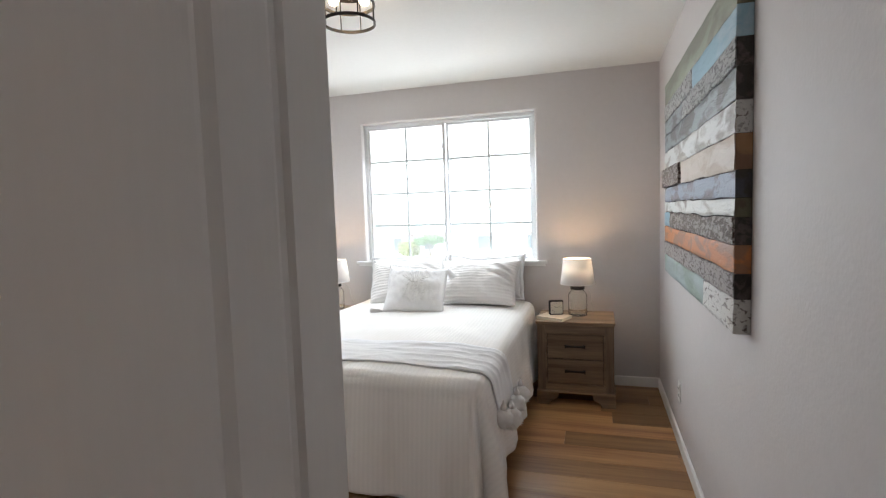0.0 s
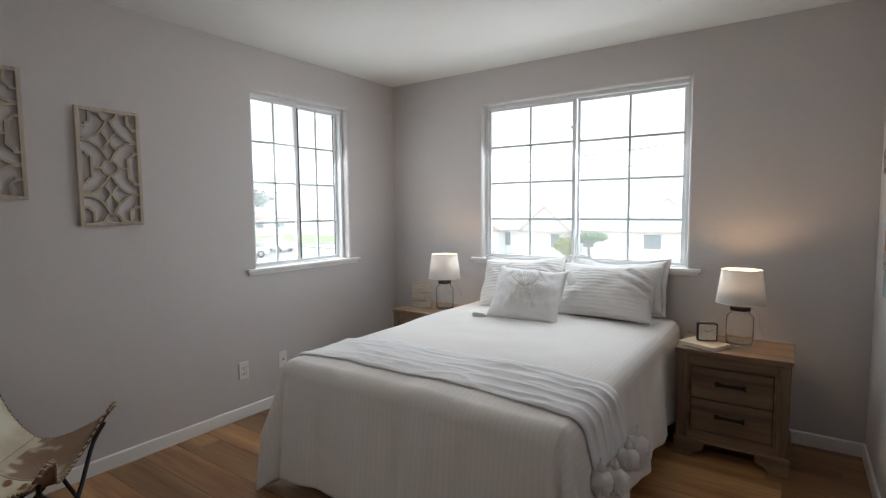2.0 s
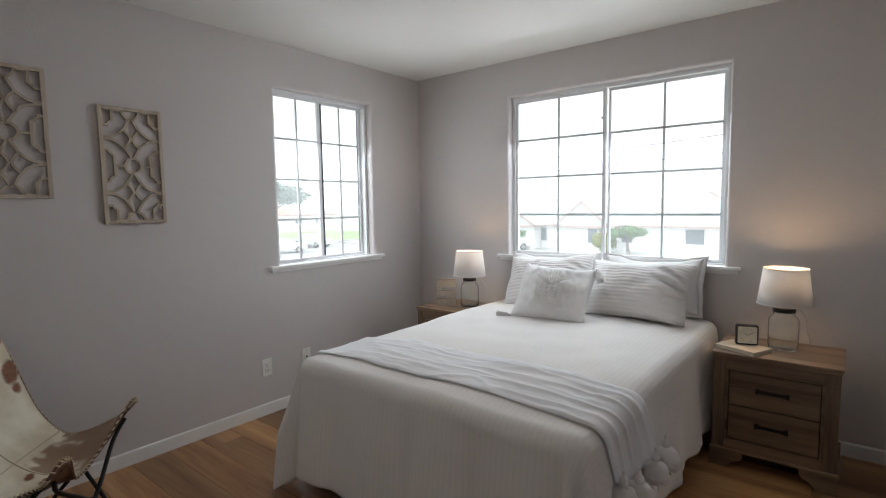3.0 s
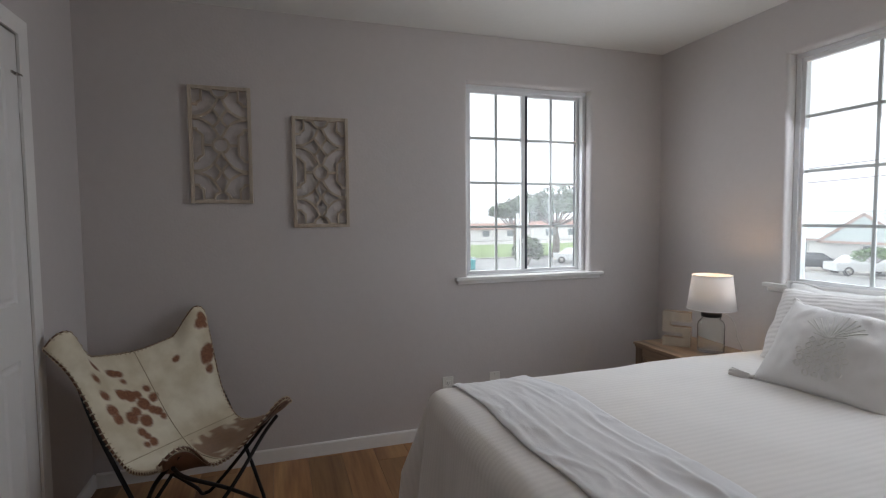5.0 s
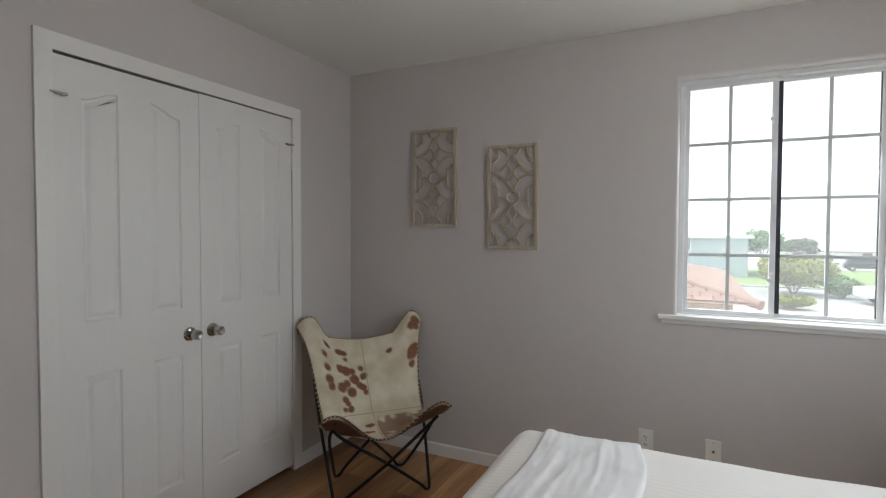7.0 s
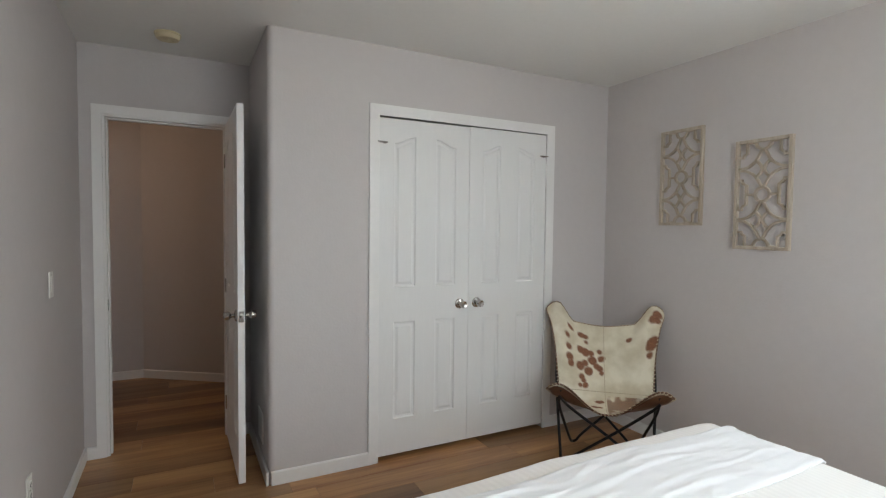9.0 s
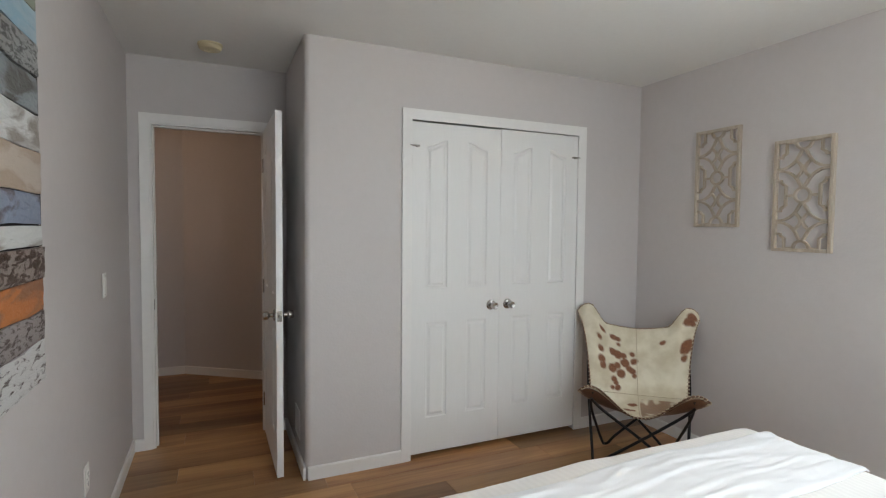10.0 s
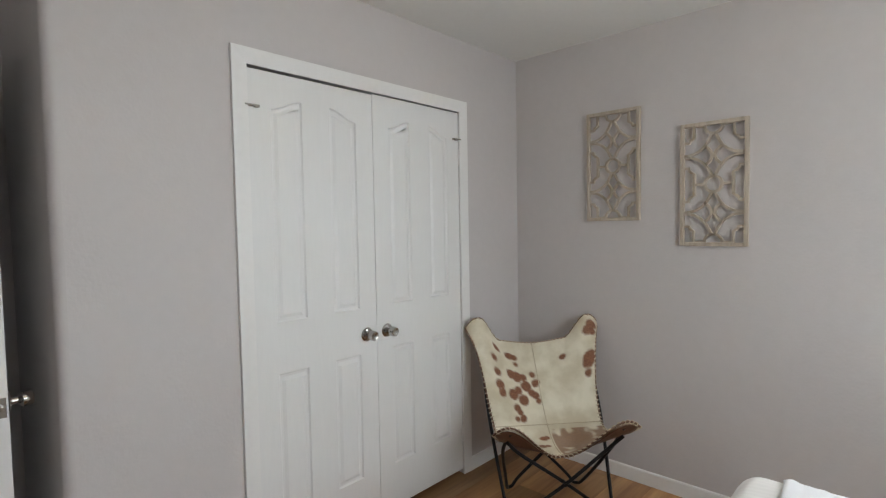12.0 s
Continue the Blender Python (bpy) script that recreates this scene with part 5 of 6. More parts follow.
def paint(name, rgb, second, scale=14.0, amount=0.5, rough=0.55, bump=0.5):
    """Thick scraped paint: two colours in patches, with heavy knife relief."""
    mat = bpy.data.materials.new(name)
    mat.use_nodes = True
    ns, ln, bsdf = nodes_of(mat)
    tc = ns.new("ShaderNodeTexCoord")
    mp = ns.new("ShaderNodeMapping")
    mp.inputs["Scale"].default_value = (1, 0.32, 1)
    a, b = ns.new("ShaderNodeTexNoise"), ns.new("ShaderNodeTexNoise")
    ln.new(tc.outputs["Object"], mp.inputs[0])
    for n, s, d in ((a, scale, 6), (b, scale * 6, 4)):
        n.inputs["Scale"].default_value, n.inputs["Detail"].default_value = s, d
        n.inputs["Distortion"].default_value = 0.8
        ln.new(mp.outputs[0], n.inputs["Vector"])
    ramp = ns.new("ShaderNodeValToRGB")
    ramp.color_ramp.elements[0].position, ramp.color_ramp.elements[0].color = 0.62 - amount * 0.35, (*second, 1)
    ramp.color_ramp.elements[1].position, ramp.color_ramp.elements[1].color = 0.70 - amount * 0.30, (*rgb, 1)
    ln.new(a.outputs[0], ramp.inputs[0])
    ln.new(ramp.outputs[0], bsdf.inputs["Base Color"])
    bsdf.inputs["Roughness"].default_value = rough
    add = ns.new("ShaderNodeMath")
    add.operation = "ADD"
    ln.new(a.outputs[0], add.inputs[0])
    ln.new(b.outputs[0], add.inputs[1])
    bn = ns.new("ShaderNodeBump")
    bn.inputs["Strength"].default_value, bn.inputs["Distance"].default_value = bump, 0.006
    ln.new(add.outputs[0], bn.inputs["Height"])
    ln.new(bn.outputs[0], bsdf.inputs["Normal"])
    return mat


P_SAGE = paint("sage_paint", (0.27, 0.29, 0.22), (0.20, 0.20, 0.15), 6, 0.5)
P_GREEN = paint("grey_green_paint", (0.20, 0.26, 0.21), (0.30, 0.36, 0.36), 5, 0.3)
P_BLUE = paint("sky_blue_paint", (0.26, 0.42, 0.52), (0.36, 0.48, 0.55), 9, 0.5)
P_SILVER = paint("silver_scraped_paint", (0.44, 0.45, 0.45), (0.12, 0.12, 0.12), 90, 0.60, 0.4, 1.0)
P_GREY = paint("slate_grey_paint", (0.25, 0.28, 0.30), (0.11, 0.11, 0.10), 14, 0.58, 0.5, 0.8)
P_WHITE = paint("chalk_white_paint", (0.64, 0.65, 0.63), (0.30, 0.27, 0.24), 13, 0.72, 0.5, 0.8)
P_SAND = paint("sand_paint", (0.52, 0.45, 0.38), (0.42, 0.33, 0.25), 12, 0.6)
P_BROWN = paint("umber_paint", (0.085, 0.05, 0.035), (0.36, 0.31, 0.28), 70, 0.55, 0.45, 1.0)
P_STEEL = paint("steel_blue_paint", (0.25, 0.29, 0.38), (0.13, 0.12, 0.13), 14, 0.58, 0.5, 0.8)
P_RUST = paint("burnt_orange_paint", (0.50, 0.18, 0.055), (0.30, 0.14, 0.07), 16, 0.55)
P_BARK = paint("carved_taupe_paint", (0.40, 0.36, 0.35), (0.10, 0.07, 0.06), 85, 0.66, 0.5, 1.0)
P_FLAKE = paint("flaked_white_paint", (0.68, 0.67, 0.65), (0.10, 0.07, 0.06), 60, 0.80, 0.5, 0.9)
P_TAN = paint("ochre_brown_paint", (0.33, 0.18, 0.08), (0.20, 0.11, 0.06), 14, 0.5)
P_COAL = paint("black_brown_paint", (0.035, 0.028, 0.025), (0.10, 0.08, 0.07), 30, 0.6, 0.45, 0.9)
P_NAVY = paint("dark_slate_paint", (0.06, 0.065, 0.08), (0.04, 0.035, 0.03), 14, 0.5)
P_OLIVE = paint("olive_paint", (0.13, 0.12, 0.07), (0.09, 0.07, 0.045), 14, 0.5)

# rows from the top: height, pieces (share of the length from the far end, colour, how far it stands proud), colour of the painted edge
ART_ROWS = [
    (0.120, ((1.0, P_SAGE, 0.0),), P_OLIVE),
    (0.095, ((0.55, P_SILVER, 0.003), (1.0, P_BLUE, 0.001)), P_BLUE),
    (0.085, ((0.40, P_GREY, 0.0), (1.0, P_SILVER, 0.004)), P_COAL),
    (0.100, ((1.0, P_GREY, 0.001),), P_COAL),
    (0.100, ((0.30, P_WHITE, 0.001), (1.0, P_WHITE, 0.002)), P_FLAKE),
    (0.110, ((0.38, P_BROWN, 0.018), (1.0, P_SAND, 0.004)), P_TAN),
    (0.085, ((1.0, P_STEEL, 0.001),), P_NAVY),
    (0.060, ((1.0, P_WHITE, 0.002),), P_OLIVE),
    (0.085, ((0.16, P_BLUE, 0.001), (1.0, P_BROWN, 0.008)), P_COAL),
    (0.090, ((1.0, P_RUST, 0.002),), P_RUST),
    (0.080, ((1.0, P_BARK, 0.004),), P_COAL),
    (0.110, ((0.72, P_GREEN, 0.0), (1.0, P_FLAKE, 0.003)), P_FLAKE),
]


def plank_picture(x, y0, y1, top):
    """A thick picture of painted strips; the far end is at y1, and it faces -x."""
    total = sum(r[0] for r in ART_ROWS)
    ob = thing("wall_picture", pose(0, 0, 0), "large relief picture of weathered painted strips", "picture")
    # near-black backing, so the gaps between the strips come out dark
    part("canvas", boxed(x + 0.004, E - 0.0005, y0 + 0.001, y1, top - total, top), M_DARK, ob, "near-black backing behind the strips")
    z = top
    for row, (h, pieces, edge) in enumerate(ART_ROWS):
        a = 0.0
        for k, (b, mat, proud) in enumerate(pieces):
            ya, yb = y1 - (y1 - y0) * a, y1 - (y1 - y0) * b
            bm = bmesh.new()
            n = 26
            def wavy(u, v):
                y = ya + (yb - ya) * u
                wob = 0.006 * noise.noise((y * 5, row * 3.1, 0.5))
                wob2 = 0.006 * noise.noise((y * 5, (row + 1) * 3.1, 0.5))
                gap = 0.0012 + 0.006 * max(noise.noise((y * 9, row * 2.3, 7.5)), 0)
                gap2 = 0.0012 + 0.006 * max(noise.noise((y * 8, row * 1.9, 2.5)), 0)
                zz = (z - gap + (wob if row else 0)) * v + (z - h + gap2 + (wob2 if row < len(ART_ROWS) - 1 else 0)) * (1 - v)
                rim = min(v, 1 - v, u * 6, (1 - u) * 6)
                return (x - proud - 0.004 * min(rim * 8, 1) - 0.003 * noise.noise((y * 12, zz * 25, row)), y, zz)
            front = grid_mesh(bm, n, 8, wavy)
            ring = [r[0] for r in front] + front[-1][1:] + [r[-1] for r in reversed(front[:-1])] + list(reversed(front[0][1:-1]))
            backs = [bm.verts.new((x + 0.004, v.co.y, v.co.z)) for v in ring]
            for i in range(len(ring)):
                j = (i + 1) % len(ring)
                bm.faces.new((ring[i], ring[j], backs[j], backs[i]))
            part("strip", bm, mat, ob, "", 50)
            a = b
        bm = boxed(x - 0.001, E - 0.002, y0 - 0.003, y0 + 0.001, z - h + 0.001, z - 0.0005)
        part("edge", bm, edge, ob)
        z -= h
    return ob


plank_picture(0.458, 1.775, 3.410, 2.105)


def plate(name, at, label, kind):
    """A wall plate 70 by 115 mm that faces -y, centred on its origin."""
    ob = thing(name, at, label, "outlet" if kind != "switch" else "switch", "wall plates")
    part("cover", boxed(-0.035, 0.035, -0.006, 0, -0.0575, 0.0575, 0.003), M_PLATE, ob, "white plastic cover")
    if kind == "outlet":
        for dz in (-0.020, 0.020):
            soc = part("socket", boxed(-0.017, 0.017, -0.0085, -0.006, dz - 0.014, dz + 0.014, 0.004), M_PLATE, ob)
            bm = boxed(-0.0075, -0.0050, -0.0090, -0.0083, dz - 0.003, dz + 0.007)
            box(bm, 0.0045, 0.0070, -0.0090, -0.0083, dz - 0.002, dz + 0.006)
            lathe(bm, [(0, 0), (0.0026, 0), (0.0026, 0.0007), (0, 0.0007)], 10, pose(0, -0.0083, dz - 0.008, 90, 0, 0))
            part("slot", bm, M_DARK, soc, "dark slots")
    elif kind == "switch":
        part("rocker", boxed(-0.0165, 0.0165, -0.0095, -0.006, -0.033, 0.033, 0.002), M_PLATE, ob)
    else:
        bm = bmesh.new()
        lathe(bm, [(0, 0), (0.0065, 0), (0.0065, 0.004), (0.0045, 0.004), (0.0045, 0.011), (0, 0.011)], 14, pose(0, -0.006, 0, 90, 0, 0))
        part("jack", bm, M_STEEL, ob, "metal cable jack", 40)
    for dz in ((0.0,) if kind == "outlet" else (-0.044, 0.044)):
        bm = bmesh.new()
        lathe(bm, [(0, 0), (0.003, 0), (0.0025, 0.001), (0, 0.0012)], 10, pose(0, -0.0062, dz, 90, 0, 0))
        part("screw", bm, M_STEEL, ob, "", 40)
    return ob


plate("wall_outlet", pose(W, 2.555, 0.316, 0, 0, 90), "white duplex outlet low on the wall", "outlet")
plate("cable_outlet", pose(W, 2.865, 0.316, 0, 0, 90), "white cable plate low on the wall", "cable")
plate("wall_outlet", pose(E, 1.110, 0.395, 0, 0, -90), "white duplex outlet low on the wall", "outlet")
plate("wall_outlet", pose(E, 3.150, 0.312, 0, 0, -90), "white duplex outlet low on the wall", "outlet")
plate("light_switch", pose(E, 0.680, 1.125, 0, 0, -90), "white rocker light switch beside the door", "switch")

smoke = thing("smoke_detector", pose(0.040, 0.277, H), "round ivory smoke detector on the ceiling", "smoke detector")
bm = bmesh.new()
lathe(bm, [(0, 0), (0.066, 0), (0.066, -0.008), (0.062, -0.010)], 36)
part("base", bm, M_IVORY, smoke, "ivory mounting ring", 40)
bm = bmesh.new()
lathe(bm, [(0.060, -0.009), (0.061, -0.022), (0.054, -0.032), (0.030, -0.036), (0.028, -0.033), (0.012, -0.033), (0.010, -0.037), (0, -0.037)], 36)
part("cover", bm, M_IVORY, smoke, "yellowed plastic cover", 40)

M_GOLD = material("brass_socket", (0.55, 0.38, 0.14), 0.3, 1.0, vary=0.08, bump=0.02)
M_LIT = glowing("lit_edison_bulb", (1.0, 0.74, 0.42), 14.0)
M_CLEARB = clear_glass("bulb_glass")
light = thing("ceiling_light", pose(-1.000, 2.150, H), "black wire drum ceiling light with lit bulbs", "ceiling light")
bm = bmesh.new()
lathe(bm, [(0, -0.001), (0.075, -0.001), (0.075, -0.020), (0.06, -0.026), (0, -0.026)], 32)
part("canopy", bm, M_BLACK, light, "black metal canopy", 40)
R2 = 0.118
for z in (-0.045, -0.105, -0.185):
    bm = bmesh.new()
    n = 48
    for k in range(n):
        a0, a1 = 2 * math.pi * k / n, 2 * math.pi * (k + 1) / n
        v = [bm.verts.new(((R2 + dr) * math.cos(a), (R2 + dr) * math.sin(a), z + dz)) for a in (a0, a1) for dr, dz in ((0, -0.007), (0, 0.007), (-0.003, 0.007), (-0.003, -0.007))]
        for i in range(4):
            j = (i + 1) % 4
            bm.faces.new((v[i], v[j], v[4 + j], v[4 + i]))
    part("ring", bm, M_BLACK, light, "black metal hoop", 30)
for k in range(8):
    a = 2 * math.pi * k / 8
    bm = bmesh.new()
    tube(bm, [(R2 * math.cos(a), R2 * math.sin(a), -0.188), (R2 * math.cos(a), R2 * math.sin(a), -0.042)], 0.003, 6)
    part("bar", bm, M_BLACK, light, "", 60)
for k in range(4):
    a = math.pi * k / 2 + 0.3
    bm = bmesh.new()
    tube(bm, [(0.02 * math.cos(a), 0.02 * math.sin(a), -0.035), ((R2 - 0.003) * math.cos(a), (R2 - 0.003) * math.sin(a), -0.045)], 0.004, 6)
    part("arm", bm, M_BLACK, light, "", 60)
for k in range(3):
    a = 2 * math.pi * k / 3 + 0.9
    m = pose(0.030 * math.cos(a), 0.030 * math.sin(a), -0.050, 0, 0, math.degrees(a)) @ pose(0, 0, 0, 0, 115, 0)
    bm = bmesh.new()
    lathe(bm, [(0, 0), (0.014, 0), (0.015, 0.022), (0, 0.022)], 16, m)
    soc = part("socket", bm, M_GOLD, light, "brass socket", 40)
    bm = bmesh.new()
    lathe(bm, [(0.011, 0.022), (0.013, 0.030), (0.022, 0.050), (0.021, 0.064), (0.010, 0.076), (0, 0.078)], 18, m)
    part("bulb", bm, M_LIT, soc, "glowing bulb", 180)
data = bpy.data.lights.new("ceiling_bulbs", "POINT")
data.energy, data.color, data.shadow_soft_size = 0.35, (1.0, 0.72, 0.42), 0.05
li = new("ceiling_bulbs", data)
li.parent = light
li.matrix_basis = pose(0, 0, -0.115)

# low air grille on the closet's side wall
vent = thing("wall_vent", pose(A, 0.40, 0.235, 0, 0, 90), "white louvred air grille low on the wall", "vent")
bm = boxed(-0.085, 0.085, -0.006, 0, -0.085, -0.070, 0.001)
box(bm, -0.085, 0.085, -0.006, 0, 0.070, 0.085, 0.001)
box(bm, -0.085, -0.070, -0.006, 0, -0.070, 0.070, 0.001)
box(bm, 0.070, 0.085, -0.006, 0, -0.070, 0.070, 0.001)
part("frame", bm, M_TRIM, vent, "white metal frame")
part("backing", boxed(-0.070, 0.070, -0.0012, 0, -0.070, 0.070), M_DARK, vent)
for k in range(7):
    z = -0.058 + k * 0.0193
    bm = bmesh.new()
    vs = [bm.verts.new(c) for c in ((-0.070, -0.005, z - 0.005), (0.070, -0.005, z - 0.005), (0.070, -0.0015, z + 0.005), (-0.070, -0.0015, z + 0.005))]
    bm.faces.new(vs)
    sl_ = part("slat", bm, M_TRIM, vent)
    sl_.modifiers.new("thick", "SOLIDIFY").thickness = 0.001

# unseen fill lamp round the hall corner, added to brighten and warm the landing
M_DOME = glowing("fill_dome_glow", (1.0, 0.70, 0.42), 0.9)
dome = thing("hall_fill_light", pose(1.30, -1.00, H), "unseen dome light added to warm the landing", "ceiling light")
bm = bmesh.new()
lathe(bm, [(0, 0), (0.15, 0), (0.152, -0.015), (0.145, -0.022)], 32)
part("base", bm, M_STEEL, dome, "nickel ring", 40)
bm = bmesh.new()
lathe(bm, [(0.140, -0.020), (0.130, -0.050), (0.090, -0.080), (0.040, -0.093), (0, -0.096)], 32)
part("dome", bm, M_DOME, dome, "glowing dome of the added fill light", 180)
data = bpy.data.lights.new("hall_fill_bulb", "POINT")
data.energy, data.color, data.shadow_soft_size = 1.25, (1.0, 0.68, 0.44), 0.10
li = new("hall_fill_bulb", data)
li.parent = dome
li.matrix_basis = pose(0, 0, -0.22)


# ---- outside ----
G = -3.0
M_GRASS = material("mown_grass", (0.19, 0.27, 0.10), 0.9, vary=0.25, scale=0.4, fine=6, bump=0.3)
M_ASPHALT = material("pale_worn_asphalt", (0.33, 0.33, 0.33), 0.9, vary=0.12, scale=0.3, fine=8, bump=0.2)
M_CONC = material("concrete", (0.42, 0.41, 0.39), 0.9, vary=0.08, scale=0.6, fine=10, bump=0.1)
M_STUCCO = material("white_stucco", (0.84, 0.83, 0.81), 0.9, vary=0.04, scale=0.8, fine=20, bump=0.1)
M_STUCCO_T = material("blue_grey_siding", (0.36, 0.43, 0.44), 0.85, vary=0.05, scale=0.8, fine=20, bump=0.1)
M_STUCCO_B = material("tan_stucco", (0.50, 0.36, 0.27), 0.9, vary=0.06, scale=0.8, fine=20, bump=0.1)
M_SHINGLE = material("grey_green_shingle", (0.46, 0.52, 0.52), 0.9, vary=0.12, scale=1.5, fine=14, bump=0.2)
M_TILE = material("weathered_clay_tile", (0.27, 0.165, 0.13), 0.85, vary=0.16, scale=2, fine=20, bump=0.2, random_by=0.2)
M_TILE_R = material("red_clay_tile", (0.34, 0.19, 0.15), 0.85, vary=0.15, scale=2, fine=20, bump=0.2)
M_FASCIA = material("rust_fascia", (0.40, 0.29, 0.25), 0.7, vary=0.05)
M_WGLASS = material("dark_far_glass", (0.16, 0.19, 0.20), 0.15, vary=0.1, bump=0)
M_BARKB = material("grey_bark", (0.20, 0.17, 0.14), 0.95, vary=0.25, scale=3, fine=15, bump=0.5)
M_LEAF = material("cypress_foliage", (0.07, 0.105, 0.05), 0.8, vary=0.45, scale=1.2, fine=9, bump=0)
M_LEAF_G = material("green_foliage", (0.10, 0.19, 0.05), 0.8, vary=0.45, scale=1.5, fine=9, bump=0)
M_LEAF_Y = material("yellow_green_foliage", (0.24, 0.26, 0.06), 0.8, vary=0.35, scale=1.5, fine=9, bump=0)
M_CARW = material("white_car_paint", (0.74, 0.75, 0.76), 0.25, vary=0.02, bump=0, coat=0.5)
M_CARD = material("dark_car_paint", (0.035, 0.04, 0.05), 0.25, vary=0.05, bump=0, coat=0.5)
M_TYRE = material("tyre_rubber", (0.02, 0.02, 0.02), 0.8, bump=0)
M_TEAL = material("teal_plastic", (0.08, 0.38, 0.40), 0.5, vary=0.06, bump=0)
M_POST = material("white_post_paint", (0.72, 0.72, 0.70), 0.5, vary=0.05, bump=0)
# haze of distance is painted into the hills' pale blue-grey
M_HILL = material("hill_painted_haze", (0.60, 0.66, 0.70), 1.0, vary=0.08, scale=0.01, fine=0.1, bump=0)

structure("ground", boxed(-900, 900, -900, 900, G - 0.3, G - 0.02), M_CONC, "pale ground that runs to the horizon")
structure("lawn", boxed(-76, -50, 6, 60, G - 0.02, G + 0.03), M_GRASS, "mown green lawn beyond the street", None, "lawn")
structure("road", boxed(-49.5, -38.5, -80, 33, G - 0.02, G - 0.005), M_ASPHALT, "worn asphalt street", None, "road")
structure("road_north", boxed(-49.5, 60, 33, 40, G - 0.02, G - 0.004), M_ASPHALT, "worn asphalt street past the houses", None, "road")
bm = boxed(-50.0, -49.5, -80, 60, G - 0.02, G + 0.12)
structure("kerb_west", bm, M_CONC, "concrete kerb", None, "kerb")
structure("kerb_north", boxed(-49.5, 60, 40.0, 40.3, G - 0.02, G + 0.12), M_CONC, "concrete kerb", None, "kerb")
structure("backdrop_hills", boxed(-900, 900, 880, 884, G, 9), M_HILL, "far hills with haze painted into their colour", None, "backdrop")


def leaves(bm, centre, radii, count, size, rnd):
    for _ in range(count):
        w = Vector((rnd.gauss(0, 1), rnd.gauss(0, 1), rnd.gauss(0, 1))).normalized()
        k = rnd.uniform(0.55, 1.08)
        p = Vector(centre) + Vector((w.x * radii[0], w.y * radii[1], w.z * radii[2])) * k
        a = Vector((rnd.gauss(0, 1), rnd.gauss(0, 1), rnd.gauss(0, 0.6))).normalized() * size * rnd.uniform(0.6, 1.4)
        b = a.cross(w).normalized() * size * rnd.uniform(0.4, 0.9) if a.cross(w).length > 1e-4 else a.orthogonal().normalized() * size * 0.5
        q = [bm.verts.new(p + a), bm.verts.new(p + b), bm.verts.new(p - a * 0.8), bm.verts.new(p - b)]
        bm.faces.new(q)


def tree(name, x, y, h, spread, mat, label, seed, clumps=12, trunk=0.25, flat=0.45, low=0.45, leaf=0.16, per=260):
    rnd = random.Random(seed)
    ob = thing(name, pose(x, y, G), label, "tree")
    bm = bmesh.new()
    lean = rnd.uniform(-0.05, 0.05) * h
    line = smooth_line([(0, 0, 0), (lean, 0.02 * h, h * 0.25), (lean * 1.5, -0.01 * h, h * low + 0.1 * h)], 4)
    n = 8
    rings = []
    for k, p in enumerate(line):
        r = trunk * (1.25 - 0.75 * k / len(line))
        rings.append([bm.verts.new((p.x + r * math.cos(2 * math.pi * j / n), p.y + r * math.sin(2 * math.pi * j / n), p.z)) for j in range(n)])
    for a, b in zip(rings, rings[1:]):
        for j in range(n):
            bm.faces.new((a[j], a[(j + 1) % n], b[(j + 1) % n], b[j]))
    tops = []
    for k in range(clumps):
        a = 2.4 * k + rnd.uniform(-0.4, 0.4)
        rr = spread * math.sqrt((k + 0.5) / clumps) * 0.72
        zz = h * (low + (1 - low) * (0.35 + 0.5 * (1 - (rr / spread) ** 2)) * rnd.uniform(0.75, 1.08))
        tops.append(Vector((rr * math.cos(a) + lean, rr * math.sin(a), zz)))
        tube(bm, smooth_line([line[-2], (line[-2] + tops[-1]) / 2 + Vector((0, 0, -0.03 * h)), tops[-1]], 3), trunk * 0.22, 5)
    part("trunk", bm, M_BARKB, ob, "grey-brown trunk and limbs", 60)
    bm = bmesh.new()
    for p in tops:
        s = spread * rnd.uniform(0.26, 0.42)
        leaves(bm, p, (s, s, s * flat * rnd.uniform(0.8, 1.3)), per, leaf, rnd)
    part("crown", bm, mat, ob, "uneven leafy crown")
    return ob


def bush(x, y, h, spread, mat, label, seed, leaf=0.12, count=2600):
    rnd = random.Random(seed)
    ob = thing("bush", pose(x, y, G), label, "bush")
    bm = bmesh.new()
    for k in range(9):
        a = 2 * math.pi * k / 9
        tube(bm, [(0.1 * math.cos(a), 0.1 * math.sin(a), 0), (spread * 0.4 * math.cos(a), spread * 0.4 * math.sin(a), h * 0.6)], 0.04, 5)
    part("stem", bm, M_BARKB, ob, "", 60)
    bm = bmesh.new()
    for k in range(13):
        a, r = 2.4 * k, spread * 0.62 * math.sqrt((k + 0.3) / 13)
        s = spread * rnd.uniform(0.28, 0.42)
        leaves(bm, (r * math.cos(a), r * math.sin(a), h * rnd.uniform(0.42, 0.70)), (s, s, h * 0.34), count // 13, leaf, rnd)
    part("foliage", bm, mat, ob, "dense small leaves")
    return ob


tree("cypress_tree", -49.3, 30.6, 7.3, 5.4, M_LEAF, "broad flat-topped dark cypress on the lawn", 11, 18, 0.40, 0.45, 0.42, 0.24, 330)
tree("cypress_tree", -52.0, 27.0, 6.6, 3.6, M_LEAF, "broad flat-topped dark cypress on the lawn", 12, 12, 0.35, 0.45, 0.42, 0.24, 300)
bush(-42.0, 23.4, 2.7, 1.7, M_LEAF, "rounded dark green shrub by the street", 13, 0.16)
tree("tree", -63.0, 9.6, 4.9, 2.4, M_LEAF_G, "round green street tree", 14, 13, 0.18, 0.75, 0.30, 0.18, 260)
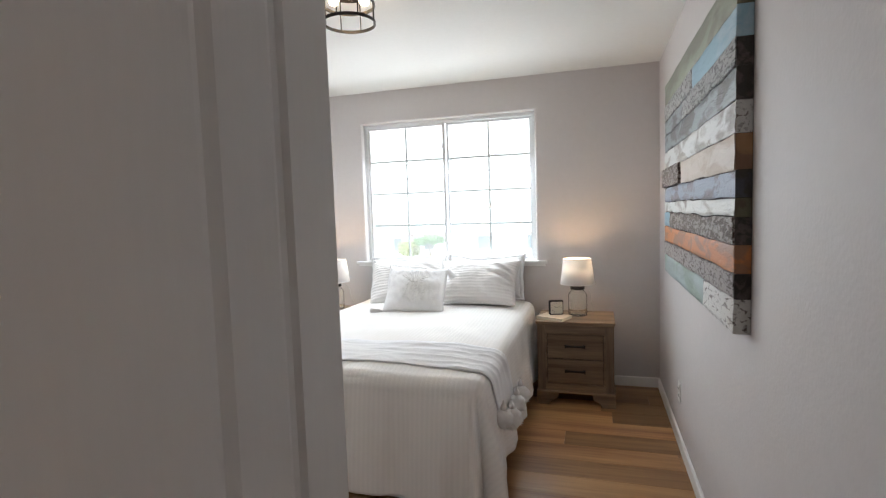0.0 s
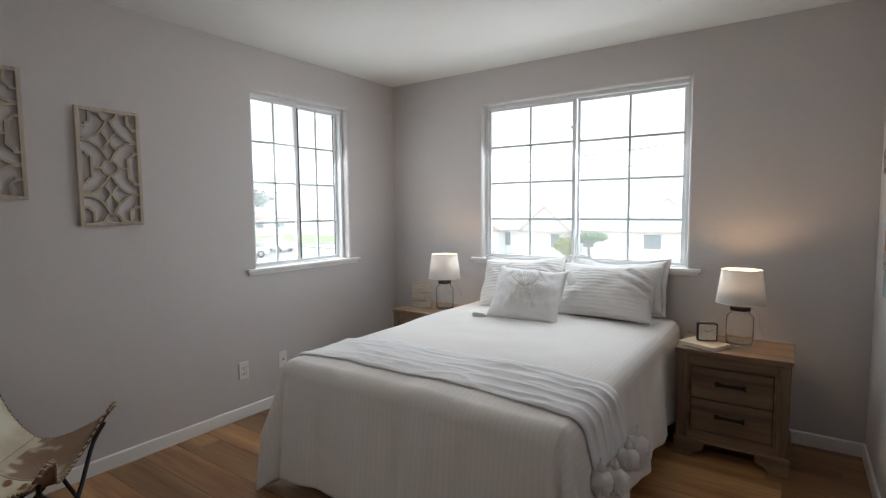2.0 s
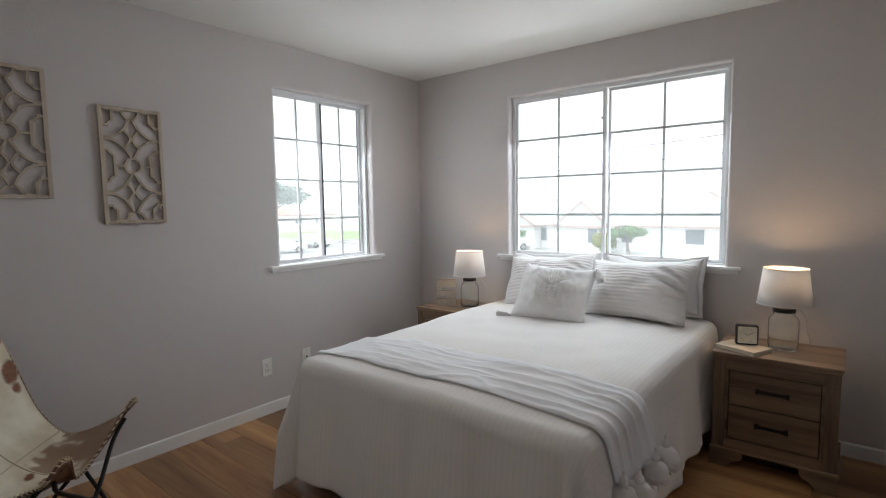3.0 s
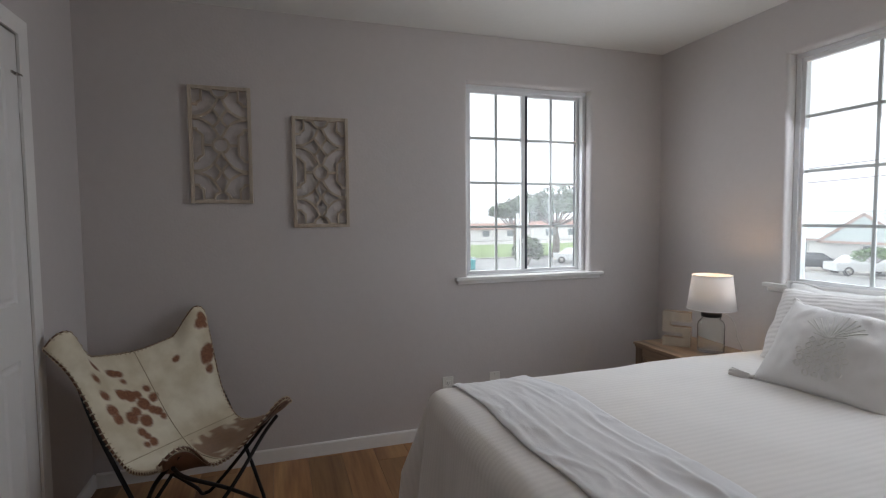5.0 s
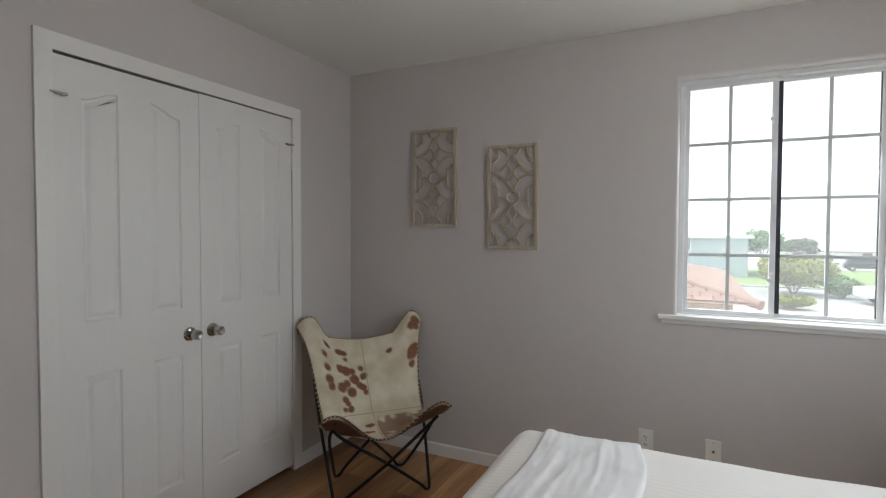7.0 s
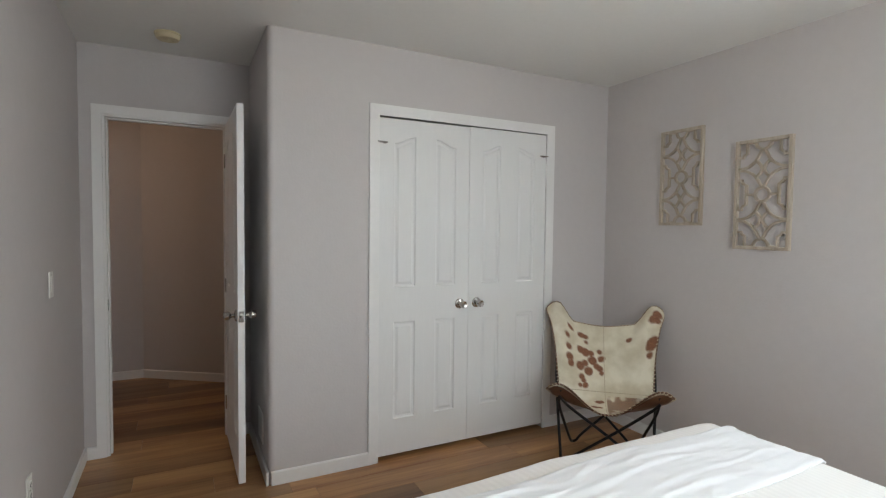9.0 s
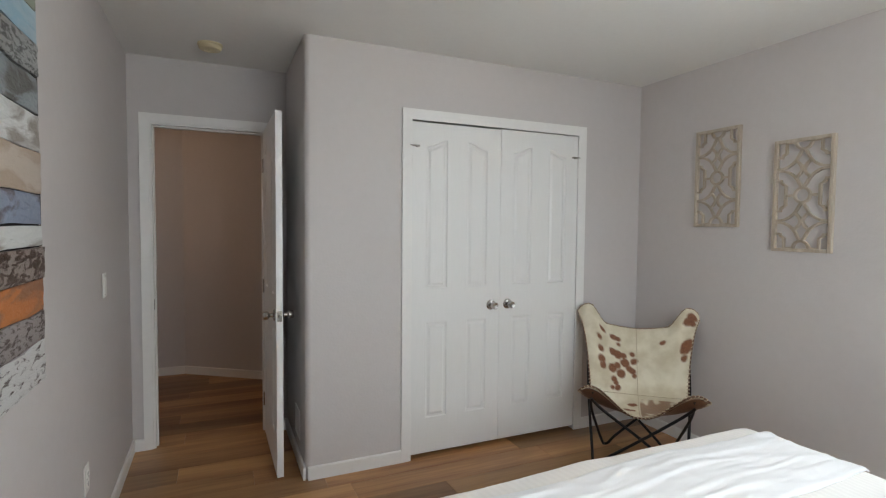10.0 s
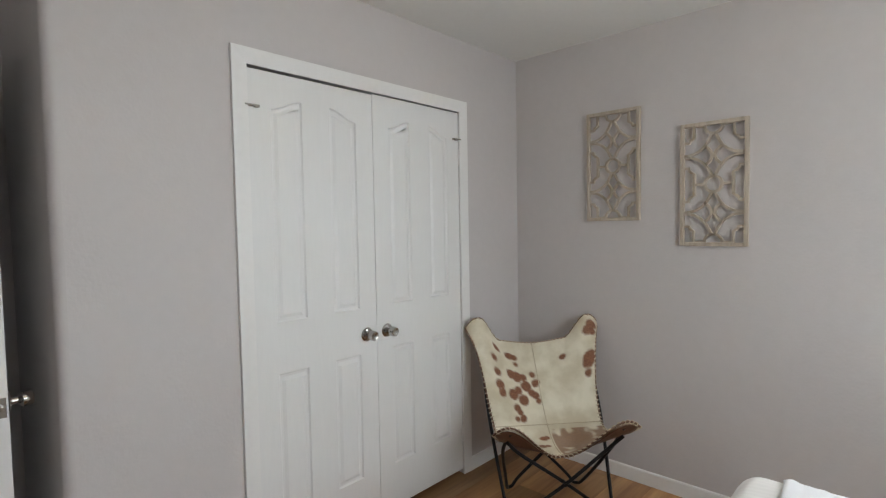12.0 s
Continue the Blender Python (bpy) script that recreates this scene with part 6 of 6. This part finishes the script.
tree("tree", -66.0, 13.2, 4.0, 2.0, M_LEAF, "small dark street tree", 15, 10, 0.16, 0.6, 0.3, 0.17, 220)
bush(-45.0, 9.6, 2.9, 2.9, M_LEAF_Y, "large rounded yellow-green bush by the street", 16, 0.16, 6500)
bush(-43.5, 12.2, 1.6, 1.4, M_LEAF_G, "low rounded green bush by the street", 17, 0.13)
bush(-36.0, 8.2, 0.8, 1.2, M_LEAF_Y, "low yellow-green bush beside the roof", 18, 0.12)
tree("conifer", -78.0, -7.8, 6.8, 2.0, M_LEAF, "dark wispy conifer behind the roofs", 19, 10, 0.2, 0.3, 0.5, 0.22, 120)
tree("pruned_tree", -23.4, 39.6, 2.15, 1.25, M_LEAF_G, "small cloud-pruned tree before a white house", 20, 9, 0.13, 0.6, 0.45, 0.10, 200)
tree("pruned_tree", -14.0, 42.6, 2.35, 1.55, M_LEAF_G, "small cloud-pruned tree before a white house", 21, 10, 0.14, 0.6, 0.42, 0.11, 220)
bush(-16.0, 42.6, 1.9, 1.2, M_LEAF_Y, "yellow-green rounded bush before a white house", 22, 0.11)


def house(name, x0, x1, y0, y1, wall_h, ridge_h, along, wall_mat, roof_mat, label, front, windows, gable=True):
    """A plain house: walls, a pitched roof with eaves, and windows along one side. front: '-y' or '+x', the side seen."""
    ob = thing(name, pose((x0 + x1) / 2, (y0 + y1) / 2, G), label, "house")
    a, b = (x1 - x0) / 2, (y1 - y0) / 2
    part("wall", boxed(-a, a, -b, b, 0, wall_h), wall_mat, ob, "plain rendered walls")
    bm = bmesh.new()
    o = 0.5
    if along == "x":
        pts = [(-a - o, -b - o, wall_h - 0.1), (a + o, -b - o, wall_h - 0.1), (a + o, b + o, wall_h - 0.1), (-a - o, b + o, wall_h - 0.1), (-a - (o if gable else -b), 0, ridge_h), (a + (o if gable else -b), 0, ridge_h)]
        faces = ((0, 1, 5, 4), (2, 3, 4, 5), (0, 4, 3), (1, 2, 5), (0, 3, 2, 1))
    else:
        pts = [(-a - o, -b - o, wall_h - 0.1), (a + o, -b - o, wall_h - 0.1), (a + o, b + o, wall_h - 0.1), (-a - o, b + o, wall_h - 0.1), (0, -b - (o if gable else -a), ridge_h), (0, b + (o if gable else -a), ridge_h)]
        faces = ((1, 2, 5, 4), (3, 0, 4, 5), (0, 1, 4), (2, 3, 5), (0, 3, 2, 1))
    vs = [bm.verts.new(p) for p in pts]
    for f in faces:
        bm.faces.new([vs[k] for k in f])
    part("roof", bm, roof_mat, ob, "pitched shingle roof")
    bm = boxed(-a - o - 0.03, a + o + 0.03, -b - o - 0.06, -b - o, wall_h - 0.25, wall_h - 0.06)
    box(bm, a + o, a + o + 0.06, -b - o, b + o, wall_h - 0.25, wall_h - 0.06)
    if gable and along == "y" and front == "-y":
        for sx in (-1, 1):
            run, rise = a + o, ridge_h - wall_h + 0.1
            rake = boxed(0, math.hypot(run, rise), -0.05, 0.0, -0.20, 0.03)
            bmesh.ops.transform(rake, matrix=pose(0, -b - o - 0.01, ridge_h, 0, 0, 0) @ Matrix.Diagonal((sx, 1, 1, 1)) @ Matrix.Rotation(math.atan2(rise, run), 4, "Y"), verts=rake.verts)
            part("rake_board", rake, M_FASCIA, ob, "rust painted rake board")
    part("fascia", bm, M_FASCIA if wall_mat is M_STUCCO else M_POST, ob, "painted fascia board")
    for pos, w, z0, z1 in windows:
        if front == "-y":
            bm, glass = boxed(pos - w / 2 - 0.1, pos + w / 2 + 0.1, -b - 0.08, -b, z0 - 0.1, z1 + 0.1), boxed(pos - w / 2, pos + w / 2, -b - 0.09, -b - 0.02, z0, z1)
        else:
            bm, glass = boxed(a, a + 0.08, pos - w / 2 - 0.1, pos + w / 2 + 0.1, z0 - 0.1, z1 + 0.1), boxed(a + 0.02, a + 0.09, pos - w / 2, pos + w / 2, z0, z1)
        win = part("window", bm, M_POST, ob, "white window frame")
        part("pane", glass, M_WGLASS, win, "dark pane")
    return ob


house("house", -38, -19.5, 45, 54, 2.45, 4.6, "x", M_STUCCO, M_SHINGLE, "white single-storey house with a grey-green roof", "-y", ((-3.5, 0.9, 0.9, 2.0), (4.0, 0.9, 0.0, 2.0), (5.6, 1.0, 0.8, 2.0)))
house("house", -29.0, -23.2, 43.4, 50, 2.4, 4.5, "y", M_STUCCO, M_SHINGLE, "white gabled wing of a house", "-y", ((0.2, 0.9, 0.8, 2.0),))
house("house", -20.6, -16.4, 43.9, 50, 2.4, 4.55, "y", M_STUCCO, M_SHINGLE, "white gabled wing of a house", "-y", ((0.9, 0.8, 0.8, 2.0),))
house("house", -18.5, -2, 46, 55, 2.4, 4.5, "x", M_STUCCO, M_SHINGLE, "white single-storey house with a grey-green roof", "-y", ((-5.0, 0.9, 0.8, 2.0), (0.5, 1.4, 0.8, 2.0), (5.0, 1.2, 0.8, 2.0)))
house("house", -13.6, -9.0, 60, 70, 3.2, 5.4, "y", M_STUCCO, M_SHINGLE, "white gabled house in the second row", "-y", ((0, 1.2, 1.2, 2.4),))
house("house", -46, -24, 66, 76, 2.8, 4.6, "x", M_STUCCO, M_SHINGLE, "white house in the second row", "-y", ((0, 1.2, 1.2, 2.4),))
house("house", -92, -84, 14, 26, 2.3, 3.1, "y", M_STUCCO, M_SHINGLE, "low white house across the lawn", "+x", ((-4, 1.2, 0.9, 2.0), (3.5, 1.0, 0.9, 2.0)))
house("house", -88, -83, 26.4, 29.5, 2.5, 2.7, "y", M_STUCCO_B, M_SHINGLE, "tan rendered garage across the lawn", "+x", ())
house("house", -98, -88, 31, 46, 2.4, 3.3, "y", M_STUCCO, M_TILE_R, "low white house with a red roof", "+x", ((-5, 1.4, 0.9, 2.0), (0, 1.4, 0.9, 2.0), (5, 1.2, 0.9, 2.0)))
house("house", -100, -88, 48, 72, 2.8, 4.0, "y", M_STUCCO, M_TILE_R, "long white building with a red roof", "+x", ((-8, 1.6, 0.9, 2.1), (-3, 1.6, 0.9, 2.1), (3, 1.6, 0.9, 2.1), (8, 1.6, 0.9, 2.1)))
house("house", -72, -60, -14, 8.0, 4.25, 4.55, "y", M_STUCCO_T, M_SHINGLE, "blue-grey two-storey building with white windows", "+x", ((-1.6, 0.9, 2.9, 4.0), (1.6, 3.2, 3.3, 3.8), (5.2, 0.9, 2.7, 4.0), (-6, 1.2, 2.9, 4.0)))
house("house", -48, -36, -10, 3.2, 1.6, 2.9, "y", M_STUCCO_B, M_TILE_R, "low house with a red tiled hip roof", "+x", (), False)


def tiled_roof():
    """The neighbour's hip roof of clay tiles, seen from above; every course of tiles is a row of its own."""
    ob = thing("neighbour_house", pose(0, 0, G), "neighbour's low house with a clay tile hip roof", "house")
    x0, x1, y0, y1, ze, zr = -30.0, -15.2, -14.0, 4.4, 2.55, 4.15
    part("wall", boxed(x0 + 0.6, x1 - 0.6, y0 + 0.6, y1 - 0.6, 0, ze), M_STUCCO_B, ob, "tan rendered walls")
    xm = (x0 + x1) / 2
    inset_y = (x1 - x0) / 2
    bm = bmesh.new()
    vs = [bm.verts.new(p) for p in ((x0, y0, ze), (x1, y0, ze), (x1, y1, ze), (x0, y1, ze), (xm, y0 + inset_y, zr), (xm, y1 - inset_y, zr))]
    for f in ((1, 2, 5, 4), (3, 0, 4, 5), (0, 1, 4), (2, 3, 5), (0, 3, 2, 1)):
        bm.faces.new([vs[k] for k in f])
    roof = part("roof", bm, M_TILE, ob, "clay tile roof")
    rnd = random.Random(5)
    me = None
    rows = 22
    slope = math.atan2(zr - ze, x1 - xm)
    tb = boxed(-0.36, 0.0, -0.15, 0.15, 0.0, 0.035, 0.012, 1)
    me = mesh_of(tb, "roof_tile", M_TILE)
    made = 0
    for r in range(rows):
        t = (r + 0.3) / rows
        x = x1 + (xm - x1) * t
        z = ze + (zr - ze) * t
        hi_y = y1 - (x1 - x)
        y = hi_y - 0.2
        while y > max(y0 + (x1 - x), -9.5) and made < 295:
            if r < 12:
                tile = new("roof_tile", me)
                tile.parent = roof
                tile.matrix_basis = pose(x, y, z + 0.02, 0, math.degrees(slope) + rnd.uniform(-1.2, 1.2), rnd.uniform(-1.5, 1.5)) @ Matrix.Diagonal((1.0, 1.6, 1.0, 1))
                made += 1
            y -= 0.52
    # the hip's cap
    bm = bmesh.new()
    tube(bm, [(x1, y1, ze + 0.02), (xm, y1 - inset_y, zr + 0.03), (xm, y0 + inset_y, zr + 0.03)], 0.13, 8)
    part("ridge_cap", bm, M_TILE, roof, "rounded ridge tiles", 60)
    bm = boxed(xm + 1.0, xm + 1.7, -4.6, -3.9, zr - 0.9, zr + 0.75, 0.02)
    box(bm, xm + 0.93, xm + 1.77, -4.67, -3.83, zr + 0.75, zr + 0.87, 0.02)
    part("chimney", bm, M_TILE_R, ob, "red brick chimney")
    bm = bmesh.new()
    lathe(bm, [(0.11, 0), (0.11, 0.35), (0.16, 0.36), (0.16, 0.44), (0, 0.46)], 14, pose(xm + 3.0, -1.2, ze + 0.95))
    part("vent_pipe", bm, M_CONC, ob, "grey roof vent", 40)
    return ob


tiled_roof()


def car(name, x, y, turn, mat, label, kind):
    """A parked car in side profile: body, cabin, glass, wheels."""
    ob = thing(name, pose(x, y, G, 0, 0, turn), label, "car", "parked cars")
    def hull(line, w0, w1):
        bm = bmesh.new()
        a = [bm.verts.new((px, -w0 / 2 if pz < 0.95 else -w1 / 2, pz)) for px, pz in line]
        b = [bm.verts.new((px, w0 / 2 if pz < 0.95 else w1 / 2, pz)) for px, pz in line]
        for k in range(len(line)):
            j = (k + 1) % len(line)
            bm.faces.new((a[k], a[j], b[j], b[k]))
        bm.faces.new(a)
        bm.faces.new(b)
        bmesh.ops.bevel(bm, geom=list(bm.edges), offset=0.05, segments=2, affect="EDGES")
        return bm
    if kind == "pickup":
        part("body", hull([(-2.6, 0.45), (2.6, 0.45), (2.65, 0.85), (2.4, 1.02), (1.1, 1.08), (-2.6, 1.08)], 1.9, 1.85), mat, ob, "painted body", 40)
        part("cabin", hull([(-0.9, 1.0), (1.15, 1.0), (0.55, 1.68), (-0.8, 1.70)], 1.8, 1.5), mat, ob, "painted cabin", 40)
        part("window_band", hull([(-0.75, 1.12), (0.95, 1.12), (0.50, 1.58), (-0.68, 1.60)], 1.84, 1.60), M_WGLASS, ob, "dark windows", 40)
    else:
        tall = 1.75 if kind == "suv" else 1.42
        part("body", hull([(-2.2, 0.35), (2.2, 0.35), (2.25, 0.75), (1.9, 0.92), (-2.2, 0.94)], 1.8, 1.78), mat, ob, "painted body", 40)
        part("cabin", hull([(-2.0 if kind == "suv" else -1.6, 0.88), (1.25, 0.88), (0.5, tall), (-1.7 if kind == "suv" else -1.0, tall)], 1.74, 1.35), mat, ob, "painted cabin", 40)
        part("window_band", hull([(-1.75 if kind == "suv" else -1.3, 0.98), (1.0, 0.98), (0.42, tall - 0.10), (-1.6 if kind == "suv" else -0.95, tall - 0.10)], 1.78, 1.46), M_WGLASS, ob, "dark windows", 40)
    for wx in (-1.4, 1.45):
        for wy in (-0.82, 0.82):
            bm = bmesh.new()
            lathe(bm, [(0, -0.10), (0.30, -0.10), (0.34, -0.06), (0.34, 0.06), (0.30, 0.10), (0, 0.10)], 20, pose(wx, wy, 0.34, 90, 0, 0))
            wh = part("wheel", bm, M_TYRE, ob, "black tyre", 40)
            bm = bmesh.new()
            lathe(bm, [(0, -0.115), (0.16, -0.11), (0.19, -0.102), (0.19, 0.102), (0.16, 0.11), (0, 0.115)], 16, pose(wx, wy, 0.34, 90, 0, 0))
            part("rim", bm, M_STEEL, wh, "metal rim", 40)
    return ob


car("car", -41.0, 15.0, 100, M_CARW, "white pickup parked at the street", "pickup")
car("car", -77.5, 21.8, 86, M_CARD, "dark sport utility parked across the lawn", "suv")
car("car", -42.0, 28.6, 60, M_CARW, "white saloon parked at the corner", "saloon")
car("car", -45.5, 34.6, 8, M_CARW, "white saloon parked at the corner", "saloon")
car("car", -25.2, 41.6, 62, M_CARW, "white saloon parked before the houses", "saloon")
car("car", -29.0, 41.6, 62, M_CARD, "dark saloon parked before the houses", "saloon")
car("car", -79.0, 27.5, 90, M_CARD, "dark sport utility parked across the lawn", "suv")

bin_ = thing("storage_bin", pose(-40.2, 16.9, G), "teal plastic bin by the street", "bin")
part("body", boxed(-0.45, 0.45, -0.45, 0.45, 0.0, 0.75, 0.06), M_TEAL, bin_, "teal tub")
part("lid", boxed(-0.48, 0.48, -0.48, 0.48, 0.752, 0.82, 0.03), M_TEAL, bin_, "teal lid")

lamp_post = thing("street_lamp", pose(-40.6, 21.7, G), "white street lamp post with a square arm", "street lamp")
bm = boxed(-0.10, 0.10, -0.10, 0.10, 0, 4.75, 0.02)
part("pole", bm, M_POST, lamp_post, "white pole")
part("arm", boxed(-0.06, 0.06, 0.10, 1.05, 4.62, 4.75, 0.02), M_POST, lamp_post, "white arm")
part("drop", boxed(-0.06, 0.06, 0.93, 1.05, 3.4, 4.62, 0.02), M_POST, lamp_post, "white drop rail")


def wire(name, p, q, sag, label):
    p, q = Vector(p), Vector(q)
    bm = bmesh.new()
    tube(bm, [p.lerp(q, k / 16) - Vector((0, 0, sag * 4 * (k / 16) * (1 - k / 16))) for k in range(17)], 0.020, 5)
    ob = part(name, bm, M_BLACK)
    tagged(ob, label, "cable")


def pole(x, y, h):
    ob = thing("utility_pole", pose(x, y, G), "grey wooden utility pole with a crossarm", "utility pole")
    bm = bmesh.new()
    lathe(bm, [(0, 0), (0.11, 0), (0.08, h), (0, h)], 12)
    part("post", bm, M_BARKB, ob, "weathered wooden post", 40)
    part("crossarm", boxed(-1.1, 1.1, -0.06, 0.06, h - 0.6, h - 0.45), M_BARKB, ob, "wooden crossarm")


pole(-30.0, 32.0, 7.4)
pole(14.0, 26.0, 9.2)
pole(-64.0, 24.0, 5.6)
wire("overhead_wire", (-30, 32, G + 7.0), (14, 26, G + 8.8), 0.5, "thin black overhead wire between poles")
wire("overhead_wire", (-30, 32, G + 6.2), (14, 26, G + 7.9), 0.5, "thin black overhead wire between poles")
wire("overhead_wire", (-64, 24, G + 5.4), (-30, 32, G + 6.6), 0.4, "thin black overhead wire between poles")


# ---- floor planks ----
def planks(floor):
    """Laminate planks that run across the room, each its own piece, in the room, the entry and the landing."""
    rnd = random.Random(7)
    width, length, gap = 0.183, 1.22, 0.0010
    meshes = {}
    y = -1.94
    row = 0
    while y < N - 0.001:
        y1 = min(y + width, N)
        lo, hi = (W, E) if y > C - 0.3 else ((-1.55, 1.75) if y1 < D - 0.12 else (A - 0.05, E))
        x = lo - rnd.uniform(0, length)
        while x < hi:
            a, b = max(x, lo), min(x + length, hi)
            if b - a > 0.02:
                key = (round(b - a, 3), round(y1 - y, 3))
                if key not in meshes:
                    hw, hd = (b - a) / 2 - gap / 2, (y1 - y) / 2 - gap / 2
                    bm = bmesh.new()
                    c = 0.0009
                    top = [bm.verts.new((sx * (hw - c), sy * (hd - c), 0.0)) for sx, sy in ((-1, -1), (1, -1), (1, 1), (-1, 1))]
                    rim = [bm.verts.new((sx * hw, sy * hd, -0.0012)) for sx, sy in ((-1, -1), (1, -1), (1, 1), (-1, 1))]
                    foot = [bm.verts.new((sx * hw, sy * hd, -0.0078)) for sx, sy in ((-1, -1), (1, -1), (1, 1), (-1, 1))]
                    bm.faces.new(top)
                    for p, q in ((top, rim), (rim, foot)):
                        for k in range(4):
                            bm.faces.new((p[k], p[(k + 1) % 4], q[(k + 1) % 4], q[k]))
                    meshes[key] = mesh_of(bm, "plank", M_FLOOR)
                ob = new("plank", meshes[key])
                ob.parent = floor
                ob.matrix_basis = Matrix.Translation(((a + b) / 2, (y + y1) / 2, 0.0))
            x += length
        y += width
        row += 1


planks(bpy.data.objects["floor"])
